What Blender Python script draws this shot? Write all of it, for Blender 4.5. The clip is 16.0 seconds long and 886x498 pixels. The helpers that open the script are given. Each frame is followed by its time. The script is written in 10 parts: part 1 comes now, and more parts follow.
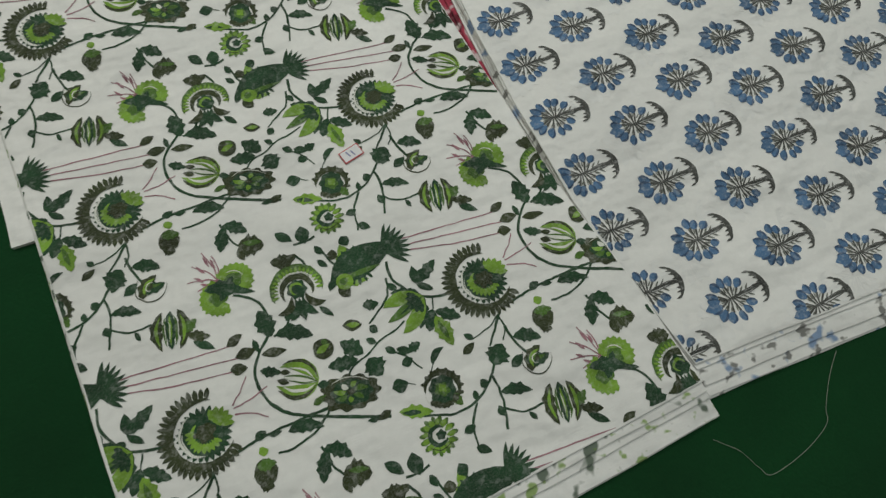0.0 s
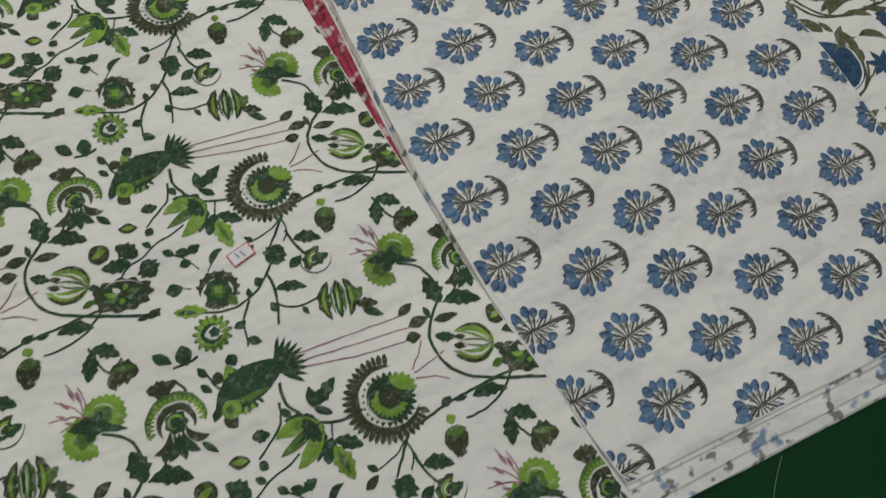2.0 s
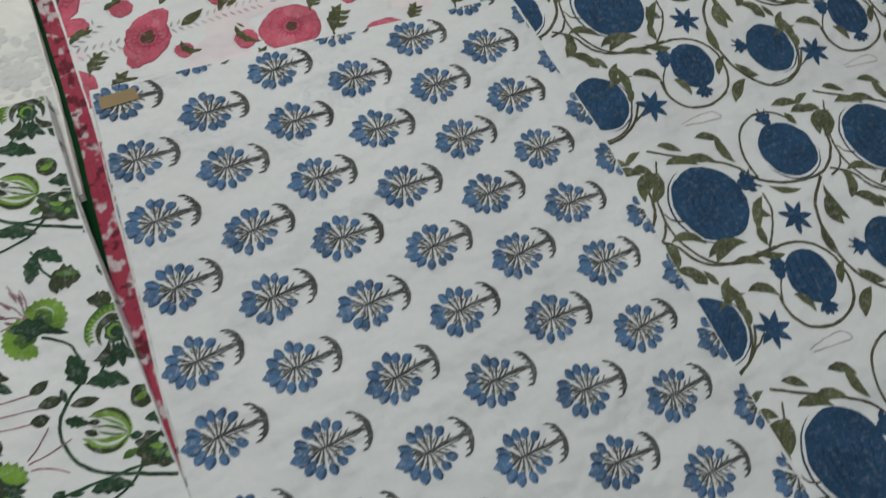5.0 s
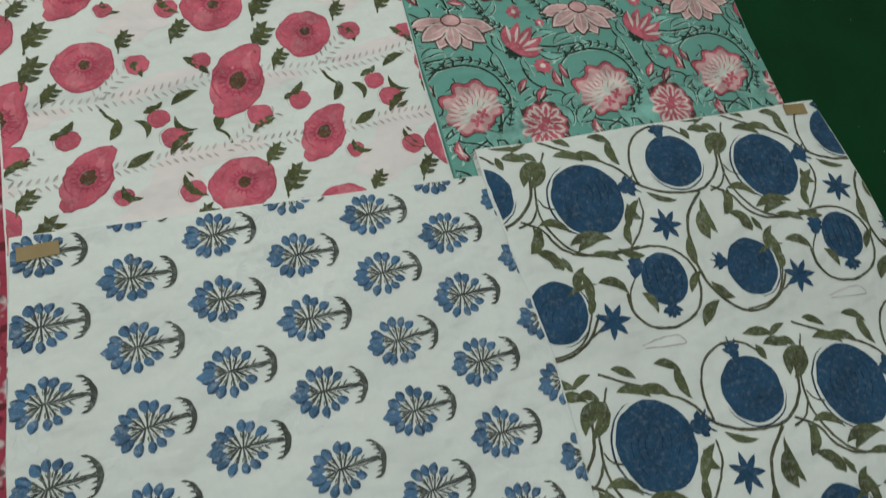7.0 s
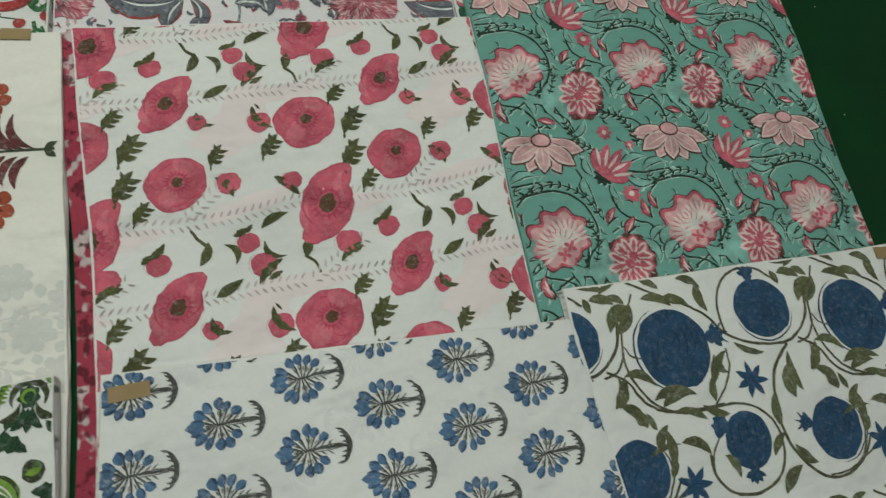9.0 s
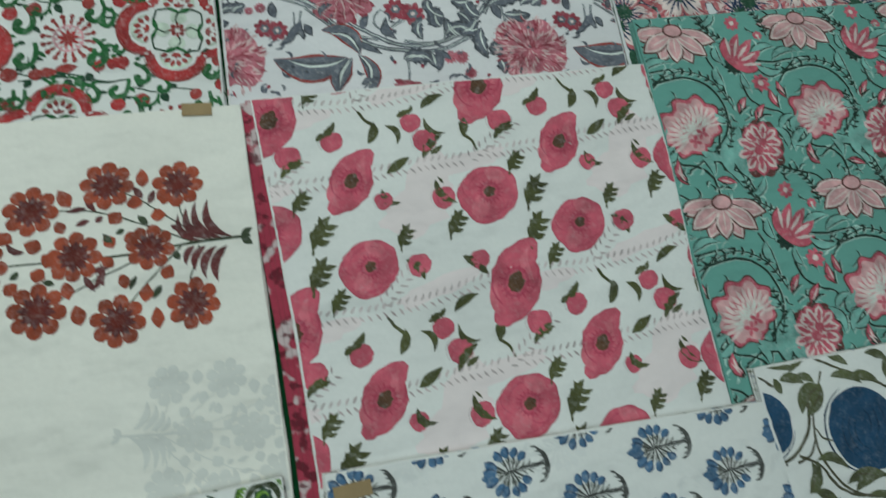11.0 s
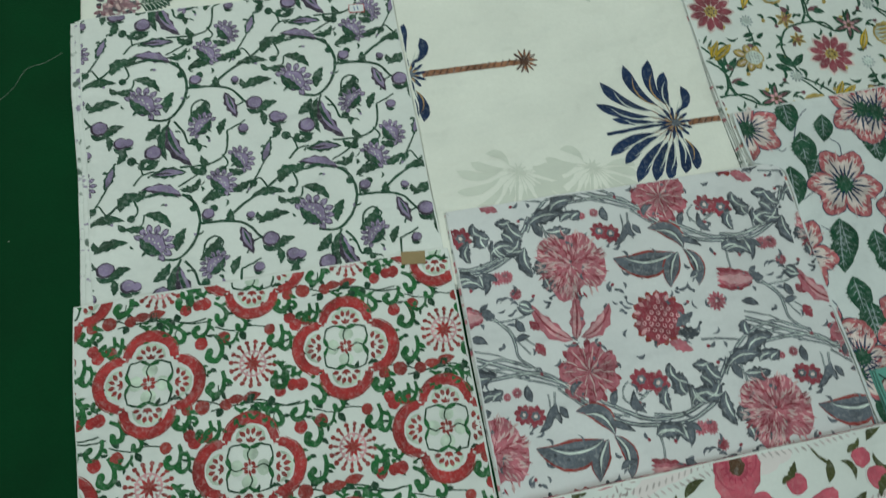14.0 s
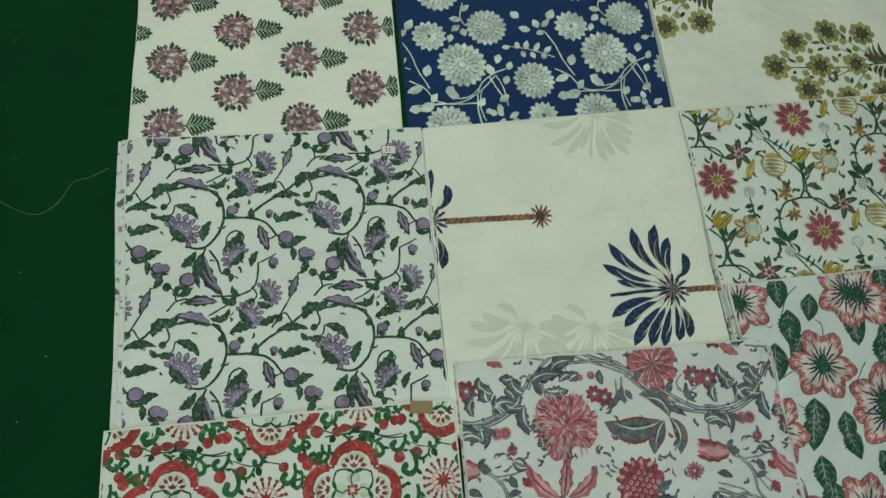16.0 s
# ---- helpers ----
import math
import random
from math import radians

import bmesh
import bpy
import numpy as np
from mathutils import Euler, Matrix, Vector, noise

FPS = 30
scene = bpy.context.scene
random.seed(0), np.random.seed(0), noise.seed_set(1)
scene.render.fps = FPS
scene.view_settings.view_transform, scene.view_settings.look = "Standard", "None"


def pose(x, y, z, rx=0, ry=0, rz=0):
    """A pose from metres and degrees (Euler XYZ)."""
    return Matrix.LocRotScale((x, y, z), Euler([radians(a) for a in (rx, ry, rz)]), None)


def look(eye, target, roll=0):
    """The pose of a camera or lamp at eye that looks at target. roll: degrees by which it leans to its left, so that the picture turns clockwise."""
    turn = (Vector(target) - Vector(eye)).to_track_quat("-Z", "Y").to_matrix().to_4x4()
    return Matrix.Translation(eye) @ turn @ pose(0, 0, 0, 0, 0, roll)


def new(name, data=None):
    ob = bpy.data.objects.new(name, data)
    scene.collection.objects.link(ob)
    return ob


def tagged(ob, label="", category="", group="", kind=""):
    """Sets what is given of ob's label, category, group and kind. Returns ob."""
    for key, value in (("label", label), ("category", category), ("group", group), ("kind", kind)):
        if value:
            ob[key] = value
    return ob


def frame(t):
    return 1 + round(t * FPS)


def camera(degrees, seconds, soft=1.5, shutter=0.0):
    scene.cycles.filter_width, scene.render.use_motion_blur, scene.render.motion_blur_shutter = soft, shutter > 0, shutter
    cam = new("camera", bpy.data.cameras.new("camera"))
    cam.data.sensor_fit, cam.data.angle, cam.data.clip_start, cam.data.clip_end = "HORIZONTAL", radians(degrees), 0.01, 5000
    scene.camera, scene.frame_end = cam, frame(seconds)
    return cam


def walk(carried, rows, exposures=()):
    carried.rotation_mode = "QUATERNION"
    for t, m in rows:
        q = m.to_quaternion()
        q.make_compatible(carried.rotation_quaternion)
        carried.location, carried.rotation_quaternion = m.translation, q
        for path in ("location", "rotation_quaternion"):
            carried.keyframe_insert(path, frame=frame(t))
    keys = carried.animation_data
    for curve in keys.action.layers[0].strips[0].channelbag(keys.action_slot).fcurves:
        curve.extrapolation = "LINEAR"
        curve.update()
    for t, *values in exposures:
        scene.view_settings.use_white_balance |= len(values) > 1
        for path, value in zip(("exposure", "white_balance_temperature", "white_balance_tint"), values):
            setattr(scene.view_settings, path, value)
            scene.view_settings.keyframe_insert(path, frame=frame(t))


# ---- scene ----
cam = camera(72.0, 16.0, 1.35, 0.5)
PATH = [
    (0, (0.145, 0.067, 0.668), (0.512, 0.717, -1.187), 7.3),
    (0.5, (0.172, 0.088, 0.659), (0.543, 0.71, -1.205), 7.9),
    (1, (0.205, 0.109, 0.655), (0.588, 0.727, -1.209), 8.0),
    (1.5, (0.241, 0.132, 0.648), (0.646, 0.745, -1.212), 9.1),
    (2, (0.281, 0.162, 0.647), (0.694, 0.769, -1.214), 9.3),
    (2.5, (0.326, 0.191, 0.644), (0.751, 0.802, -1.212), 10.0),
    (3, (0.373, 0.219, 0.64), (0.826, 0.838, -1.207), 11.6),
    (3.5, (0.423, 0.254, 0.64), (0.898, 0.877, -1.2), 12.7),
    (4, (0.476, 0.296, 0.643), (0.957, 0.904, -1.2), 14.3),
    (4.5, (0.525, 0.337, 0.646), (1.021, 0.942, -1.195), 16.0),
    (5, (0.574, 0.378, 0.654), (1.083, 1.0, -1.178), 17.2),
    (5.2, (0.592, 0.397, 0.657), (1.111, 1.023, -1.17), 18.2),
    (7.3, (0.726, 0.597, 0.714), (1.218, 1.282, -1.099), 23.8),
    (7.5, (0.724, 0.621, 0.722), (1.212, 1.298, -1.095), 24.5),
    (8, (0.723, 0.667, 0.733), (1.19, 1.354, -1.086), 24.4),
    (8.5, (0.7, 0.718, 0.74), (1.166, 1.4, -1.081), 25.6),
    (10.8, (0.494, 0.95, 0.75), (0.868, 1.424, -1.157), 29.8),
    (11, (0.48, 0.982, 0.756), (0.835, 1.441, -1.159), 29.0),
    (11.5, (0.43, 1.058, 0.77), (0.732, 1.529, -1.151), 22.6),
    (12, (0.383, 1.138, 0.788), (0.645, 1.643, -1.129), 16.3),
    (12.5, (0.343, 1.226, 0.813), (0.589, 1.783, -1.092), 11.9),
    (13, (0.309, 1.316, 0.841), (0.524, 1.903, -1.059), 8.0),
    (13.5, (0.282, 1.4, 0.87), (0.488, 2.011, -1.024), 6.9),
    (14, (0.267, 1.476, 0.9), (0.47, 2.079, -0.996), 8.4),
    (14.5, (0.258, 1.539, 0.932), (0.462, 2.15, -0.962), 9.9),
    (15, (0.251, 1.602, 0.966), (0.466, 2.204, -0.929), 12.2),
    (15.5, (0.25, 1.653, 1.002), (0.475, 2.255, -0.892), 14.2),
    (16, (0.252, 1.705, 1.046), (0.482, 2.279, -0.856), 17.0),
]
# stops, kelvin and tint of the hunting phone camera
EXPOSURES = [(0.0, 0.04, 6600, 4), (0.5, 0.07, 6350, 8), (1.0, 0.13, 5950, -4), (2.5, 0.0, 6900, 14), (3.0, 0.03, 6400, 4), (3.5, 0.02, 6400, 4), (4.0, -0.02, 6600, 18), (4.5, -0.05, 6750, 21), (5.0, -0.02, 6200, 8), (7.5, 0.0, 6350, -3), (8.0, -0.06, 7000, 10), (8.5, -0.1, 6800, 3), (11.0, -0.18, 5800, -7), (11.5, -0.29, 5850, -5), (12.0, -0.32, 6500, 4), (12.5, -0.27, 6200, -9), (13.0, -0.19, 5700, -18), (14.0, -0.23, 5900, -12), (15.0, -0.24, 5850, -19), (15.5, -0.24, 5900, -20), (16.0, -0.34, 6300, -18)]
walk(cam, [(t, look(eye, target, roll)) for t, eye, target, roll in PATH], EXPOSURES)

# ---- light: a closed shop room and two ceiling panels, all unseen and assumed ----
world = bpy.data.worlds.new("world")
world.use_nodes = True
world.node_tree.nodes["Background"].inputs[0].default_value = (0.55, 0.6, 0.65, 1)
world.node_tree.nodes["Background"].inputs[1].default_value = 0.05
scene.world = world


def panel_lamp(x, y, z, sx, sy, watts, colour):
    data = bpy.data.lights.new("panel_lamp", "AREA")
    data.shape, data.size, data.size_y, data.energy, data.color = "RECTANGLE", sx, sy, watts, colour
    ob = new("panel_lamp", data)
    ob.matrix_world = pose(x, y, z)


panel_lamp(0.0, 2.4, 2.68, 1.2, 1.2, 43, (1.0, 0.97, 0.92))
panel_lamp(0.9, 0.4, 2.68, 1.2, 1.2, 21.5, (0.95, 0.98, 1.0))

# ---- materials ----
MATS = {}


def nodes_of(name, rough=0.9):
    m = bpy.data.materials.new(name)
    m.use_nodes = True
    nt = m.node_tree
    b = nt.nodes["Principled BSDF"]
    b.inputs["Roughness"].default_value = rough
    b.inputs["Specular IOR Level"].default_value = 0.25
    return m, nt, b


def noise_node(nt, scale, detail=3.0, rough=0.55, stretch=None):
    geo = nt.nodes.new("ShaderNodeNewGeometry")
    n = nt.nodes.new("ShaderNodeTexNoise")
    n.inputs["Scale"].default_value, n.inputs["Detail"].default_value, n.inputs["Roughness"].default_value = scale, detail, rough
    if stretch:
        mp = nt.nodes.new("ShaderNodeMapping")
        mp.inputs["Scale"].default_value = stretch
        nt.links.new(geo.outputs["Position"], mp.inputs["Vector"])
        nt.links.new(mp.outputs["Vector"], n.inputs["Vector"])
    else:
        nt.links.new(geo.outputs["Position"], n.inputs["Vector"])
    return n


def ramp(nt, source, lo, hi, a=0.0, b=1.0):
    r = nt.nodes.new("ShaderNodeMapRange")
    r.inputs["From Min"].default_value, r.inputs["From Max"].default_value = lo, hi
    r.inputs["To Min"].default_value, r.inputs["To Max"].default_value = a, b
    nt.links.new(source, r.inputs["Value"])
    return r.outputs["Result"]


def mixed(nt, fac, a, b):
    m = nt.nodes.new("ShaderNodeMix")
    m.data_type = "RGBA"
    nt.links.new(fac, m.inputs["Factor"])
    for sock, v in ((m.inputs["A"], a), (m.inputs["B"], b)):
        if isinstance(v, tuple):
            sock.default_value = (*v, 1)
        else:
            nt.links.new(v, sock)
    return m.outputs["Result"]


def cloth_relief(nt, bsdf, strength=1.0):
    """The weave, its slubs and soft creases, the same under print and plain cloth."""
    fine = noise_node(nt, 1100, 2)
    slub = noise_node(nt, 60, 3, 0.6, (1, 9, 1))
    crease = noise_node(nt, 7, 3, 0.5, (1.0, 1.6, 1))
    rumple = noise_node(nt, 26, 2, 0.5)
    b0, b1, b2, b3 = (nt.nodes.new("ShaderNodeBump") for _ in range(4))
    for b, n, s, d in ((b0, rumple, 0.8, 0.006), (b1, crease, 0.9, 0.028), (b2, slub, 0.25, 0.0012), (b3, fine, 0.35, 0.0005)):
        b.inputs["Strength"].default_value, b.inputs["Distance"].default_value = s * strength, d
        nt.links.new(n.outputs["Fac"], b.inputs["Height"])
    nt.links.new(b0.outputs["Normal"], b1.inputs["Normal"])
    nt.links.new(b1.outputs["Normal"], b2.inputs["Normal"])
    nt.links.new(b2.outputs["Normal"], b3.inputs["Normal"])
    nt.links.new(b3.outputs["Normal"], bsdf.inputs["Normal"])


def shade(c, k):
    return tuple(min(1.0, v * k) for v in c)


def cotton(name, colour, blot=None, cut=0.59):
    """Printed cotton ground; blot: colours that show in scraps on the folded edges: ink, and for the poppies gap shade
    too.
    """
    if name in MATS:
        return MATS[name]
    m, nt, b = nodes_of(name, 0.92)
    big, small = noise_node(nt, 5, 3), noise_node(nt, 170, 4, 0.7)
    col = mixed(nt, ramp(nt, big.outputs["Fac"], 0.3, 0.7), shade(colour, 0.93), shade(colour, 1.06))
    col = mixed(nt, ramp(nt, small.outputs["Fac"], 0.3, 0.75, 0, 0.35), col, shade(colour, 0.84))
    if blot:
        for k, c in enumerate(blot):
            n = noise_node(nt, 38 + 11 * k, 2, 0.5, (1, 1.0 + 0.3 * k, 0.2))
            col = mixed(nt, ramp(nt, n.outputs["Fac"], cut, cut + 0.06, 0, 0.85), col, c)
    nt.links.new(col, b.inputs["Base Color"])
    b.inputs["Sheen Weight"].default_value = 0.15
    cloth_relief(nt, b)
    MATS[name] = m
    return m


def ink(name, colour, worn=0.3):
    """Block-print ink soaked into cotton: mottled, with thin starved patches."""
    if name in MATS:
        return MATS[name]
    m, nt, b = nodes_of(name, 0.88)
    big, mid, small = noise_node(nt, 34, 3), noise_node(nt, 150, 4, 0.65), noise_node(nt, 520, 3, 0.7)
    col = mixed(nt, ramp(nt, big.outputs["Fac"], 0.32, 0.68), shade(colour, 1 - 1.5 * min(worn, 0.25)), shade(colour, 1 + 1.3 * min(worn, 0.25)))
    pale = tuple(0.55 * v + 0.45 * 0.72 for v in colour)
    col = mixed(nt, ramp(nt, mid.outputs["Fac"], 0.52, 0.68, 0, min(1.0, worn * 1.5)), col, pale)
    col = mixed(nt, ramp(nt, small.outputs["Fac"], 0.45, 0.8, 0, worn), col, pale)
    nt.links.new(col, b.inputs["Base Color"])
    cloth_relief(nt, b)
    MATS[name] = m
    return m


def plain(name, colour, rough=0.8, spread=0.12, scale=9.0, bump=0.2):
    m, nt, b = nodes_of(name, rough)
    n, f = noise_node(nt, scale, 4), noise_node(nt, scale * 40, 3)
    col = mixed(nt, ramp(nt, n.outputs["Fac"], 0.3, 0.7), shade(colour, 1 - spread), shade(colour, 1 + spread))
    col = mixed(nt, ramp(nt, f.outputs["Fac"], 0.3, 0.8, 0, 0.5), col, shade(colour, 0.7))
    nt.links.new(col, b.inputs["Base Color"])
    bp = nt.nodes.new("ShaderNodeBump")
    bp.inputs["Strength"].default_value, bp.inputs["Distance"].default_value = bump, 0.002
    nt.links.new(f.outputs["Fac"], bp.inputs["Height"])
    nt.links.new(bp.outputs["Normal"], b.inputs["Normal"])
    return m


felt = plain("green_felt", (0.003, 0.041, 0.0105), 0.95, 0.2, 6.0, 0.5)
wall_paint = plain("wall_paint", (0.72, 0.7, 0.65), 0.8, 0.04)
ceiling_paint = plain("ceiling_paint", (0.8, 0.8, 0.78), 0.85, 0.03)
tape = plain("paper_tape", (0.33, 0.235, 0.115), 0.55, 0.1, 40.0)
paper = plain("sticker_paper", (0.78, 0.78, 0.8), 0.6, 0.05, 60.0)
thread_white = plain("white_thread", (0.34, 0.37, 0.31), 0.8, 0.1, 60.0)
lint = plain("lint", (0.5, 0.52, 0.45), 0.9, 0.1, 60.0)

# ---- helpers of the build ----


def mesh_of(name, verts, faces, mats, slots=None, smooth=False):
    me = bpy.data.meshes.new(name)
    me.from_pydata(verts, [], faces)
    for m in mats:
        me.materials.append(m)
    if slots is not None:
        me.polygons.foreach_set("material_index", slots)
    if smooth:
        me.polygons.foreach_set("use_smooth", [True] * len(faces))
    me.update()
    return me


def part(name, me, parent, label=""):
    ob = new(name, me)
    ob.parent = parent
    if label:
        ob["label"] = label
    return ob


def box(name, x0, x1, y0, y1, z0, z1, mat, kind="", label="", category="", parent=None):
    v = [(x, y, z) for z in (z0, z1) for y in (y0, y1) for x in (x0, x1)]
    f = [(0, 2, 3, 1), (4, 5, 7, 6), (0, 1, 5, 4), (2, 6, 7, 3), (0, 4, 6, 2), (1, 3, 7, 5)]
    ob = new(name, mesh_of(name, v, f, [mat]))
    ob.parent = parent
    return tagged(ob, label, category, "", kind)


def bent(pts, v):
    """Piecewise line: u at v, and its slope du/dv."""
    if v <= pts[0][0] or len(pts) == 1:
        a, b = pts[0], pts[min(1, len(pts) - 1)]
    elif v >= pts[-1][0]:
        a, b = pts[-2], pts[-1]
    else:
        a, b = next((a, b) for a, b in zip(pts, pts[1:]) if a[0] <= v <= b[0])
    if a == b:
        return a[1], 0.0
    s = (b[1] - a[1]) / (b[0] - a[0])
    return a[1] + s * (min(max(v, pts[0][0]), pts[-1][0]) - a[0]), s


def smooth_step(x):
    x = min(max(x, 0.0), 1.0)
    return x * x * (3 - 2 * x)


class Cloth:
    """A folded length of printed cotton. left and right: (v, u) down its sides; near and far: v at its ends, each as (at left, at right).
    over: v from which it lies on the next cloth."""

    def __init__(self, label, left, right, near, far, over, ground, scraps, seed, layers=3, thick=0.012, stagger=0.002, side=(0.001, 0.0), base=0.0):
        self.left, self.right, self.near, self.far, self.over = left, right, near, far, over
        self.thick, self.seed, self.base = thick, seed, base
        um = (bent(left, near[0])[0] + bent(right, near[0])[0]) / 2
        self.root = tagged(new("folded_fabric"), label, "fabric", "folded printed fabrics laid out on green felt")
        self.root.location = (um, (near[0] + far[0]) / 2, 0)
        self.ground = ground
        n = layers
        for k in range(n):
            out = (n - 1 - k)
            self.slab("top_fold" if k == n - 1 else "lower_fold", k, n, (out + 0.55 * math.sin(2.3 * out + seed)) * stagger if out else 0.0, (out * side[0], out * side[1]), ground if k == n - 1 else scraps)

    def lift(self, v):
        return self.base + self.thick * smooth_step((v - self.over + 0.2) / 0.2)

    def top(self, u, v):
        w = 0.0021 * noise.noise(Vector((u * 7, v * 7, self.seed))) + 0.0004 * noise.noise(Vector((u * 24, v * 24, self.seed + 5.5)))
        return self.lift(v) + self.thick + w

    def uv(self, s, t, grow=(0, (0, 0)), k=0):
        v0 = self.near[0] + (self.near[1] - self.near[0]) * s - grow[0]
        v1 = self.far[0] + (self.far[1] - self.far[0]) * s
        v = v0 + (v1 - v0) * t
        a, b = bent(self.left, v)[0] - grow[1][0], bent(self.right, v)[0] + grow[1][1]
        e = 0.0018 * noise.noise(Vector((v * 11, self.seed, k * 3.1)))
        f = 0.0018 * noise.noise(Vector((v * 11, self.seed + 9, k * 3.1)))
        a, b = a + e, b + f
        u = a + (b - a) * s
        v += 0.0016 * noise.noise(Vector((u * 10, self.seed + 4, k * 2.3 + t))) * (1 if t in (0, 1) else 0)
        return u, v

    def slab(self, name, k, n, near_grow, side_grow, mat):
        full = k == n - 1
        nu, nv = (48, 52) if full else (24, 26)
        h = self.thick / n
        z_off = -h * (n - 1 - k)
        verts, faces = [], []
        wob = 0.0 if full else 0.0006

        def put(u, v, dz):
            verts.append((u - self.root.location.x, v - self.root.location.y, self.top(u, v) + z_off + dz + wob * noise.noise(Vector((u * 30, v * 30, k)))))
            return len(verts) - 1

        grid = {}
        for j in range(nv + 1):
            for i in range(nu + 1):
                u, v = self.uv(i / nu, j / nv, (near_grow, side_grow), k)
                grid[i, j] = (put(u, v, 0.0), u, v)
        for j in range(nv):
            for i in range(nu):
                faces.append((grid[i, j][0], grid[i + 1, j][0], grid[i + 1, j + 1][0], grid[i, j + 1][0]))
        loop = [(i, 0) for i in range(nu)] + [(nu, j) for j in range(nv)] + [(i, nv) for i in range(nu, 0, -1)] + [(0, j) for j in range(nv, 0, -1)]
        prev = [grid[q][0] for q in loop]
        r = h / 2
        for ang in (35, 70, 110, 145, 180):
            ring = []
            for i, j in loop:
                u, v = grid[i, j][1:]
                du = -1 if i == 0 else 1 if i == nu else 0
                dv = -1 if j == 0 else 1 if j == nv else 0
                if du and dv:
                    du, dv = du * 0.707, dv * 0.707
                o = r * math.sin(radians(ang))
                ring.append(put(u + du * o, v + dv * o, -r * (1 - math.cos(radians(ang)))))
            for a in range(len(loop)):
                b = (a + 1) % len(loop)
                faces.append((prev[a], ring[a], ring[b], prev[b]))
            prev = ring
        part(name, mesh_of(name, verts, faces, [mat], smooth=True), self.root)

    def clipped(self, poly):
        vm = sum(p[1] for p in poly) / len(poly)
        um = sum(p[0] for p in poly) / len(poly)
        a, sa = bent(self.left, vm)
        b, sb = bent(self.right, vm)
        s = min(max((um - a) / (b - a), 0), 1)
        v0 = self.near[0] + (self.near[1] - self.near[0]) * s
        v1 = self.far[0] + (self.far[1] - self.far[0]) * s
        m = 0.001
        for inside in (lambda p: p[0] - (a + sa * (p[1] - vm)) - m, lambda p: (b + sb * (p[1] - vm)) - p[0] - m, lambda p: p[1] - v0 - m, lambda p: v1 - p[1] - m):
            out = []
            for p, q in zip(poly, poly[1:] + poly[:1]):
                dp, dq = inside(p), inside(q)
                if dp >= 0:
                    out.append(p)
                if (dp >= 0) != (dq >= 0):
                    t = dp / (dp - dq)
                    out.append((p[0] + (q[0] - p[0]) * t, p[1] + (q[1] - p[1]) * t))
            poly = out
            if len(poly) < 3:
                return None
        return poly

    def stamp(self, name, shapes, u=0.0, v=0.0, angle=0.0, size=1.0, flip=1, label=""):
        """Prints shapes (polygons, colour, level) on the cloth at (u, v)."""
        c, s = math.cos(radians(angle)) * size, math.sin(radians(angle)) * size
        verts, faces, slots, mats = [], [], [], []
        ox, oy = self.root.location.x, self.root.location.y
        for k, (polys, colour, level) in enumerate(shapes):
            dz = 0.0005 + 0.00012 * level + 1.2e-6 * k
            if colour not in mats:
                mats.append(colour)
            slot = mats.index(colour)
            for poly in polys:
                q = [(u + c * x - s * y * flip, v + s * x + c * y * flip) for x, y in poly]
                q = self.clipped(q)
                if not q:
                    continue
                at = len(verts)
                for x, y in q:
                    w = noise.noise_vector(Vector((x * 130, y * 130, self.seed * 3.7)))
                    verts.append((x - ox + 0.0011 * w.x, y - oy + 0.0011 * w.y, self.top(x, y) + dz))
                turn = sum(p[0] * r[1] - r[0] * p[1] for p, r in zip(q, q[1:] + q[:1]))
                ids = tuple(range(at, at + len(q)))
                faces.append(ids if turn > 0 else ids[::-1])
                slots.append(slot)
        if not faces:
            return None
        return part(name, mesh_of(name, verts, faces, [INKS[c] for c in mats], slots), self.root, label)

    def lattice(self, o, a, b, reach=7):
        """The places of a repeat over the cloth, with room round it."""
        us = [p[1] for p in self.left + self.right]
        lo, hi = min(us) - 0.25, max(us) + 0.25
        for i in range(-reach, reach + 1):
            for j in range(-reach, reach + 1):
                u, v = o[0] + a[0] * i + b[0] * j, o[1] + a[1] * i + b[1] * j
                if lo < u < hi and min(self.near) - 0.25 < v < max(self.far) + 0.25:
                    yield u, v


# ---- shapes of the prints: lists of small convex polygons ----


def strip(pts, widths):
    n, left, right = len(pts), [], []
    for i, (x, y) in enumerate(pts):
        a, b = pts[max(i - 1, 0)], pts[min(i + 1, n - 1)]
        d = math.hypot(b[0] - a[0], b[1] - a[1]) or 1e-6
        nx, ny = -(b[1] - a[1]) / d, (b[0] - a[0]) / d
        w = widths[i] / 2
        left.append((x + nx * w, y + ny * w))
        right.append((x - nx * w, y - ny * w))
    return [[left[i], left[i + 1], right[i + 1], right[i]] for i in range(n - 1)]


def curve(p0, p1, p2, p3=None, n=10):
    p3 = p3 or p2
    out = []
    for i in range(n + 1):
        t = i / n
        k = ((1 - t) ** 3, 3 * t * (1 - t) ** 2, 3 * t * t * (1 - t), t**3)
        out.append(tuple(sum(w * p[d] for w, p in zip(k, (p0, p1, p2, p3))) for d in (0, 1)))
    return out


def path(pts, n=6):
    """A smooth line through points."""
    out = []
    for i in range(len(pts) - 1):
        a, b, c, d = pts[max(i - 1, 0)], pts[i], pts[i + 1], pts[min(i + 2, len(pts) - 1)]
        for k in range(n):
            t = k / n
            out.append(tuple(0.5 * (2 * b[m] + (c[m] - a[m]) * t + (2 * a[m] - 5 * b[m] + 4 * c[m] - d[m]) * t * t + (3 * b[m] - a[m] - 3 * c[m] + d[m]) * t**3) for m in (0, 1)))
    return out + [pts[-1]]


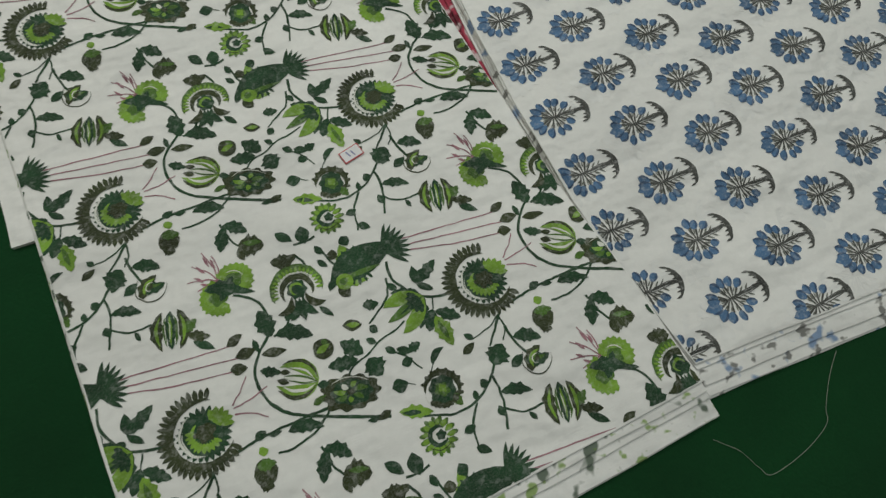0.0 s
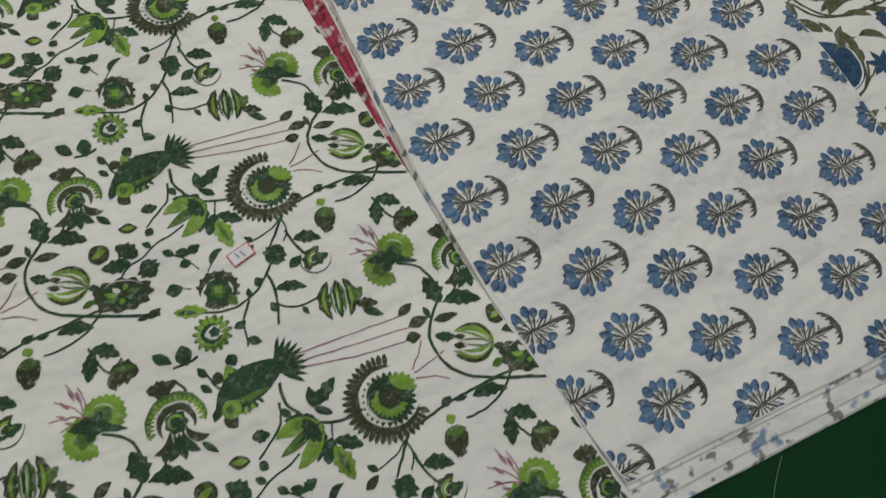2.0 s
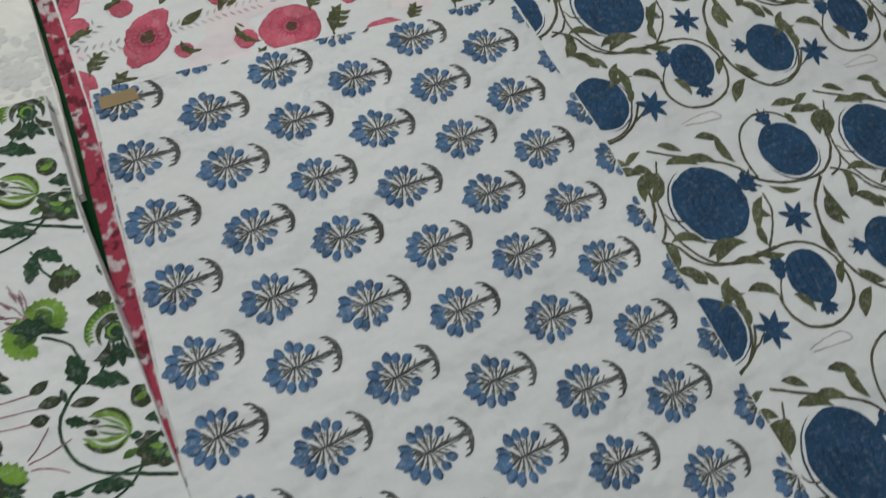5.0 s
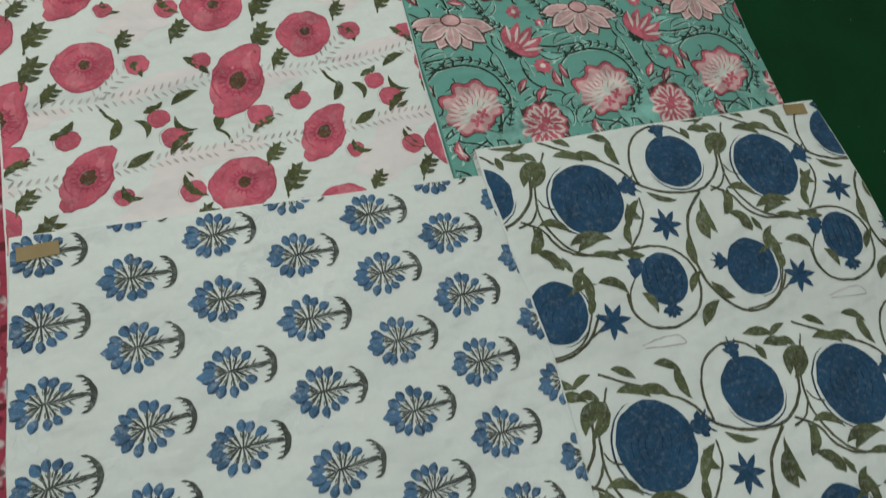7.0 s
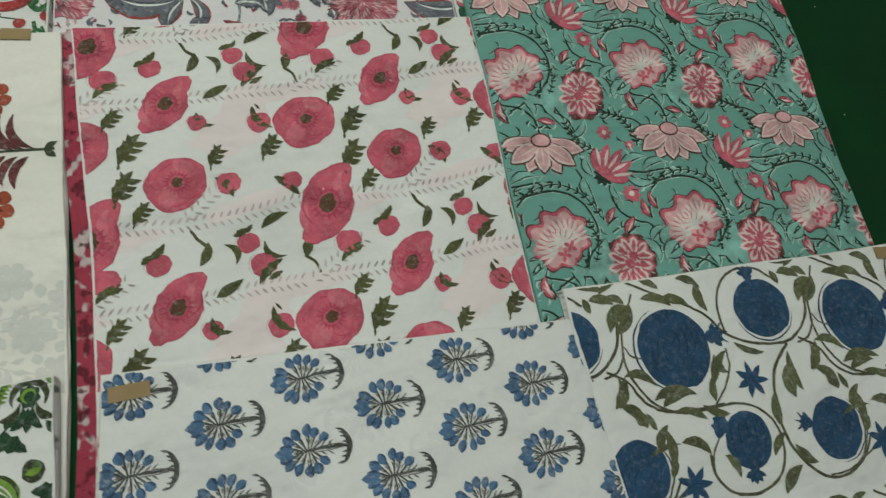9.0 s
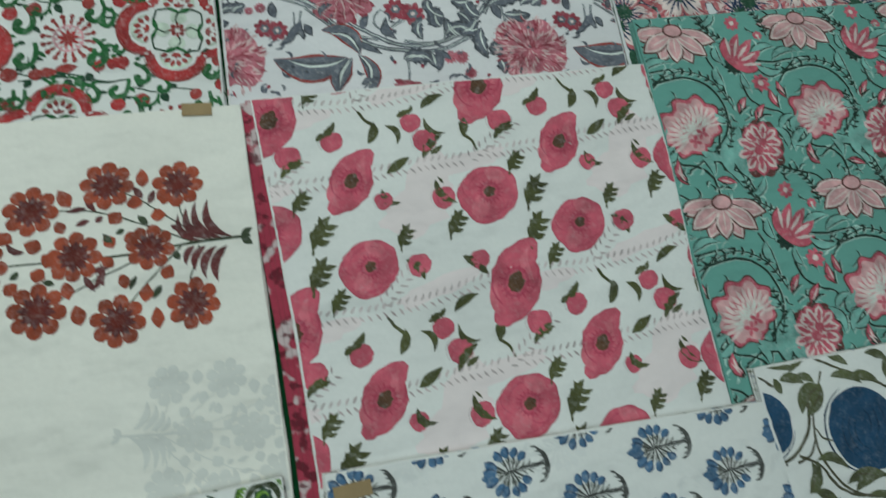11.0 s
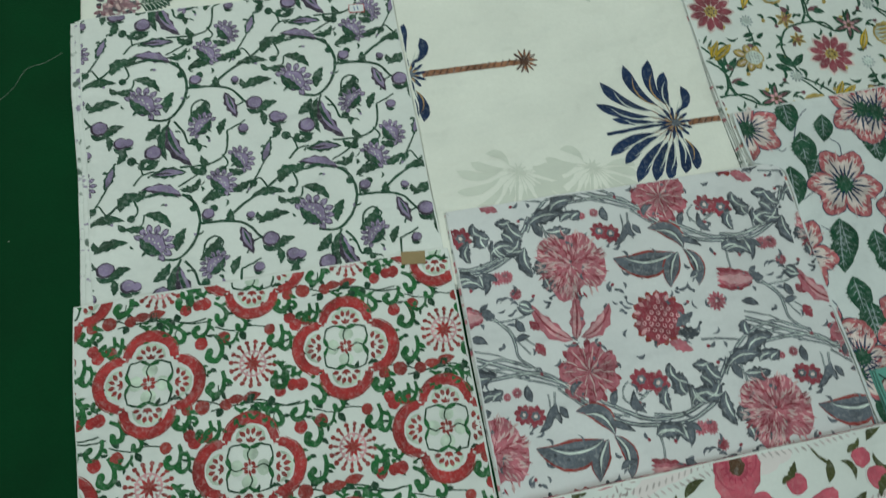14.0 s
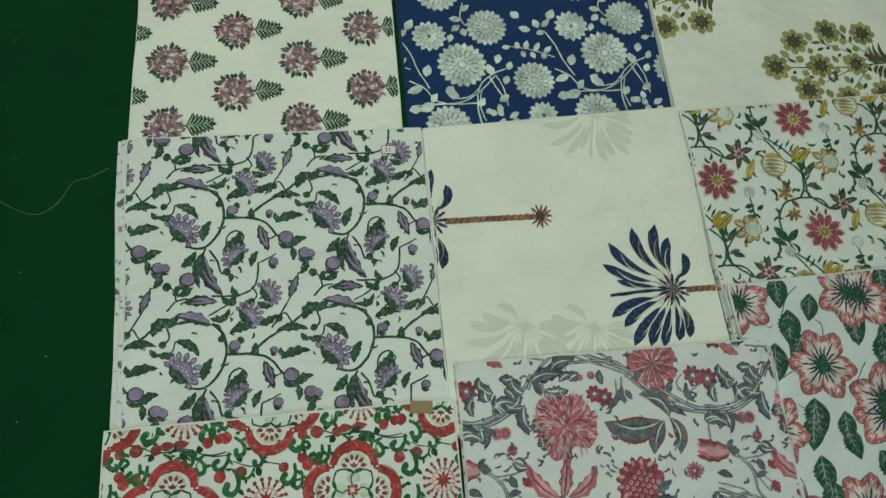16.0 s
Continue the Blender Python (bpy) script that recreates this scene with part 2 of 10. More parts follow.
def stem(pts, w0, w1=None, n=6):
    p = path(pts, n)
    w1 = w0 if w1 is None else w1
    return strip(p, [w0 + (w1 - w0) * i / (len(p) - 1) for i in range(len(p))])


def leaf(a, b, w, teeth=0, bend=0.0, peak=0.45, n=8):
    """A leaf from a to b; teeth: saw-toothed edge; bend: sideways bow as a share of its length."""
    dx, dy = b[0] - a[0], b[1] - a[1]
    n = max(n, 2 * teeth)
    pts, ws = [], []
    for i in range(n + 1):
        t = i / n
        o = bend * 4 * t * (1 - t)
        pts.append((a[0] + dx * t - dy * o, a[1] + dy * t + dx * o))
        q = t / peak if t < peak else (1 - t) / (1 - peak)
        ww = w * math.sin(math.pi / 2 * q) ** 0.85
        if teeth:
            ww *= 1.24 if i % 2 else 0.88
        ws.append(max(ww, w * 0.04))
    return strip(pts, ws)


def blob(c, rx, ry=None, angle=0.0, lobes=0, depth=0.0, rough=0.0, seed=0, n=22):
    ry = ry or rx
    ca, sa = math.cos(radians(angle)), math.sin(radians(angle))
    n = max(n, 9 * lobes)
    rim = []
    for i in range(n):
        t = 2 * math.pi * i / n
        k = 1 + depth * math.cos(lobes * t) + rough * noise.noise(Vector((2.2 * math.cos(t), 2.2 * math.sin(t), seed * 1.7 + 0.3)))
        x, y = rx * k * math.cos(t), ry * k * math.sin(t)
        rim.append((c[0] + ca * x - sa * y, c[1] + sa * x + ca * y))
    out = []
    for p, q in zip(rim, rim[1:] + rim[:1]):
        m = [(c[0] + (r[0] - c[0]) * 0.5, c[1] + (r[1] - c[1]) * 0.5) for r in (p, q)]
        out += [[c, m[0], m[1]], [m[0], p, q, m[1]]]
    return out


def arc(c, r0, r1, a0, a1, n=14, taper=False, squash=1.0):
    out = []
    for i in range(n):
        quad = []
        for j, order in ((i, (r0, r1)), (i + 1, (r1, r0))):
            t = j / n
            a = radians(a0 + (a1 - a0) * t)
            k = math.sin(math.pi * t) ** 0.6 if taper else 1.0
            mid, half = (r0 + r1) / 2, (r1 - r0) / 2 * k
            for r in order:
                rr = mid + (half if r == r1 else -half)
                quad.append((c[0] + rr * math.cos(a), c[1] + rr * math.sin(a) * squash))
        out.append(quad)
    return out


def rosette(c, n, r0, r1, w, turn=0.0, a0=0.0, a1=360.0, teeth=0, peak=0.6):
    out = []
    for i in range(n):
        a = radians(turn + a0 + (a1 - a0) * (i + 0.5) / n)
        out += leaf((c[0] + r0 * math.cos(a), c[1] + r0 * math.sin(a)), (c[0] + r1 * math.cos(a), c[1] + r1 * math.sin(a)), w, teeth, 0.0, peak, 6)
    return out


def polar(c, r, a):
    return (c[0] + r * math.cos(radians(a)), c[1] + r * math.sin(radians(a)))


def moved(shapes, x, y, angle=0.0, size=1.0):
    ca, sa = math.cos(radians(angle)) * size, math.sin(radians(angle)) * size
    return [([[(x + ca * p[0] - sa * p[1], y + sa * p[0] + ca * p[1]) for p in poly] for poly in polys], col, lev) for polys, col, lev in shapes]


INKS = {}


class Print:
    """One repeat of a printed pattern, in groups that become printed motifs; its places are metres from the repeat's origin."""

    def __init__(self, bold=1.0):
        self.groups, self.bold = [], bold

    def begin(self, name, label=""):
        self.groups.append((name, label, []))

    def put(self, polys, colour, level):
        self.groups[-1][2].append((polys, colour, level))

    def leaf(self, x0, y0, x1, y1, w, colour, bend=0.0, teeth=0, level=1):
        self.put(leaf((x0, y0), (x1, y1), w * self.bold, teeth, bend, 0.74 if colour == "palm_navy" else 0.45, 12 if colour == "palm_navy" else 8), colour, level)

    def veined(self, x0, y0, x1, y1, w, colour, line, bend=0.0, teeth=0, level=1):
        w *= self.bold
        self.put(leaf((x0, y0), (x1, y1), w, teeth, bend), line, level)
        self.put(leaf((x0, y0), (x1, y1), w * 0.86, 0, bend), colour, level + 1)
        self.put(leaf((x0, y0), (x1, y1), w * 0.1, 0, bend + 0.03), line, level + 2)
        self.put(leaf((x0 + 0.15 * (x1 - x0), y0 + 0.15 * (y1 - y0)), (x0 + 0.9 * (x1 - x0), y0 + 0.9 * (y1 - y0)), min(w * 0.1, 0.0014), 0, bend - 0.05), "chalk_line", level + 3)

    def stem(self, w0, w1, colour, *pts, level=0):
        self.put(stem(list(pts), w0 * self.bold, w1 * self.bold), colour, level)
        if colour == "slate" and w0 >= 0.0014:
            self.put(stem(list(pts), w0 * 0.2, w1 * 0.2), "chalk", level + 1)

    def dot(self, x, y, r, colour, ry=0.0, angle=0.0, level=2):
        self.put(blob((x, y), r, ry or r, angle, 0, 0, 0.12, x * 90 + y * 40, 14), colour, level)

    def fern(self, w, size, colour, *pts):
        """A bowed stalk with slanting leaflets down both sides."""
        line = path(list(pts), 7)
        self.put(strip(line, [w] * len(line)), colour, 1)
        for i in range(1, len(line) - 1, 2):
            (x, y), (x2, y2) = line[i], line[i + 1]
            a = math.degrees(math.atan2(y2 - y, x2 - x))
            for s in (50, -50):
                self.put(leaf((x, y), polar((x, y), size, a + 180 - s), size * 0.42), colour, 1)

    def filler(self, n, seed, a, b, colour, length, width, tips=()):
        """Small bowed strokes and curls scattered through one repeat."""
        rnd = random.Random(seed)
        for i in range(n):
            s, t, g = rnd.random(), rnd.random(), rnd.uniform(0, 360)
            x, y = a[0] * s + b[0] * t, a[1] * s + b[1] * t
            q = polar((x, y), length * rnd.uniform(0.6, 1.2), g)
            self.put(leaf((x, y), q, width * rnd.uniform(0.7, 1.3), rnd.choice((0, 0, 0, 2)), rnd.choice((-0.3, -0.2, 0.2, 0.3))), colour, 0)
            if tips and i % 2:
                self.put(blob(q, width * 0.7, width * 0.6, g, n=8), rnd.choice(tips), 1)

    def add(self, shapes, x, y, size=1.0, angle=0.0):
        self.groups[-1][2].extend(moved(shapes, x, y, angle, size))

    def onto(self, cloth, o, a, b, reach=6, jitter=0.0012):
        for u, v in cloth.lattice(o, a, b, reach):
            for name, label, shapes in self.groups:
                ob = cloth.stamp(name, shapes, u + random.uniform(-jitter, jitter), v + random.uniform(-jitter, jitter), random.uniform(-0.6, 0.6), label=label)
                if ob and name in ("printed_tendril", "printed_lace", "show_through_print"):
                    ob["kind"] = "stuff"

    def edged(self, colour, pale, shift=0.0014):
        """A pale resist edge beside every line of a colour."""
        for _, _, shapes in self.groups:
            shapes[:0] = [([[(x + shift, y - shift) for x, y in poly] for poly in polys], pale, 0) for polys, c, _ in shapes if c == colour]

# ---- structure ----
box("floor", -2.6, 3.6, -2.2, 4.2, -0.1, 0.0, felt, "structure", "floor covered with dark green felt", "floor")
# walls and ceiling are unseen, added to close the room round the lamps
for nm, b in (("wall_west", (-2.7, -2.6, -2.2, 4.2)), ("wall_east", (3.6, 3.7, -2.2, 4.2)), ("wall_south", (-2.7, 3.7, -2.3, -2.2)), ("wall_north", (-2.7, 3.7, 4.2, 4.3))):
    box(nm, *b, -0.1, 2.8, wall_paint, "structure", "plain painted shop wall", "wall")
box("ceiling", -2.7, 3.7, -2.3, 4.3, 2.8, 2.9, ceiling_paint, "structure", "unseen plain white ceiling added to close the room", "ceiling")

WHITE = (0.78, 0.78, 0.76)
CREAM = (0.85, 0.83, 0.765)
for nm, colour, worn in (
    ("leaf_green", (0.017, 0.054, 0.023), 0.22), ("moss", (0.034, 0.046, 0.016), 0.3), ("lime", (0.17, 0.31, 0.035), 0.3), ("grass", (0.065, 0.14, 0.022), 0.3), ("mauve_line", (0.30, 0.14, 0.17), 0.4),
    ("bud_blue", (0.07, 0.15, 0.275), 0.4), ("bud_dark", (0.035, 0.075, 0.15), 0.3), ("bark", (0.065, 0.068, 0.062), 0.35), ("bark_pale", (0.13, 0.14, 0.12), 0.4), ("ghost_bush", (0.735, 0.738, 0.725), 0.02),
    ("pom_blue", (0.019, 0.062, 0.13), 0.13), ("pom_line", (0.009, 0.032, 0.075), 0.15), ("olive", (0.09, 0.1, 0.042), 0.3), ("olive_line", (0.075, 0.07, 0.035), 0.3),
    ("poppy", (0.53, 0.10, 0.15), 0.16), ("poppy_rim", (0.44, 0.065, 0.115), 0.16), ("poppy_thin", (0.56, 0.14, 0.185), 0.2), ("petal_mist", (0.6, 0.42, 0.42), 0.25), ("lilac_mist", (0.36, 0.29, 0.42), 0.25), ("mauve_pale", (0.36, 0.20, 0.235), 0.3), ("poppy_dark", (0.40, 0.035, 0.085), 0.15), ("poppy_leaf", (0.07, 0.075, 0.022), 0.25), ("poppy_eye", (0.10, 0.05, 0.025), 0.25), ("ghost_pink", (0.80, 0.71, 0.71), 0.02), ("ghost_dash", (0.52, 0.44, 0.44), 0.3),
    ("teal_pale", (0.40, 0.57, 0.51), 0.3), ("teal", (0.20, 0.41, 0.36), 0.3), ("teal_line", (0.011, 0.034, 0.023), 0.15), ("lotus", (0.62, 0.35, 0.36), 0.25), ("lotus_red", (0.50, 0.095, 0.14), 0.3), ("pale_pink", (0.70, 0.56, 0.54), 0.2), ("lotus_line", (0.11, 0.035, 0.03), 0.2),
    ("rust", (0.31, 0.062, 0.028), 0.24), ("rust_dark", (0.13, 0.02, 0.013), 0.2), ("wine", (0.12, 0.03, 0.03), 0.25), ("bush_green", (0.045, 0.06, 0.03), 0.25),
    ("ghost_palm", (0.69, 0.69, 0.62), 0.02), ("ghost_grey", (0.68, 0.68, 0.645), 0.02),
    ("red", (0.35, 0.028, 0.03), 0.3), ("brick", (0.27, 0.035, 0.03), 0.3), ("emerald", (0.022, 0.115, 0.03), 0.25), ("sage_pale", (0.56, 0.63, 0.53), 0.3), ("dark_green", (0.012, 0.05, 0.022), 0.2),
    ("rose", (0.42, 0.125, 0.165), 0.3), ("rose_deep", (0.27, 0.042, 0.065), 0.25), ("slate", (0.115, 0.125, 0.155), 0.35), ("slate_dark", (0.058, 0.064, 0.08), 0.3), ("rose_pale", (0.60, 0.31, 0.34), 0.3),
    ("petal_red", (0.47, 0.13, 0.145), 0.25), ("petal_pale", (0.70, 0.58, 0.55), 0.2), ("navy", (0.012, 0.03, 0.085), 0.2), ("forest", (0.015, 0.07, 0.035), 0.25),
    ("lilac", (0.25, 0.19, 0.32), 0.3), ("plum_line", (0.05, 0.035, 0.06), 0.25), ("vine_green", (0.015, 0.06, 0.03), 0.28), ("vine_mid", (0.03, 0.075, 0.04), 0.3),
    ("palm_navy", (0.009, 0.026, 0.085), 0.2), ("white_gap", (0.66, 0.67, 0.62), 0.1), ("palm_gold", (0.38, 0.24, 0.1), 0.3), ("trunk", (0.30, 0.13, 0.065), 0.3), ("trunk_dark", (0.09, 0.04, 0.025), 0.3),
    ("gold", (0.46, 0.33, 0.09), 0.3), ("mustard", (0.55, 0.36, 0.02), 0.25), ("daisy", (0.27, 0.06, 0.085), 0.3), ("brown_line", (0.12, 0.07, 0.03), 0.3), ("plum", (0.16, 0.06, 0.08), 0.3),
    ("bouquet", (0.235, 0.125, 0.15), 0.35), ("chalk", (0.62, 0.66, 0.62), 0.25), ("chalk_line", (0.30, 0.34, 0.36), 0.3), ("khaki", (0.30, 0.28, 0.09), 0.3), ("khaki_dark", (0.07, 0.065, 0.025), 0.3),
):
    INKS[nm] = ink("print_" + nm, colour, worn)

white_cotton, cream_cotton = cotton("white_cotton", WHITE), cotton("cream_cotton", CREAM)
teal_cotton, indigo_cotton = cotton("teal_cotton", (0.165, 0.37, 0.32)), cotton("indigo_cotton", (0.012, 0.035, 0.125))

# ---- the cloths, in three rows ----
green_vine = Cloth("white cotton block-printed with green flowering vines, folded near carpet edge", [(0.03, -0.1), (0.17, -0.119), (0.476, -0.146), (0.93, -0.19)], [(0.03, 0.478), (0.2, 0.458), (0.3, 0.441), (0.45, 0.427), (0.77, 0.398), (0.93, 0.394)],
                   (0.012, 0.05), (0.905, 0.925), 0.8, white_cotton, cotton("green_scraps", WHITE, [(0.03, 0.07, 0.03), (0.2, 0.33, 0.05)]), 1.0, 5, 0.015, 0.011, (0.0015, 0.0))
blue_bush = Cloth("white cotton with small blue bush motifs, folded in layers", [(0.06, 0.482), (0.3, 0.444), (0.45, 0.432), (0.92, 0.440)], [(0.05, 1.004), (0.2, 1.003), (0.48, 0.994), (0.66, 1.001), (0.92, 0.983)],
                  (0.069, 0.052), (0.919, 0.906), 0.42, white_cotton, cotton("blue_scraps", WHITE, [(0.13, 0.235, 0.42), (0.13, 0.13, 0.12)]), 2.0, 5, 0.014, 0.011, (0.0008, 0.0))
pomegranate = Cloth("white cotton with blue pomegranates on olive vines", [(0.0, 1.008), (0.2, 1.007), (0.48, 0.998), (0.66, 1.005), (0.9, 0.989), (0.95, 0.989)], [(0.0, 1.6), (0.95, 1.55)],
                    (0.0, 0.0), (0.946, 0.949), 0.8, white_cotton, cotton("pom_scraps", WHITE, [(0.03, 0.09, 0.2), (0.115, 0.12, 0.05)]), 3.0)
teal_lotus = Cloth("teal cotton crowded with pink lotus flowers", [(0.8, 0.956), (1.46, 0.954)], [(0.8, 1.505), (0.95, 1.509), (1.46, 1.528)],
                   (0.8, 0.8), (1.462, 1.465), 1.3, teal_cotton, teal_cotton, 4.0)
# the near-black wine blot colours the gap's shade into the lower folds
poppies = Cloth("white cotton with large pink poppies and buds", [(0.42, 0.428), (0.92, 0.432), (1.1, 0.425), (1.38, 0.404)], [(0.42, 0.95), (1.38, 0.949)],
                (0.42, 0.42), (1.382, 1.388), 1.25, white_cotton, cotton("poppy_scraps_shade", (0.36, 0.045, 0.08), [(0.60, 0.54, 0.54), (0.10, 0.012, 0.022)], 0.54), 5.0, 4, 0.014, 0.0, (0.0072, 0.0))
rust_bush = Cloth("cream cotton with large rust-red flowering bushes", [(0.8, -0.17), (1.38, -0.145)], [(0.8, 0.4), (0.92, 0.4), (1.38, 0.388)],
                  (0.8, 0.8), (1.383, 1.378), 1.25, cream_cotton, cream_cotton, 6.0)
medallion = Cloth("white cotton with red and green quatrefoil medallions", [(1.25, -0.173), (1.76, -0.176)], [(1.25, 0.368), (1.76, 0.366)],
                  (1.25, 1.25), (1.757, 1.755), 1.65, white_cotton, cotton("medallion_scraps", WHITE, [(0.43, 0.028, 0.022), (0.022, 0.115, 0.03)]), 7.0)
rose_trail = Cloth("white cotton with pink and grey trailing flowers", [(1.25, 0.376), (1.81, 0.377)], [(1.25, 0.935), (1.81, 0.930)],
                   (1.25, 1.25), (1.812, 1.808), 1.7, cotton("rose_cotton", (0.74, 0.725, 0.74)), cotton("rose_scraps", WHITE, [(0.13, 0.14, 0.155), (0.52, 0.13, 0.17)]), 8.0)
big_flower = Cloth("white cotton with large pink-edged flowers and dark green leaves", [(1.3, 0.94), (1.80, 0.936), (1.815, 0.888), (1.91, 0.886)], [(1.3, 1.5), (1.91, 1.47)],
                   (1.3, 1.3), (1.908, 1.925), 1.8, cotton("bloom_cotton", (0.73, 0.74, 0.745)), cotton("flower_scraps", WHITE, [(0.015, 0.07, 0.035), (0.55, 0.16, 0.14)]), 9.0)
purple_vine = Cloth("white cotton with purple flowers on green scrolling vines", [(1.65, -0.153), (1.765, -0.156), (2.26, -0.166)], [(1.65, 0.362), (2.26, 0.356)],
                    (1.65, 1.65), (2.256, 2.253), 2.15, white_cotton, cotton("vine_scraps", WHITE, [(0.018, 0.062, 0.033), (0.25, 0.18, 0.33)]), 10.0, 3, 0.012, 0.0, (0.009, 0.0))
palms = Cloth("cream cotton with navy palm trees lying sideways", [(1.7, 0.366), (2.25, 0.361)], [(1.7, 0.872), (2.27, 0.866)],
              (1.7, 1.7), (2.25, 2.273), 2.15, cream_cotton, cream_cotton, 11.0)
meadow = Cloth("white cotton with yellow and crimson meadow flowers", [(1.8, 0.884), (1.907, 0.883), (2.27, 0.872)], [(1.8, 1.46), (2.28, 1.44)],
               (1.8, 1.8), (2.264, 2.287), 2.2, white_cotton, cotton("meadow_scraps", WHITE, [(0.015, 0.07, 0.035), (0.42, 0.06, 0.10)]), 12.0)
bouquets = Cloth("cream cotton with small pink and green bouquets", [(2.15, -0.17), (2.75, -0.16)], [(2.15, 0.323), (2.75, 0.322)],
                 (2.15, 2.15), (2.74, 2.74), 5.0, cream_cotton, cream_cotton, 13.0)
indigo_bloom = Cloth("indigo cotton with chalk-white chrysanthemums", [(2.15, 0.340), (2.75, 0.334)], [(2.15, 0.862), (2.75, 0.865)],
                     (2.15, 2.15), (2.75, 2.75), 5.0, indigo_cotton, indigo_cotton, 14.0)
olive_bush = Cloth("cream cotton with olive flowering bushes", [(2.2, 0.873), (2.8, 0.873)], [(2.2, 1.42), (2.8, 1.42)],
                   (2.2, 2.2), (2.78, 2.78), 5.0, cream_cotton, cream_cotton, 15.0)

# ---- single motifs, one unit in radius, pointing along +x ----
O = (0.0, 0.0)


def ring(n, r, size, colour, level, a0=0.0):
    return [([q for i in range(n) for q in blob(polar(O, r, a0 + 360 * i / n), size, n=10)], colour, level)]


CARN = [(rosette(O, 30, 0.72, 1.06, 0.13, 0, 62, 318), "moss", 1), (arc(O, 0.66, 0.88, 58, 322, 26, True), "moss", 2), (rosette((0.04, -0.04), 26, 0.3, 0.66, 0.13), "leaf_green", 2), (blob((0.04, -0.04), 0.5, 0.5, 0, 9, 0.05), "leaf_green", 3),
        (rosette((0.04, -0.04), 11, 0.22, 0.46, 0.1, 0, 150, 320), "lime", 4), (arc((0.04, -0.04), 0.25, 0.38, 110, 320, 18, True), "lime", 5), (arc((0.02, -0.02), 0.52, 0.58, 110, 250, 14, True), "white_gap", 5), (blob((0.06, -0.02), 0.24, 0.22, 0, 6, 0.1, 0.2), "moss", 6), (rosette((0.36, 0.05), 6, 0.0, 0.42, 0.15, 0, -30, 110, 2), "lime", 5), (arc((0.04, -0.04), 0.5, 0.53, 150, 260, 10, True), "white_gap", 6)]
PINE = [(leaf((-1.25, -0.05), (0.85, 0.0), 0.98, 0, 0.04, 0.4, 16), "leaf_green", 1), (rosette((0.45, 0), 10, 0.0, 0.85, 0.13, 0, -62, 62), "leaf_green", 2), (rosette((-0.4, 0), 13, 0.35, 0.62, 0.09, 0, 60, 300), "leaf_green", 1), (leaf((-1.2, -0.2), (-0.3, -0.55), 0.3, 3), "lime", 0), (leaf((-1.0, -0.18), (0.2, -0.34), 0.16), "grass", 2)]
TULIP = [(arc(O, 0.94, 1.0, 80, 300, 16, True), "lime", 0), (leaf((-0.95, 0), (0.85, 0.62), 0.5, 0, 0.22), "moss", 1), (leaf((-0.95, 0), (0.85, -0.62), 0.5, 0, -0.22), "moss", 1), (leaf((-0.95, 0.05), (0.95, 0.42), 0.5, 0, 0.16), "lime", 2), (leaf((-0.95, -0.05), (0.95, -0.5), 0.46, 0, -0.16), "lime", 2), (leaf((-0.9, 0.1), (0.7, 0.38), 0.16, 0, 0.2), "white_gap", 3),
         (leaf((-0.9, 0), (0.7, -0.05), 0.42), "grass", 3), (leaf((-0.8, 0.02), (0.75, -0.03), 0.22), "white_gap", 4), (leaf((-0.8, -0.1), (0.6, -0.45), 0.1, 0, -0.16), "white_gap", 4), (leaf((0.35, 0.2), (0.95, 0.15), 0.3), "moss", 4), (leaf((0.4, -0.3), (0.95, -0.22), 0.26), "moss", 4)]
LIMEFL = [(rosette((0.38, 0.22), 12, 0.1, 0.72, 0.3, 0, -70, 150, 2), "lime", 1), (rosette((-0.3, -0.22), 12, 0.1, 0.74, 0.3, 180, -90, 110, 2), "lime", 1), (blob((0.3, 0.2), 0.36, 0.3, 30, 5, 0.1), "grass", 2), (blob((-0.3, -0.2), 0.38, 0.3, 30, 5, 0.1), "grass", 2),
          (leaf((-0.75, 0.2), (0.6, -0.35), 0.52, 3, 0.1), "leaf_green", 3), (leaf((-0.3, -0.4), (0.35, 0.4), 0.4, 3), "leaf_green", 3), (leaf((0.2, -0.1), (0.95, -0.5), 0.22), "leaf_green", 3), (arc((0.3, 0.2), 0.4, 0.44, 10, 110, 8, True), "white_gap", 4)]
ROSE = [(rosette(O, 15, 0.5, 1.05, 0.26, 0, 0, 360, 2), "grass", 1), (rosette(O, 13, 0.4, 0.92, 0.28), "lime", 2), (arc(O, 0.34, 0.6, 30, 330, 18, True), "leaf_green", 3), (blob((-0.12, 0.02), 0.22, 0.26, 0, 4, 0.1), "white_gap", 4), (blob((0.12, 0.0), 0.26, 0.24, 0, 5, 0.15), "leaf_green", 5), (arc(O, 0.7, 0.76, 200, 320, 10, True), "moss", 4)]
DROSE = [(arc(O, 0.68, 1.02, -75, 150, 18, True), "moss", 1), (rosette(O, 9, 0.8, 1.1, 0.2, 0, -70, 130), "moss", 1), (arc(O, 0.86, 0.93, 150, 285, 14, True), "white_gap", 1), (blob(O, 0.66, 0.66, 0, 8, 0.05, 0.1), "leaf_green", 2), (blob((0, -0.02), 0.34, 0.38, 20, 5, 0.12), "grass", 3), (blob((0.04, 0.02), 0.2, 0.22, 0, 4, 0.15), "lime", 4), (rosette(O, 9, 0.55, 0.95, 0.3, 0, 180, 300), "moss", 1)]
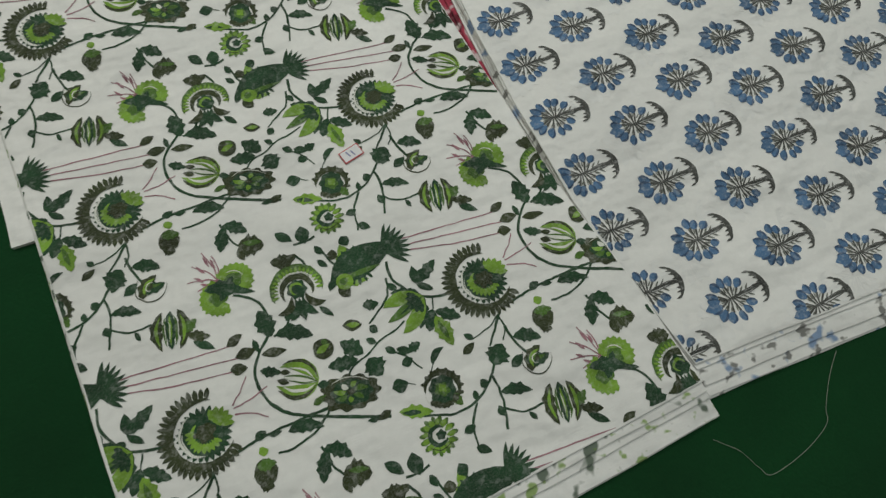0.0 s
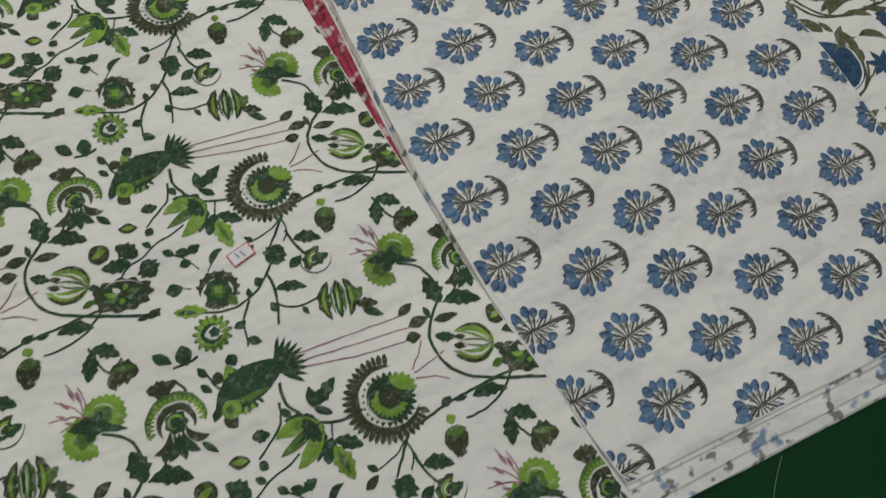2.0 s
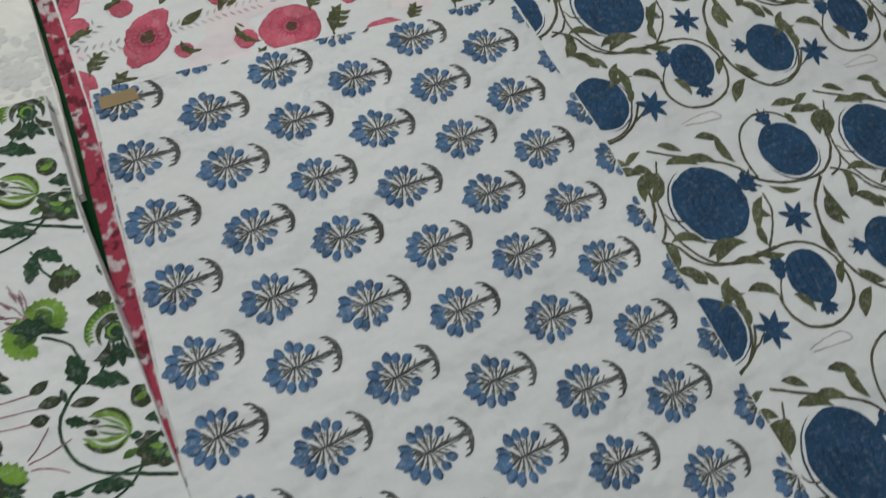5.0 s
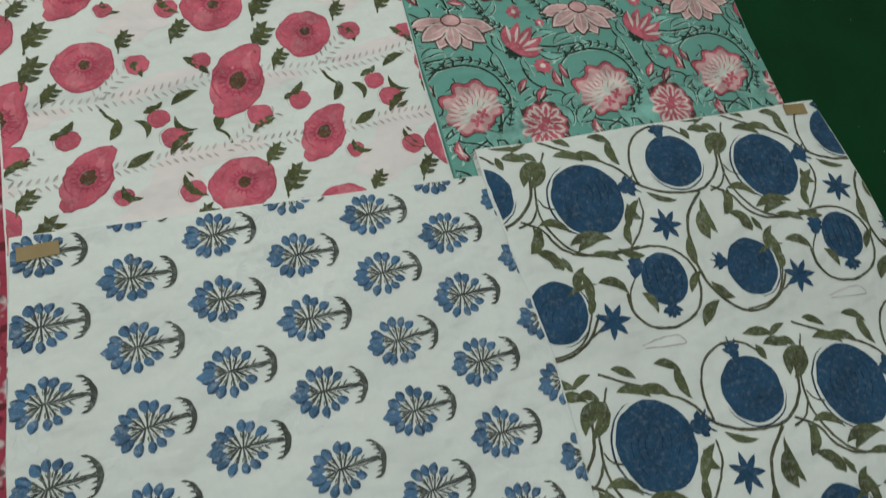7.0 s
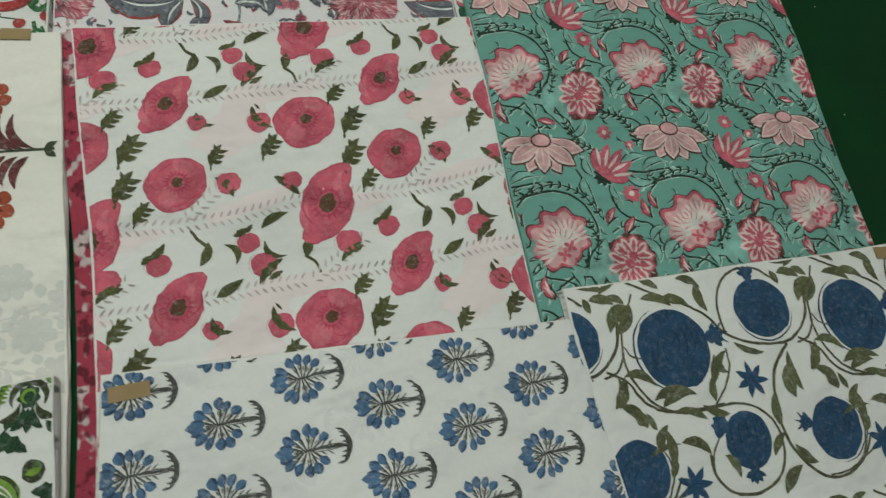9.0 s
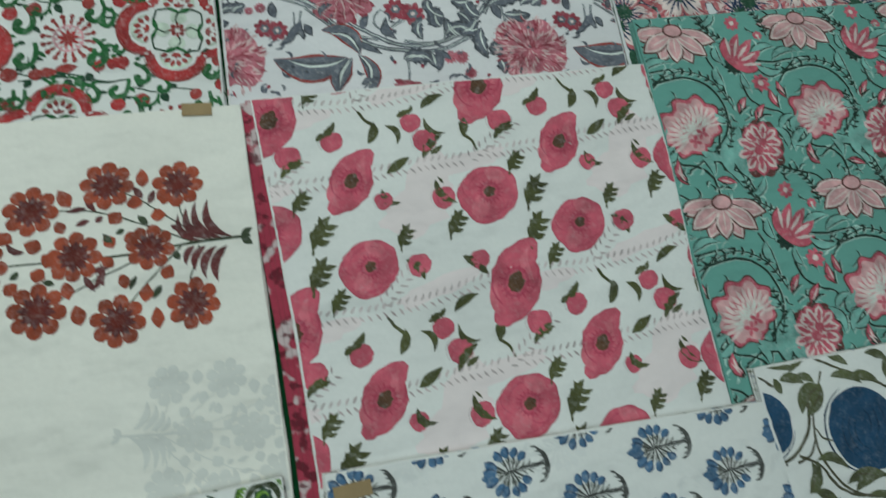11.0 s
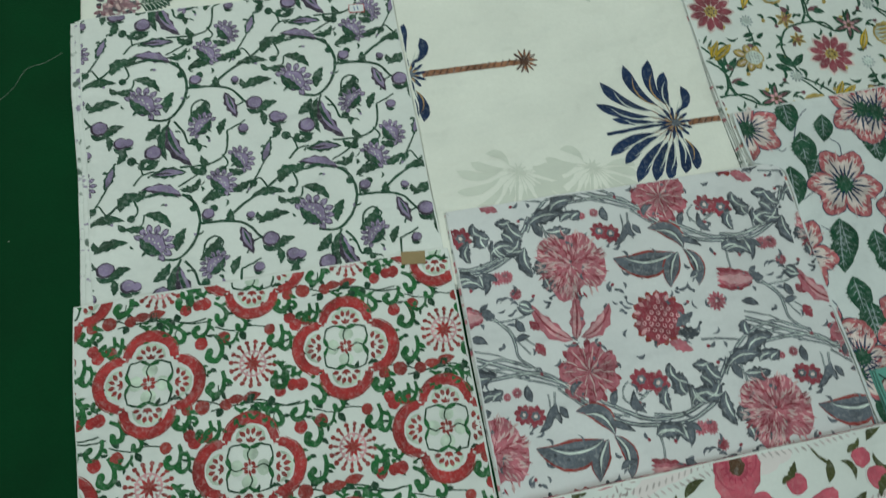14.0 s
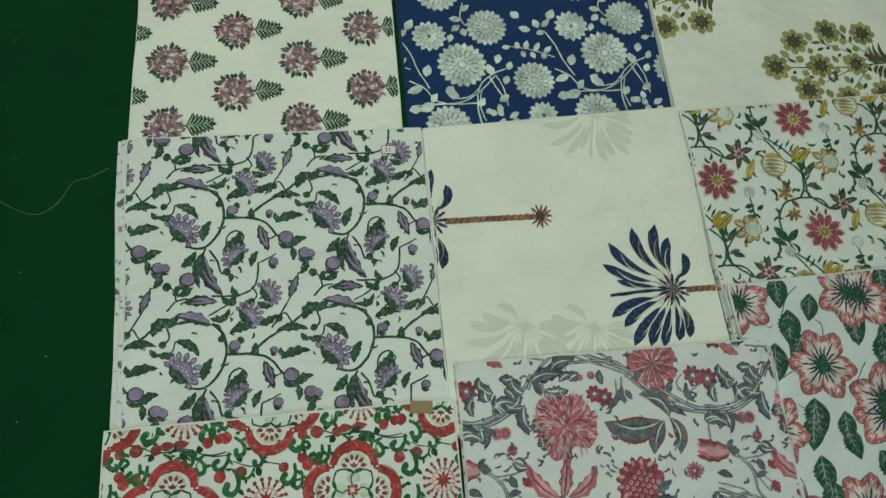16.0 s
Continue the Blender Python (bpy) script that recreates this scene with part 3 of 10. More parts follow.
SROSE = [(arc(O, 0.92, 1.0, 100, 340, 18, True), "moss", 1), (leaf((-0.8, -0.35), (0.7, 0.45), 0.85, 3, 0.15), "moss", 2), (leaf((-0.6, 0.4), (0.8, -0.3), 0.75, 3, -0.1), "leaf_green", 2), (leaf((-0.55, -0.2), (0.5, 0.35), 0.34, 0, 0.2), "lime", 3), (leaf((-0.3, 0.35), (0.6, -0.2), 0.26, 0, -0.1), "grass", 4), (arc(O, 0.26, 0.33, 20, 250, 10, True), "white_gap", 5), (blob((0.02, 0), 0.17, 0.15), "moss", 6)]
CLUSTER = [(leaf((-1.0, y), (1.0, y * 1.1), 0.56, 3, b), c, lv) for y, b, c, lv in ((0.38, 0.14, "moss", 1), (0.0, 0.0, "leaf_green", 2), (-0.4, -0.14, "moss", 1))] + [(leaf((-0.75, y), (0.8, y), 0.17, 0, b), c, 4) for y, b, c in ((0.48, 0.12, "lime"), (0.2, 0.08, "grass"), (0.0, 0.0, "lime"), (-0.2, -0.08, "grass"), (-0.5, -0.12, "lime"))] + [(leaf((-0.5, y), (0.6, y), 0.05, 0, 0.06), "white_gap", 5) for y in (0.33, -0.08, -0.32)]
LILY = [(leaf((-0.75, 0), polar((-0.75, 0), r, a), w, t, b, 0.55), c, lv) for a, r, w, t, b, c, lv in ((-46, 1.3, 0.5, 3, 0.0, "leaf_green", 1), (48, 1.35, 0.5, 3, 0.0, "leaf_green", 1), (-22, 1.65, 0.6, 0, -0.1, "lime", 2), (24, 1.7, 0.6, 0, 0.1, "lime", 2), (0, 1.75, 0.4, 0, 0.0, "grass", 3), (2, 1.2, 0.1, 0, 0.0, "leaf_green", 4))] + [(rosette((-0.6, 0), 6, 0.05, 0.6, 0.22, 0, -70, 70, 2), "leaf_green", 4)]
DROSE2 = [(blob(O, 1.0, 0.64, 0, 11, 0.08, 0.15, 3), "moss", 1), (blob((0.05, 0), 0.72, 0.44, 0, 8, 0.07), "leaf_green", 2)] + [(leaf(polar((0.0, 0.0), 0.15, a), (0.62 * math.cos(radians(a)), 0.36 * math.sin(radians(a))), 0.2, 0, 0.15), c, 3) for a, c in ((15, "grass"), (70, "lime"), (120, "white_gap"), (165, "lime"), (215, "grass"), (265, "lime"), (315, "grass"))] + [(arc((0, 0.05), 0.74, 0.79, 30, 150, 12, True, 0.62), "white_gap", 4), (blob((0.02, 0), 0.14, 0.1), "moss", 5)]
FAN = [(arc((-0.1, 0), 0.74, 1.02, -105, 105, 20, True), "grass", 1), (rosette((-0.1, 0), 19, 0.66, 0.92, 0.1, 0, -100, 100), "lime", 2), (arc((-0.1, 0), 0.42, 0.66, -120, 120, 18, True), "moss", 1), (blob((-0.05, 0), 0.36, 0.34, 0, 7, 0.08), "leaf_green", 2), (arc((-0.05, 0), 0.16, 0.27, -90, 170, 12, True), "lime", 3), (arc((-0.1, 0), 0.68, 0.72, -80, 70, 12, True), "white_gap", 3)]
FAN += [(leaf(polar((-0.1, 0), 0.3, a), polar((-0.25, 0), 1.0, a), 0.28, 0, b, 0.6), c, 3) for a, b, c in ((122, 0.25, "moss"), (150, 0.2, "leaf_green"), (-122, -0.25, "moss"), (-150, -0.2, "leaf_green"), (180, 0.0, "leaf_green"))]

POM = [(arc(O, 1.05, 1.1, 100, 250, 16, True), "pom_line", 0), (blob(O, 0.97, 1.0, 0, 0, 0, 0.05, 1, 36), "pom_blue", 1)]
POM += [(arc((0.15, -0.1), 0.45 + 0.16 * k, 0.475 + 0.16 * k, 120 + 6 * k, 235 - 8 * k, 14, True), "pom_line", 2) for k in range(3)]
POM += [(arc((-0.2, 0.2), 0.4 + 0.2 * k, 0.43 + 0.2 * k, -60, 40 - 10 * k, 12, True), "pom_line", 2) for k in range(3)]
POM += [(leaf((0.9, 0), (1.28, 0.0), 0.34, 0, 0, 0.5), "pom_blue", 2), (rosette((1.12, 0), 5, 0.0, 0.36, 0.17, 0, -75, 75), "pom_blue", 3), (rosette((1.2, 0), 3, 0.2, 0.42, 0.05, 0, -60, 60), "pom_line", 3)]
POMS = [(blob(O, 1.0, 0.92, 0, 0, 0, 0.05, 4, 32), "pom_blue", 1)] + [(leaf((-0.8, 0.28 * k), (0.8, 0.2 * k), 0.05, 0, 0.06 * k), "pom_line", 2) for k in (-2, -1, 0, 1, 2)] + [(rosette((1.05, 0), 5, 0.0, 0.44, 0.2, 0, -80, 80), "pom_blue", 2), (leaf((0.85, 0), (1.25, 0), 0.36), "pom_blue", 1)]
STAR = [(rosette(O, 7, 0.1, 1.1, 0.42, 0, 0, 360, 0, 0.35), "pom_blue", 1), (blob(O, 0.45), "pom_blue", 2), (leaf((-0.2, 0), (0.5, 0.3), 0.05), "pom_line", 3)]

POPPY = [(blob(O, 1.045, 0.985, 0, 7, 0.02, 0.15, 3, 44), "poppy_rim", 0), (blob(O, 1.01, 0.95, 0, 7, 0.014, 0.14, 3, 44), "poppy", 1), (arc((0.05, 0.0), 0.70, 0.745, 20, 150, 14, True), "poppy_rim", 2), (arc((-0.1, 0.1), 0.84, 0.885, 190, 320, 14, True), "poppy_rim", 2), (arc((0.3, -0.2), 0.5, 0.54, 200, 330, 12, True), "poppy_rim", 2),
         (arc((-0.3, 0.4), 0.43, 0.47, 100, 230, 12, True), "poppy_rim", 2), (blob((-0.45, -0.3), 0.42, 0.3, 40, 0, 0, 0.2, 8), "poppy_thin", 2), (blob((0.5, 0.45), 0.36, 0.26, 120, 0, 0, 0.2, 9), "poppy_thin", 2), (blob((0.05, 0.03), 0.35, 0.33, 0, 0, 0, 0.1), "poppy_rim", 3), (blob((0.05, 0.03), 0.27, 0.25), "poppy", 4), (rosette((0.05, 0.03), 18, 0.24, 0.46, 0.03), "poppy_dark", 5), (blob((0.05, 0.03), 0.2, 0.185, 0, 5, 0.08, 0.2), "poppy_eye", 6)]
SPINE = [(-1.28 + 2.56 * i / 16, 0.13 * math.sin(math.pi * (i / 8 - 1))) for i in range(17)]
SPINE_W = [(0.16 + 1.20 * math.sin(math.pi * (0.06 + 0.88 * i / 16)) ** 1.5 + 0.05 * math.sin(2.3 * i)) * (0.72 if i in (0, 16) else 1.0) for i in range(17)]
POPPYN = [(strip(SPINE, [w + 0.07 for w in SPINE_W]), "poppy_rim", 0), (strip(SPINE, SPINE_W), "poppy", 1), (leaf((-1.0, -0.2), (-0.2, 0.5), 0.3, 0, 0.2), "poppy_thin", 2), (leaf((0.2, -0.5), (1.0, 0.1), 0.28, 0, 0.2), "poppy_thin", 2), (arc((-0.1, 0.0), 0.6, 0.65, 60, 200, 14, True), "poppy_rim", 3), (arc((0.2, 0.1), 0.6, 0.65, 230, 330, 12, True), "poppy_rim", 3), (blob((-0.02, 0), 0.43, 0.35, 0, 0, 0, 0.1), "poppy_rim", 4),
          (blob((-0.02, 0), 0.34, 0.27), "poppy", 5), (rosette((-0.02, 0), 16, 0.26, 0.52, 0.03), "poppy_dark", 6), (blob((-0.02, 0), 0.28, 0.23, 0, 5, 0.06, 0.2), "poppy_eye", 7)]
BUD = [(blob(O, 1.06, 0.98, 20, 3, 0.03, 0.14, 2, 24), "poppy_rim", 0), (blob(O, 1.0, 0.93, 20, 3, 0.03, 0.14, 2, 24), "poppy", 1), (arc(O, 1.12, 1.16, 100, 220, 10, True), "ghost_dash", 0), (arc(O, 0.6, 0.65, 120, 230, 8, True), "poppy_rim", 3)]
OAK = [(leaf((-1.0, 0), (1.0, 0.05), 0.62, 0, 0.08), "poppy_leaf", 1)] + [(leaf((x, 0.02), (x + 0.34, s * 0.54), 0.34, 0, 0.1 * s, 0.25), "poppy_leaf", 2) for x in (-0.5, -0.05, 0.38) for s in (1, -1)] + [(leaf((-0.9, 0), (-1.25, -0.12), 0.14), "poppy_leaf", 1)]
BUDR = [(leaf((-0.9, 0), (1.0, 0), 0.72, 0, 0.08), "lotus_line", 1), (leaf((-0.8, 0), (0.9, 0), 0.54, 0, 0.08), "lotus_red", 2), (leaf((-0.5, 0.05), (0.6, 0.02), 0.16), "pale_pink", 3), (leaf((-0.95, 0), (0.3, 0.5), 0.2, 0, -0.1), "teal_line", 2), (leaf((-0.95, 0), (0.3, -0.5), 0.2, 0, 0.1), "teal_line", 2)]


def lotus(petal, edge, line, n=7):
    out = []
    for i in range(n):
        a = -78 + 156 * i / (n - 1)
        r = 1.0 + 0.28 * abs(a) / 78
        for w, c, lv in ((0.52, line, 1), (0.44, edge, 2), (0.34, petal, 3)):
            out.append((leaf((0, 0), polar(O, r * (1.0 if lv == 1 else 0.95 if lv == 2 else 0.88), a), w, 0, 0, 0.6), c, lv + (i % 2) * 3))
        out.append((leaf((0.1, 0), polar(O, r * 0.8, a), 0.04), edge, 8))
    return out + [(blob((0.0, 0), 0.22, 0.3), line, 9), (blob((0.0, 0), 0.17, 0.25), petal, 10)]


LOTUS = lotus("lotus", "petal_pale", "lotus_line")
RLOTUS = [(leaf((-0.8, 0), polar((-0.8, 0), r, a), 0.5, 0, b, 0.6), c, lv) for a, r, b, c, lv in ((-46, 1.5, -0.12, "lotus_line", 1), (46, 1.5, 0.12, "lotus_line", 1), (-44, 1.45, -0.12, "lotus_red", 2), (44, 1.45, 0.12, "lotus_red", 2), (-22, 1.75, -0.06, "lotus_red", 3), (22, 1.75, 0.06, "lotus_red", 3), (0, 1.85, 0.0, "lotus_red", 4))] + [(leaf(polar((-0.8, 0), 0.5, a), polar((-0.8, 0), 1.5, a), 0.16), "pale_pink", 5) for a in (-44, -22, 0, 22, 44)] + [(rosette((-0.8, 0), 5, 0.0, 0.5, 0.24, 180, -100, 100), "teal_line", 1)]
DAISYR = [(rosette(O, 8, 0.2, 1.0, 0.5), "lotus_red", 1), (blob(O, 0.3), "petal_pale", 2)]
SHELL = [(blob(O, 1.09, 1.05, 0, 7, 0.10, 0.12, 6), "lotus_line", 1), (blob(O, 1.03, 0.99, 0, 7, 0.10, 0.12, 6), "lotus_red", 2), (blob((0.03, 0), 0.9, 0.86, 0, 7, 0.12, 0.12, 6), "lotus", 3), (rosette((0.3, 0), 13, 0.15, 0.98, 0.16, 180, -105, 105), "pale_pink", 4), (rosette((0.3, 0), 8, 0.1, 0.5, 0.1, 180, -95, 95), "white_gap", 5), (rosette((0.3, 0), 12, 0.5, 0.9, 0.035, 180, -100, 100), "lotus_red", 6), (rosette((0.55, 0), 4, 0.0, 0.28, 0.16), "lotus_red", 6)]
ROUND = [(blob(O, 1.06, 1.06, 0, 9, 0.06), "lotus_line", 1), (rosette(O, 9, 0.15, 1.03, 0.6), "lotus_red", 2), (rosette(O, 9, 0.35, 0.92, 0.36), "pale_pink", 3), (rosette(O, 9, 0.2, 0.8, 0.16), "lotus_red", 4), (rosette(O, 9, 0.1, 0.5, 0.06, 20), "pale_pink", 5), (blob(O, 0.2), "lotus_red", 6)]

RUSTFL = ring(8, 0.76, 0.3, "rust", 2) + [(rosette(O, 8, 0.05, 0.85, 0.36, 22.5), "rust_dark", 1), (rosette(O, 8, 0.1, 0.68, 0.2, 22.5), "wine", 4), (blob(O, 0.3, 0.3, 0, 7, 0.1), "rust_dark", 5)]

QUATRE = []
for k, ang in enumerate((90, 0, 270, 180)):
    c = polar(O, 0.47 if k % 2 == 0 else 0.5, ang)
    QUATRE += [(arc(c, 0.36, 0.56, ang - 96, ang + 96, 20, True), "red", 2), (arc(c, 0.38, 0.55, ang - 84, ang + 84, 20), "red", 2), (arc(c, 0.55, 0.59, ang - 78, ang + 76, 18, True), "brick", 3), (arc(c, 0.24, 0.33, ang - 88, ang + 88, 10, True), "sage_pale", 1)]
    QUATRE += [(leaf(polar(c, 0.15, ang + d), polar(c, 0.29, ang + d), 0.085), "brick", 3) for d in (-76, -44, -14, 16, 46, 78)] + [(leaf(polar(c, 0.0, ang + d), polar(c, 0.12, ang + d), 0.06), "brick", 3) for d in (-50, 0, 50)]
    p, q = polar(O, 0.55, ang - 45), polar(O, 0.55, ang + 45)
    QUATRE += [(stem([p, polar(O, 0.47, ang - 22), polar(O, 0.36, ang), polar(O, 0.47, ang + 22), q], 0.036, 0.03), "dark_green", 5), (stem([polar(O, 0.1, ang), polar(O, 0.24, ang + 14), polar(O, 0.37, ang)], 0.024, 0.03), "dark_green", 5), (leaf(polar(O, 0.5, ang - 25), polar(O, 0.36, ang + 4), 0.09), "emerald", 6), (leaf(polar(O, 0.5, ang + 25), polar(O, 0.36, ang - 4), 0.07), "emerald", 6)]
    QUATRE += [(blob(polar(O, 0.26, ang), 0.13, 0.15, ang), "sage_pale", 1), (blob(polar(O, 0.1, ang + 50), 0.045, n=8), "brick", 6), (leaf(polar(O, 0.03, ang + 5), polar(O, 0.17, ang + 5), 0.05), "brick", 6)]
ROUNDEL = ring(16, 0.92, 0.1, "brick", 1) + [(rosette(O, 16, 0.55, 0.86, 0.13, 11), "brick", 1), (rosette(O, 14, 0.34, 0.6, 0.11), "rose_pale", 2), (rosette(O, 9, 0.02, 0.42, 0.14, 0, 0, 360, 0, 0.5), "red", 3), (arc(O, 0.5, 0.56, 0, 359, 24), "rose_pale", 1), (blob(O, 0.2), "brick", 4)]


def curl(colour, tip):
    pts = [(-0.9, -0.1), (-0.3, 0.25), (0.4, 0.3), (0.85, -0.1), (0.6, -0.6), (0.2, -0.5)]
    return [(stem(pts, 0.26, 0.5), colour, 2), (blob((0.25, -0.5), 0.28, 0.24), colour, 2), (leaf((-0.4, 0.2), (-0.2, 0.9), 0.3), colour, 2), (leaf((0.5, 0.3), (0.95, 0.75), 0.3), tip, 1)]


CURL, CURLV = curl("emerald", "dark_green"), curl("vine_green", "vine_green")

POMPOM = [(blob(O, 0.94, 1.0, 45, 4, 0.10, 0.25, 7, 44), "rose", 1)]
petal_rnd = random.Random(31)
for i in range(250):
    a, r = petal_rnd.uniform(0, 360), 1.0 * math.sqrt(petal_rnd.random())
    POMPOM.append((leaf(polar(O, max(r - 0.11, 0.02), a), polar(O, r + 0.11, a + petal_rnd.uniform(-6, 6)), petal_rnd.uniform(0.035, 0.065), 0, petal_rnd.uniform(-0.2, 0.2)), petal_rnd.choice(("rose_deep", "rose_pale", "petal_mist")), 2 + i % 3))
CREST = [(blob(O, 1.0, 0.92, 0, 7, 0.12, 0.1, 2, 40), "rose", 1), (rosette(O, 14, 0.7, 1.12, 0.24), "rose_deep", 0)] + [(arc(polar(O, 0.42, a), 0.2, 0.26, a - 120, a + 120, 10, True), "rose_deep", 2) for a in range(0, 360, 52)] + [(rosette(O, 15, 0.45, 0.98, 0.05), "rose_deep", 3), (rosette(O, 14, 0.4, 0.9, 0.045, 12), "petal_mist", 3), (rosette(O, 9, 0.05, 0.5, 0.07), "petal_mist", 3), (rosette(O, 8, 0.05, 0.45, 0.06, 20), "rose_deep", 3)]
THISTLE = [(rosette(O, 17, 0.55, 1.1, 0.3, 0, 0, 360, 2), "brick", 0), (blob(O, 0.92, 0.95, 0, 6, 0.09, 0.15, 5, 40), "rose_deep", 1), (blob((-0.12, 0), 0.66, 0.7, 0, 8, 0.05, 0.15), "rose_deep", 2)]
THISTLE += [(blob((-0.58 + 0.23 * i, -0.52 + 0.26 * j + 0.13 * (i % 2)), 0.095, 0.085, 30 * i, n=9), "rose_pale", 3) for i in range(5) for j in range(5)] + [(blob((-0.56 + 0.23 * i, -0.52 + 0.26 * j + 0.13 * (i % 2)), 0.045, n=6), "rose_deep", 4) for i in range(5) for j in range(5)]
THISTLE += [(leaf(polar(O, 0.72, a), polar(O, 1.0, a), 0.17), "rose_pale", 3) for a in range(-80, 90, 26)]
CRESTS = [(leaf((0.9, y * 0.4), (-1.0, y), 0.5, 3, 0.05), c, lv) for y, c, lv in ((0.45, "rose_deep", 1), (-0.45, "rose_deep", 1), (0.2, "rose", 2), (-0.2, "rose", 2), (0.0, "rose_pale", 3))] + [(leaf((0.8, 0.1), (1.5, 0.1), 0.5, 3), "slate", 2), (leaf((0.7, 0.2), (1.1, 0.7), 0.3), "slate", 1)]
DAISYM = [(rosette(O, 8, 0.2, 1.05, 0.55), "rose_deep", 1), (blob(O, 0.6), "rose_deep", 2), (blob(O, 0.42, 0.4, 0, 6, 0.12), "slate", 3), (blob(O, 0.17), "petal_pale", 4)]
DAISYP = [(rosette(O, 12, 0.1, 1.0, 0.34), "rose", 1), (rosette(O, 8, 0.1, 0.7, 0.1), "rose_deep", 2)]

BUNCH = [(blob((0.05, 0), 0.62, 0.74, 0, 5, 0.06), "plum_line", 1), (blob((0.05, 0), 0.56, 0.68, 0, 5, 0.06), "lilac", 2)]
for i in range(9):
    a = -112 + 28 * i
    c = (0.1 + 0.45 * math.cos(radians(a)), 0.62 * math.sin(radians(a)))
    BUNCH += [(leaf(c, polar(c, 0.62, a), 0.36, 0, 0.0, 0.55), "plum_line", 2), (leaf(c, polar(c, 0.56, a), 0.29, 0, 0.0, 0.55), "lilac", 3), (leaf(c, polar(c, 0.34, a), 0.07), "plum_line", 4), (leaf(polar(c, 0.3, a), polar(c, 0.5, a), 0.1), "lilac_mist", 4)]
BUNCH += [(blob((0.16 + 0.08 * (i % 2), -0.4 + 0.2 * i), 0.055, n=6), "white_gap", 6) for i in range(5)] + [(leaf((-0.1, -0.75), (-0.15, 0.8), 0.5, 3, 0.1), "vine_green", 5), (leaf((-0.1, -0.6), (-0.12, 0.6), 0.2, 0, 0.1), "vine_mid", 6), (leaf((-0.1, 0), (-0.85, -0.05), 0.2), "vine_green", 5)]

ROOT = [(rosette(O, 11, 0.1, 1.0, 0.16, 0, -150, 150, 2), "trunk_dark", 2), (rosette(O, 7, 0.1, 0.8, 0.14, 10, -120, 120), "trunk", 3), (blob(O, 0.35, 0.45, 0, 7, 0.1), "trunk_dark", 4)]
CROWN = [(rosette(O, 11, 0.5, 1.7, 0.09, 5, 60, 300), "white_gap", 4), (rosette(O, 13, 0.1, 1.15, 0.2, 0, 0, 360, 2), "palm_navy", 6), (rosette(O, 9, 0.1, 0.7, 0.1, 15), "palm_gold", 7), (blob((0.1, 0), 0.3, 0.26, 0, 5, 0.15), "slate", 8)]

DAISYC = [(rosette(O, 11, 0.2, 1.06, 0.44), "petal_pale", 1), (rosette(O, 11, 0.22, 0.95, 0.34), "daisy", 2), (rosette(O, 11, 0.22, 0.7, 0.05), "rose_deep", 3), (blob(O, 0.27, 0.27, 0, 9, 0.08), "gold", 4), (ring(7, 0.14, 0.05, "brown_line", 5)[0])]
GOLDFL = []
for a, r in ((-70, 0.9), (-25, 1.15), (25, 1.15), (70, 0.95), (115, 0.8), (-120, 0.85)):
    GOLDFL += [(leaf(polar(O, 0.3, a), polar(O, r, a), 0.5, 0, 0, 0.55), "brown_line", 1), (leaf(polar(O, 0.3, a), polar(O, r * 0.95, a), 0.42, 0, 0, 0.55), "gold", 2), (leaf(polar(O, 0.4, a), polar(O, r * 0.8, a), 0.14), "petal_pale", 3)]
GOLDFL += [(blob((-0.1, 0), 0.56, 0.52, 0, 14, 0.05), "gold", 4), (blob((-0.1, 0), 0.48, 0.44), "chalk", 5)] + [(blob((-0.35 + 0.17 * i, -0.25 + 0.17 * j), 0.035, n=6), "slate", 6) for i in range(4) for j in range(4)]
STARF = [(leaf(O, polar(O, 1.1, a), 0.42, 0, 0.05, 0.45), "forest", 1 + k % 2) for k, a in enumerate((0, 62, 118, 180, 235, 300))] + [(leaf(polar(O, 0.2, a), polar(O, 0.85, a), 0.2, 0, 0.05, 0.45), "plum", 4) for a in (0, 62, 118, 180, 235, 300)] + [(rosette(O, 6, 0.05, 0.4, 0.2, 30), "rose_pale", 5), (blob(O, 0.14), "brown_line", 6)]
FRUIT = [(blob(O, 1.0, 0.95, 0, 12, 0.03), "gold", 1), (blob(O, 0.86, 0.8), "chalk", 2)] + [(leaf((-0.75, 0.3 * k), (0.75, 0.3 * k - 0.1), 0.2, 0, 0.1), "gold", 3) for k in (-2, -1, 0, 1, 2)] + [(leaf((-0.7, 0.3 * k), (0.7, 0.3 * k), 0.06), "brown_line", 4) for k in (-1, 0, 1, 2)]
PUFF = [(rosette(O, 11, 0.3, 1.0, 0.24), "chalk_line", 1), (blob(O, 0.6), "chalk", 2), (rosette(O, 7, 0.1, 0.5, 0.09), "chalk_line", 3)]
BROWNFL = [(rosette(O, 6, 0.1, 1.1, 0.5, 0, 0, 360, 0, 0.4), "gold", 1), (rosette(O, 6, 0.2, 0.9, 0.18), "brown_line", 2), (blob(O, 0.3), "trunk", 3)]

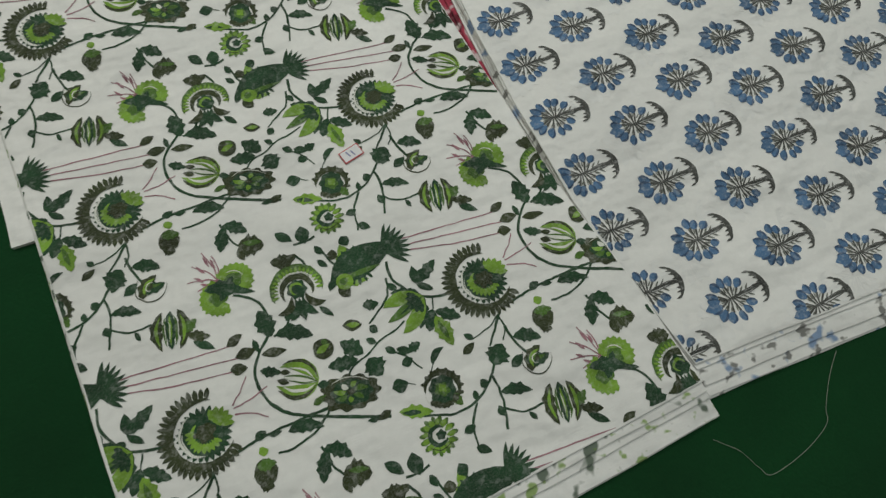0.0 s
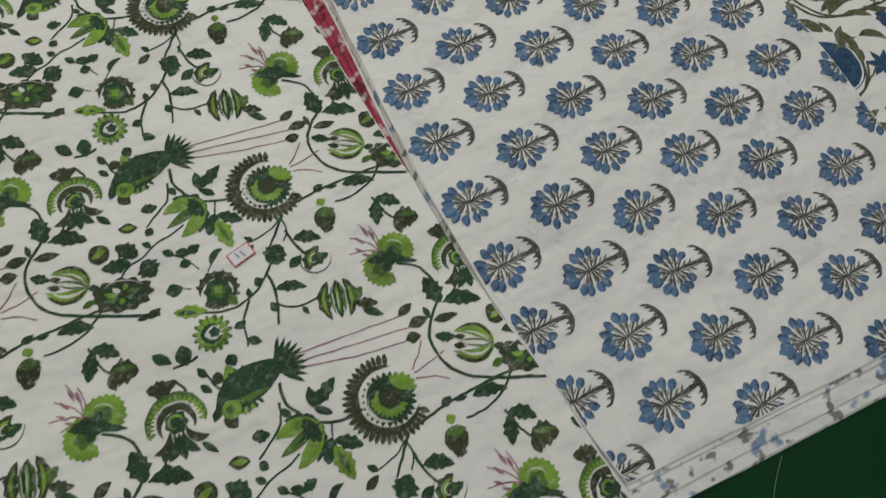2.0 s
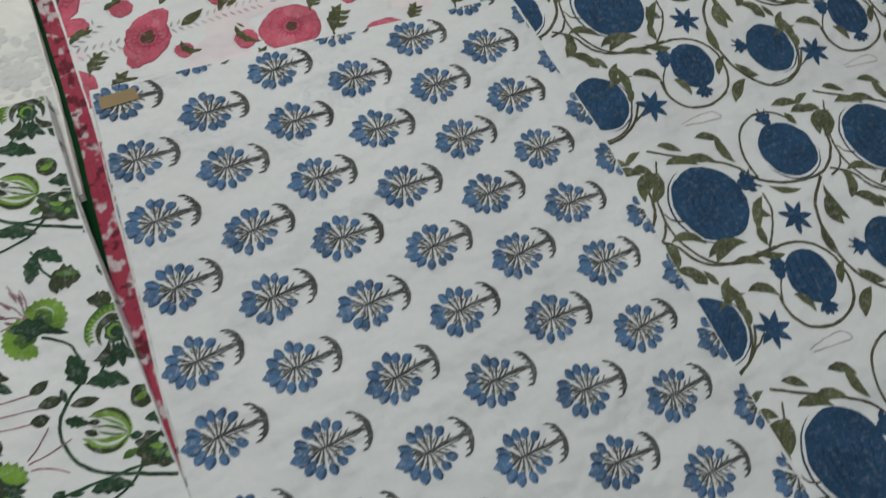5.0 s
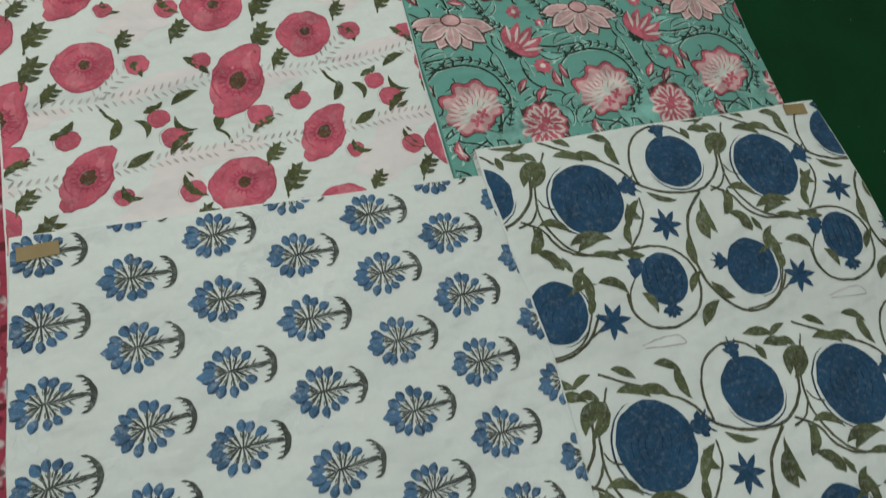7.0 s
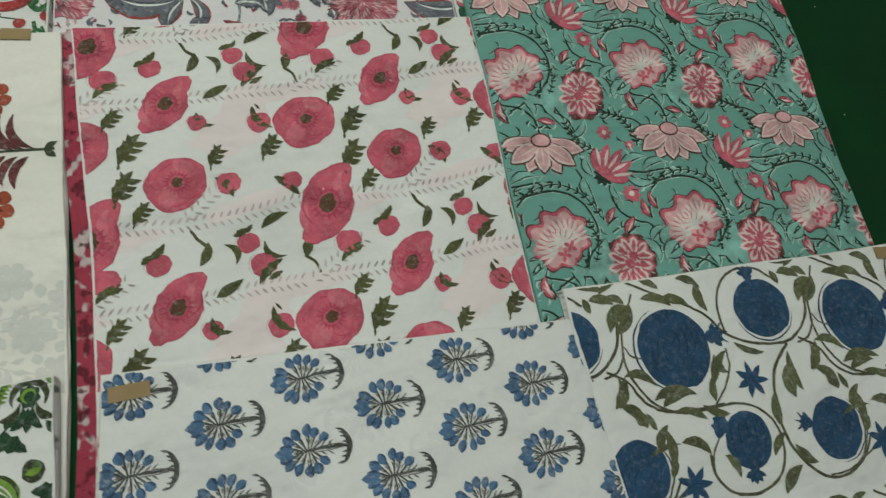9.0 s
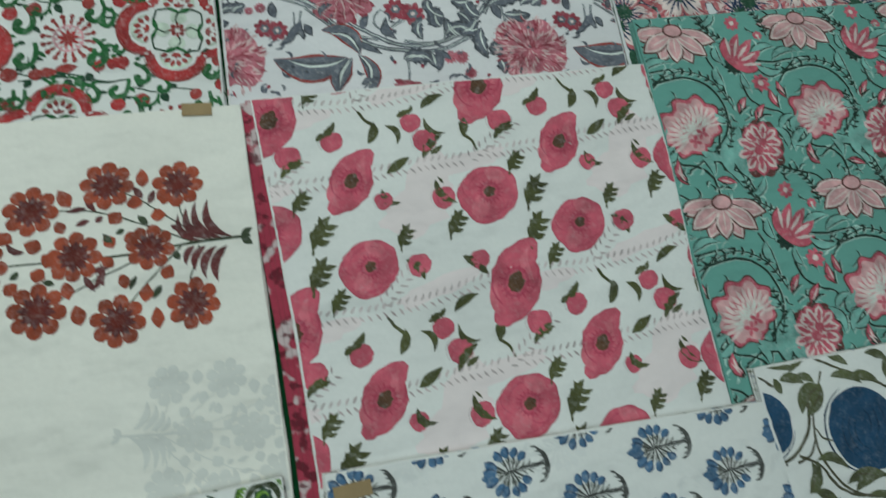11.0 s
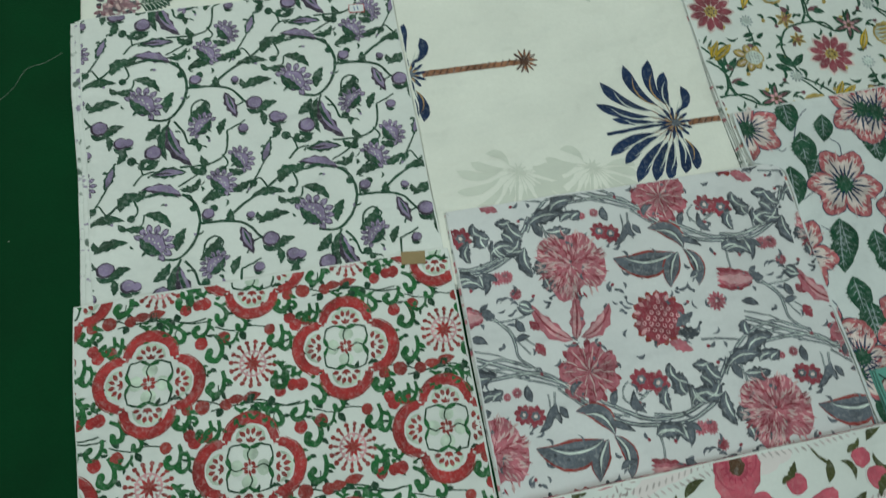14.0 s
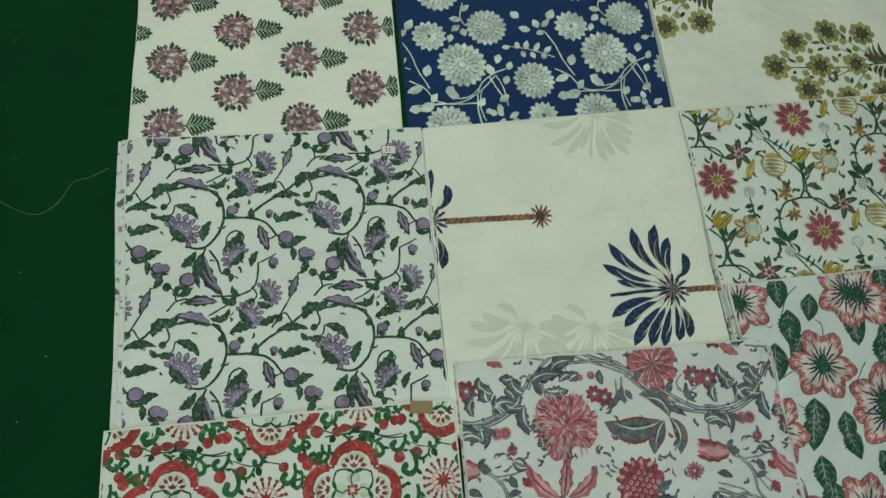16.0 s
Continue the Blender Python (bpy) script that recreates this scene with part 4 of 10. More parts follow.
MUM = [(rosette(O, 20, 0.55, 1.05, 0.26), "chalk", 1), (rosette(O, 20, 0.6, 1.0, 0.035, 9), "chalk_line", 2), (rosette(O, 16, 0.3, 0.78, 0.22, 6), "chalk_line", 3), (rosette(O, 16, 0.3, 0.74, 0.17, 6), "chalk", 4), (rosette(O, 11, 0.1, 0.48, 0.2), "chalk_line", 5), (rosette(O, 11, 0.1, 0.44, 0.15), "chalk", 6), (blob(O, 0.2), "chalk_line", 7), (blob(O, 0.15), "chalk", 8)]
MUM2 = [(rosette(O, 14, 0.3, 1.08, 0.36), "chalk", 1), (rosette(O, 14, 0.4, 0.9, 0.04), "chalk_line", 2), (rosette(O, 9, 0.1, 0.6, 0.24), "chalk_line", 3), (rosette(O, 9, 0.1, 0.55, 0.18), "chalk", 4)]

BIGFL = []
for k in range(6):
    a = 60 * k + 8 * (k % 2)
    c = polar(O, 0.62, a)
    BIGFL += [(blob(c, 0.43, 0.36, a, 4, 0.06, 0.12, k, 20), "navy", 1), (blob(c, 0.405, 0.335, a, 4, 0.06, 0.12, k, 20), "petal_red", 2), (blob(polar(O, 0.53, a), 0.33, 0.25, a, 4, 0.08, 0.15, k), "petal_pale", 3)] + [(leaf(polar(O, 0.98, a + d), polar(O, 0.62, a + d * 0.8), 0.045), ("petal_mist", "rose_deep")[abs(d) % 2], 4) for d in (-20, -13, -6, 2, 9, 16)]
    BIGFL += [(leaf(polar(O, 0.12, a + d), polar(O, 0.80 - abs(d) / 70, a + d * 1.1), 0.055, 4), "navy", 5) for d in (-17, 0, 17)] + [(leaf(polar(O, 0.85, a + d), polar(O, 0.68, a + d), 0.06), "petal_red", 4) for d in (-14, -5, 6, 15)]
BIGFL += [(rosette(O, 11, 0.0, 0.3, 0.11), "forest", 6), (blob(O, 0.13, 0.13, 0, 9, 0.1), "forest", 7), (ring(7, 0.12, 0.025, "vine_mid", 8)[0])]
BLEAF = [(leaf((-0.9, 0), (0.95, 0), 1.15, 0, 0.03, 0.42, 14), "forest", 1), (rosette((-0.05, 0), 18, 0.3, 0.62, 0.12, 10), "forest", 1), (leaf((-0.9, 0), (0.8, 0), 0.06), "chalk_line", 2)] + [(leaf((-0.55 + 0.3 * i, 0), (-0.3 + 0.3 * i, s * (0.34 - 0.05 * i)), 0.035), "chalk_line", 2) for i in range(4) for s in (1, -1)] + [(leaf((-0.4 + 0.3 * i, 0), (-0.15 + 0.3 * i, s * (0.3 - 0.05 * i)), 0.022), "vine_mid", 2) for i in range(4) for s in (1, -1)]


def bouquet(k):
    """A round posy lying on its side, with a broad feathery leaf at its foot."""
    rnd, out = random.Random(40 + k), [(blob((-0.012, 0), 0.027, 0.025, 0, 7, 0.07, 0.25, k), "bouquet", 0)]
    for i in range(84):
        a, r = rnd.uniform(0, 360), 0.030 * math.sqrt(rnd.random())
        x, y = -0.012 + r * math.cos(radians(a)) * 1.05, r * math.sin(radians(a))
        g, s = rnd.uniform(0, 360), rnd.uniform(0.0028, 0.0048)
        out.append((leaf(polar((x, y), s, g), polar((x, y), s, g + 180), s * 1.2, 0, 0.25), rnd.choice(("bouquet", "mauve_pale", "petal_mist", "petal_mist", "plum", "slate_dark", "white_gap")), 1 + i % 6))
    for i in range(19):
        a = 60 + 13 * i + rnd.uniform(-4, 4)
        out.append((leaf(polar((-0.012, 0), 0.025, a), polar((-0.012, 0), rnd.uniform(0.032, 0.040), a), 0.0062, 2), rnd.choice(("forest", "slate_dark", "vine_green", "plum")), 1 + i % 5))
    out.append((stem([(0.01, 0), (0.03, 0.001), (0.052, 0)], 0.002, 0.0014), "vine_green", 2))
    for s in (1, -1):
        for i in range(6):
            x = 0.018 + 0.006 * i
            out.append((leaf((x, 0), (x + 0.012, s * (0.022 - 0.0022 * i)), 0.0072, 0, -0.12 * s, 0.6), "vine_green", 2))
            out.append((leaf((x + 0.001, 0), (x + 0.011, s * (0.019 - 0.002 * i)), 0.0012, 0, -0.12 * s), "white_gap", 3))
    out.append((leaf((0.046, 0), (0.066, 0), 0.010), "vine_green", 2))
    return out

# ---- prints: blue bush ----


def bush_motif(k):
    """A tufted bush of blue leaves lying on its side: leaves round an oval, grey stalks to a stem with an anchor-like foot."""
    rnd = random.Random(k)
    hub = (-0.011, 0.0)
    out = [(stem([(-0.016, 0), (0.0, 0.0006), (0.030, 0.0)], 0.0022, 0.0030), "bark", 3), (stem([(0.0, 0.0022), (0.014, 0.0026), (0.028, 0.0018)], 0.0009, 0.0012), "bark", 3), (stem([(-0.004, -0.0022), (0.012, -0.0024), (0.026, -0.0016)], 0.0008, 0.0011), "bark", 3)]
    for side in (1, -1):
        for i in range(6):
            a = (34 + i * 26 + rnd.uniform(-5, 5)) * side
            rx, ry = 0.0305 * rnd.uniform(0.93, 1.05), 0.0280 * rnd.uniform(0.93, 1.05)
            c, s = math.cos(radians(a)), math.sin(radians(a))
            x0, y0, x1, y1 = hub[0] + 0.50 * rx * c, 0.50 * ry * s, hub[0] + rx * c - 0.002, ry * s
            w = 0.0100 * rnd.uniform(0.85, 1.12)
            out.append((leaf((x0, y0), (x1, y1), w, 0, 0.12 * side, 0.55), "bud_blue", i % 2))
            out.append((leaf((x0 + 0.1 * (x1 - x0), y0 + 0.1 * (y1 - y0)), (x1, y1), w * 0.3, 0, -0.16 * side, 0.6), "bud_dark", 2))
            out.append((strip([(hub[0] + 0.004 - 0.002 * i, 0.0), (x0 + 0.1 * (x1 - x0), y0 + 0.1 * (y1 - y0))], [0.0016, 0.0027]), "bark", 2))
            g = radians(a + 12 * side)
            out.append((leaf((hub[0] + 0.3 * rx * math.cos(g), 0.3 * ry * math.sin(g)), (hub[0] + 0.55 * rx * math.cos(g), 0.55 * ry * math.sin(g)), 0.0016), "bark_pale", 1))
    for x in (0.002, 0.009):
        for side in (1, -1):
            out.append((leaf((x, 0.002 * side), (x + 0.007, 0.008 * side), 0.0019), "bark_pale", 2))
    out.append((leaf((-0.030, 0), (-0.047, 0.0012), 0.0110, 0), "bud_blue", 0))
    out.append((arc((0.008, 0.0), 0.0225, 0.0285, -50, 50, 14, True), "bark", 3))
    for i in range(8):
        y = -0.0180 + 0.0051 * i + rnd.uniform(-0.001, 0.001)
        x = 0.008 + math.sqrt(0.0255**2 - y * y)
        out.append((leaf((x + 0.001, y), (x - 0.0075, y * 1.1 + 0.001), 0.0026, 0, 0, 0.3, 4), "bark", 3))
    return out


BUSHES = [bush_motif(k) for k in range(4)]
for n, (u, v) in enumerate(blue_bush.lattice((0.481, 0.730), (0.0893, -0.044), (0.0, 0.0813), 14)):
    if n % 3 != 1:
        blue_bush.stamp("show_through_print", [(p, "ghost_bush", -2) for p, c, _ in BUSHES[n % 4] if c in ("bud_blue", "bark_pale", "bark")], u + 0.043, v + 0.014 + 0.01 * (n % 2), 184)
    blue_bush.stamp("printed_bush", BUSHES[n % 4], u + random.uniform(-0.002, 0.002), v + random.uniform(-0.002, 0.002), random.uniform(-3, 6))

vine_repeat = Print(1.22)
vine_repeat.begin("printed_carnation")
vine_repeat.add(CARN, -0.0021, -0.0029, 0.0428, 4)
vine_repeat.stem(0.0013, 0.0010, "mauve_line", (0.0325, 0.0091), (0.0495, 0.0114), (0.0710, 0.0181))
vine_repeat.stem(0.0013, 0.0010, "mauve_line", (0.0326, 0.0031), (0.0503, -0.0024), (0.0637, -0.0122))
vine_repeat.stem(0.0013, 0.0010, "mauve_line", (0.0319, 0.0124), (0.0448, 0.0246), (0.0540, 0.0364))
vine_repeat.begin("printed_seed_head")
vine_repeat.add(PINE, -0.1108, 0.0712, 0.0399, 10)
vine_repeat.stem(0.0013, 0.0010, "mauve_line", (-0.0708, 0.0802), (-0.0123, 0.0757), (0.0503, 0.0716))
vine_repeat.stem(0.0013, 0.0010, "mauve_line", (-0.0673, 0.0712), (-0.0100, 0.0639), (0.0542, 0.0558))
vine_repeat.stem(0.0013, 0.0010, "mauve_line", (-0.0716, 0.0654), (-0.0151, 0.0521), (0.0449, 0.0438))
vine_repeat.leaf(0.0434, 0.0727, 0.0616, 0.0800, 0.0092, "moss")
vine_repeat.leaf(0.0485, 0.0581, 0.0711, 0.0587, 0.0105, "moss")
vine_repeat.leaf(0.0400, 0.0458, 0.0574, 0.0436, 0.0104, "moss")
vine_repeat.dot(-0.1447, 0.0539, 0.0097, "lime", level=2)
vine_repeat.dot(-0.1458, 0.0544, 0.0045, "grass", level=3)
vine_repeat.leaf(-0.1528, 0.0515, -0.1438, 0.0357, 0.0116, "moss")
vine_repeat.leaf(-0.1365, 0.0986, -0.1430, 0.0569, 0.0148, "lime", 0.1, 4, level=0)
vine_repeat.begin("printed_tulip")
vine_repeat.add(TULIP, -0.2268, -0.0307, 0.0220, 153)
vine_repeat.leaf(-0.2197, -0.0619, -0.2049, -0.0580, 0.0064, "grass")
vine_repeat.leaf(-0.2094, -0.0436, -0.1975, -0.0471, 0.0071, "leaf_green")
vine_repeat.leaf(-0.2607, -0.0073, -0.2412, -0.0178, 0.0083, "leaf_green", 0, 3)
vine_repeat.begin("printed_flower")
vine_repeat.add(LIMEFL, -0.2700, 0.0912, 0.0302, 1)
vine_repeat.stem(0.0013, 0.0010, "mauve_line", (-0.2743, 0.1035), (-0.2879, 0.1093), (-0.3071, 0.1131))
vine_repeat.leaf(-0.2907, 0.1083, -0.2994, 0.1167, 0.0026, "mauve_line")
vine_repeat.stem(0.0013, 0.0010, "mauve_line", (-0.2743, 0.1035), (-0.2838, 0.1180), (-0.2989, 0.1305))
vine_repeat.leaf(-0.2866, 0.1170, -0.2936, 0.1290, 0.0026, "mauve_line")
vine_repeat.stem(0.0013, 0.0010, "mauve_line", (-0.2743, 0.1035), (-0.2768, 0.1239), (-0.2851, 0.1425))
vine_repeat.leaf(-0.2796, 0.1229, -0.2839, 0.1373, 0.0026, "mauve_line")
vine_repeat.stem(0.0013, 0.0010, "mauve_line", (-0.2743, 0.1035), (-0.2717, 0.1204), (-0.2747, 0.1355))
vine_repeat.leaf(-0.2745, 0.1194, -0.2767, 0.1324, 0.0026, "mauve_line")
vine_repeat.stem(0.0013, 0.0010, "mauve_line", (-0.2743, 0.1035), (-0.2840, 0.1025), (-0.2993, 0.0994))
vine_repeat.leaf(-0.2868, 0.1014, -0.2939, 0.1071, 0.0025, "mauve_line")
vine_repeat.begin("printed_flower")
vine_repeat.add(FAN, -0.1978, 0.0644, 0.0312, 88)
vine_repeat.leaf(-0.2160, 0.1048, -0.1873, 0.1037, 0.0131, "moss", -0.15, 3)
vine_repeat.stem(0.0026, 0.0020, "leaf_green", (-0.1889, 0.1029), (-0.1812, 0.0896), (-0.1811, 0.0735))
vine_repeat.leaf(-0.1813, 0.0353, -0.1691, 0.0194, 0.0063, "leaf_green")
vine_repeat.begin("printed_flower")
vine_repeat.add(DROSE2, -0.1795, -0.0653, 0.0299, -16)
vine_repeat.begin("printed_flower")
vine_repeat.add(LILY, -0.0910, -0.0016, 0.0279, -163)
vine_repeat.begin("printed_flower")
vine_repeat.add(DROSE, -0.0901, -0.0987, 0.0215, 28)
vine_repeat.leaf(-0.0825, -0.1069, -0.0756, -0.1211, 0.0083, "grass", 0, 3)
vine_repeat.begin("printed_flower")
vine_repeat.add(ROSE, -0.1109, -0.1410, 0.0196, 5)
vine_repeat.leaf(-0.1400, -0.1039, -0.1068, -0.1157, 0.0104, "lime", 0, 4)
vine_repeat.leaf(-0.1383, -0.1059, -0.1172, -0.1133, 0.0046, "leaf_green")
vine_repeat.begin("printed_flower")
vine_repeat.add(SROSE, -0.3422, 0.1271, 0.0175, 21)
vine_repeat.stem(0.0026, 0.0020, "leaf_green", (-0.3607, 0.1725), (-0.3564, 0.1520), (-0.3483, 0.1330))
vine_repeat.leaf(-0.3564, 0.1577, -0.3278, 0.1463, 0.0116, "leaf_green", 0.1, 3)
vine_repeat.leaf(-0.3828, 0.1370, -0.3712, 0.1521, 0.0095, "leaf_green")
vine_repeat.leaf(-0.3713, 0.1282, -0.3548, 0.1371, 0.0094, "leaf_green")
vine_repeat.begin("printed_flower")
vine_repeat.add(CLUSTER, -0.3364, 0.0732, 0.0217, -101)
vine_repeat.leaf(-0.3250, 0.0653, -0.3085, 0.0755, 0.0098, "grass", 0, 2)
vine_repeat.leaf(-0.3214, 0.0605, -0.2993, 0.0515, 0.0097, "moss", 0, 3)
vine_repeat.leaf(-0.3174, 0.0522, -0.2984, 0.0366, 0.0073, "leaf_green")
vine_repeat.begin("printed_bud")
vine_repeat.dot(-0.3137, 0.1686, 0.0119, "moss", 0.0132, level=2)
vine_repeat.leaf(-0.3157, 0.1874, -0.3055, 0.1894, 0.0080, "lime")
vine_repeat.leaf(-0.3208, 0.1766, -0.3009, 0.1740, 0.0093, "grass", 0, 3, level=3)
vine_repeat.leaf(-0.3221, 0.1601, -0.3100, 0.1524, 0.0092, "moss", 0, 3)
vine_repeat.begin("printed_bud")
vine_repeat.dot(-0.1919, -0.0119, 0.0109, "moss", 0.0115, level=2)
vine_repeat.leaf(-0.1996, -0.0140, -0.1842, -0.0097, 0.0060, "lime", level=3)
vine_repeat.leaf(-0.1905, -0.0018, -0.1853, -0.0092, 0.0049, "grass", level=3)
vine_repeat.begin("printed_sprig")
vine_repeat.stem(0.0020, 0.0020, "leaf_green", (-0.2560, 0.1715), (-0.2508, 0.1497), (-0.2414, 0.1341))
vine_repeat.leaf(-0.2544, 0.1678, -0.2301, 0.1506, 0.0122, "leaf_green", 0.1, 3)
vine_repeat.leaf(-0.2536, 0.1660, -0.2646, 0.1373, 0.0122, "leaf_green", 0, 3)
vine_repeat.leaf(-0.2442, 0.1382, -0.2167, 0.1288, 0.0199, "moss", 0, 4)
vine_repeat.leaf(-0.2387, 0.1390, -0.2179, 0.1337, 0.0053, "grass", level=3)
vine_repeat.leaf(-0.2449, 0.1355, -0.2420, 0.1181, 0.0080, "moss")
vine_repeat.begin("printed_sprig")
vine_repeat.stem(0.0018, 0.0012, "leaf_green", (-0.1212, -0.0419), (-0.1110, -0.0526), (-0.1010, -0.0698))
vine_repeat.leaf(-0.1300, -0.0343, -0.1194, -0.0439, 0.0067, "leaf_green")
vine_repeat.leaf(-0.1181, -0.0405, -0.1032, -0.0492, 0.0086, "leaf_green")
vine_repeat.leaf(-0.1077, -0.0474, -0.0927, -0.0427, 0.0086, "leaf_green", 0, 2)
vine_repeat.leaf(-0.1186, -0.0587, -0.1059, -0.0560, 0.0085, "leaf_green")
vine_repeat.leaf(-0.0884, -0.0710, -0.0707, -0.0570, 0.0061, "leaf_green", 0.2, 0)
vine_repeat.stem(0.0009, 0.0009, "leaf_green", (-0.0879, -0.0699), (-0.0914, -0.0737), (-0.0943, -0.0790))
vine_repeat.begin("printed_sprig")
vine_repeat.leaf(-0.1385, -0.0802, -0.1205, -0.0799, 0.0124, "leaf_green")
vine_repeat.stem(0.0009, 0.0009, "leaf_green", (-0.1220, -0.0806), (-0.1136, -0.0853))
vine_repeat.begin("printed_sprig")
vine_repeat.leaf(-0.2012, 0.1362, -0.1862, 0.1197, 0.0101, "leaf_green")
vine_repeat.leaf(-0.1723, 0.1340, -0.1728, 0.1114, 0.0136, "leaf_green")
vine_repeat.stem(0.0020, 0.0020, "leaf_green", (-0.1863, 0.1153), (-0.1719, 0.1141), (-0.1602, 0.1170))
vine_repeat.leaf(-0.1326, 0.1061, -0.1291, 0.0926, 0.0108, "leaf_green")
vine_repeat.leaf(-0.1092, 0.1138, -0.0961, 0.1040, 0.0082, "leaf_green")
vine_repeat.begin("printed_sprig")
vine_repeat.stem(0.0020, 0.0020, "leaf_green", (-0.1582, 0.1026), (-0.1543, 0.0862), (-0.1498, 0.0756))
vine_repeat.leaf(-0.1670, 0.0883, -0.1574, 0.0771, 0.0066, "leaf_green")
vine_repeat.leaf(-0.1637, 0.1063, -0.1585, 0.0938, 0.0067, "leaf_green")
vine_repeat.dot(-0.1482, 0.0883, 0.0060, "moss", level=2)
vine_repeat.leaf(-0.1645, 0.0483, -0.1526, 0.0636, 0.0077, "leaf_green")
vine_repeat.begin("printed_sprig")
vine_repeat.stem(0.0020, 0.0016, "leaf_green", (-0.1013, 0.0417), (-0.1077, 0.0213), (-0.1229, 0.0091), (-0.1374, -0.0016))
vine_repeat.leaf(-0.1373, 0.0205, -0.1198, 0.0177, 0.0095, "leaf_green", 0, 2)
vine_repeat.leaf(-0.1652, 0.0082, -0.1454, 0.0016, 0.0106, "moss")
vine_repeat.leaf(-0.1618, 0.0068, -0.1477, 0.0025, 0.0050, "lime", level=3)
vine_repeat.leaf(-0.1383, -0.0040, -0.1325, -0.0131, 0.0087, "leaf_green")
vine_repeat.leaf(-0.1025, 0.0350, -0.0960, 0.0237, 0.0065, "leaf_green")
vine_repeat.begin("printed_sprig")
vine_repeat.stem(0.0015, 0.0013, "leaf_green", (-0.0607, -0.0004), (-0.0650, -0.0141))
vine_repeat.leaf(-0.0650, -0.0141, -0.0782, -0.0364, 0.0128, "leaf_green", 0, 3)
vine_repeat.leaf(-0.0632, -0.0163, -0.0394, -0.0342, 0.0108, "leaf_green", 0, 3)
vine_repeat.leaf(-0.0656, -0.0223, -0.0600, -0.0600, 0.0140, "lime", 0, 4)
vine_repeat.leaf(-0.0653, -0.0279, -0.0609, -0.0529, 0.0051, "grass", level=3)
vine_repeat.begin("printed_sprig")
vine_repeat.stem(0.0013, 0.0013, "leaf_green", (-0.0016, -0.0452), (-0.0157, -0.0548), (-0.0370, -0.0599))
vine_repeat.leaf(-0.0375, -0.0610, -0.0458, -0.0522, 0.0056, "leaf_green")
vine_repeat.leaf(-0.0548, -0.0728, -0.0390, -0.0645, 0.0074, "moss")
vine_repeat.stem(0.0026, 0.0019, "leaf_green", (-0.0002, -0.0451), (-0.0129, -0.0608), (-0.0245, -0.0744))
vine_repeat.stem(0.0019, 0.0013, "leaf_green", (-0.0015, -0.0480), (-0.0011, -0.0621), (-0.0081, -0.0743))
vine_repeat.begin("printed_vine")
vine_repeat.stem(0.0022, 0.0029, "leaf_green", (-0.2641, 0.0853), (-0.2450, 0.0721), (-0.2379, 0.0574), (-0.2375, 0.0333), (-0.2560, 0.0128), (-0.2668, -0.0074), (-0.2640, -0.0350), (-0.2470, -0.0581), (-0.2140, -0.0760), (-0.1777, -0.0915), (-0.1506, -0.1021))
vine_repeat.leaf(-0.2389, 0.0244, -0.2441, 0.0578, 0.0159, "leaf_green", 0, 3)
vine_repeat.leaf(-0.2352, 0.0243, -0.1982, 0.0093, 0.0135, "leaf_green", 0.1, 3)
vine_repeat.stem(0.0021, 0.0018, "leaf_green", (-0.2366, 0.0235), (-0.2214, 0.0302), (-0.2094, 0.0460))
vine_repeat.leaf(-0.2588, 0.0285, -0.2566, 0.0130, 0.0055, "leaf_green")
vine_repeat.leaf(-0.2545, 0.0096, -0.2284, 0.0056, 0.0084, "moss")
vine_repeat.leaf(-0.2197, 0.0356, -0.2062, 0.0481, 0.0100, "leaf_green")
vine_repeat.leaf(-0.1639, -0.1009, -0.1484, -0.0962, 0.0069, "moss")
vine_repeat.leaf(-0.1741, -0.0985, -0.1609, -0.0996, 0.0046, "leaf_green")
vine_repeat.stem(0.0018, 0.0015, "leaf_green", (-0.1790, -0.0496), (-0.1691, -0.0395), (-0.1501, -0.0328), (-0.1353, -0.0241), (-0.1182, -0.0203), (-0.1004, -0.0138))
vine_repeat.leaf(-0.1542, -0.0298, -0.1736, -0.0086, 0.0146, "leaf_green", 0, 3)
vine_repeat.leaf(-0.1622, -0.0344, -0.1935, -0.0296, 0.0127, "leaf_green", 0, 3)
vine_repeat.leaf(-0.1518, -0.0374, -0.1432, -0.0591, 0.0182, "leaf_green", 0, 3)
vine_repeat.leaf(-0.1380, -0.0244, -0.1469, -0.0168, 0.0061, "leaf_green")
vine_repeat.stem(0.0020, 0.0023, "leaf_green", (-0.1200, -0.1140), (-0.0872, -0.1256), (-0.0616, -0.1218), (-0.0433, -0.1102), (-0.0302, -0.0960), (-0.0191, -0.0833))
vine_repeat.leaf(-0.0297, -0.0949, -0.0120, -0.0768, 0.0195, "leaf_green", 0, 2)
vine_repeat.leaf(-0.0616, -0.1218, -0.0596, -0.1112, 0.0059, "leaf_green")
vine_repeat.leaf(-0.0448, -0.1134, -0.0497, -0.1037, 0.0084, "leaf_green")
vine_repeat.stem(0.0024, 0.0021, "leaf_green", (-0.0365, -0.1039), (-0.0344, -0.1228), (-0.0387, -0.1450), (-0.0437, -0.1614))
vine_repeat.leaf(-0.0338, -0.1243, -0.0026, -0.1345, 0.0095, "leaf_green", 0.1, 3)
vine_repeat.stem(0.0018, 0.0018, "leaf_green", (-0.0373, -0.1405), (-0.0206, -0.1512), (0.0040, -0.1512))
vine_repeat.leaf(-0.0430, -0.1357, -0.0407, -0.1479, 0.0071, "leaf_green")
vine_repeat.leaf(-0.0151, -0.1534, -0.0103, -0.1641, 0.0047, "leaf_green")
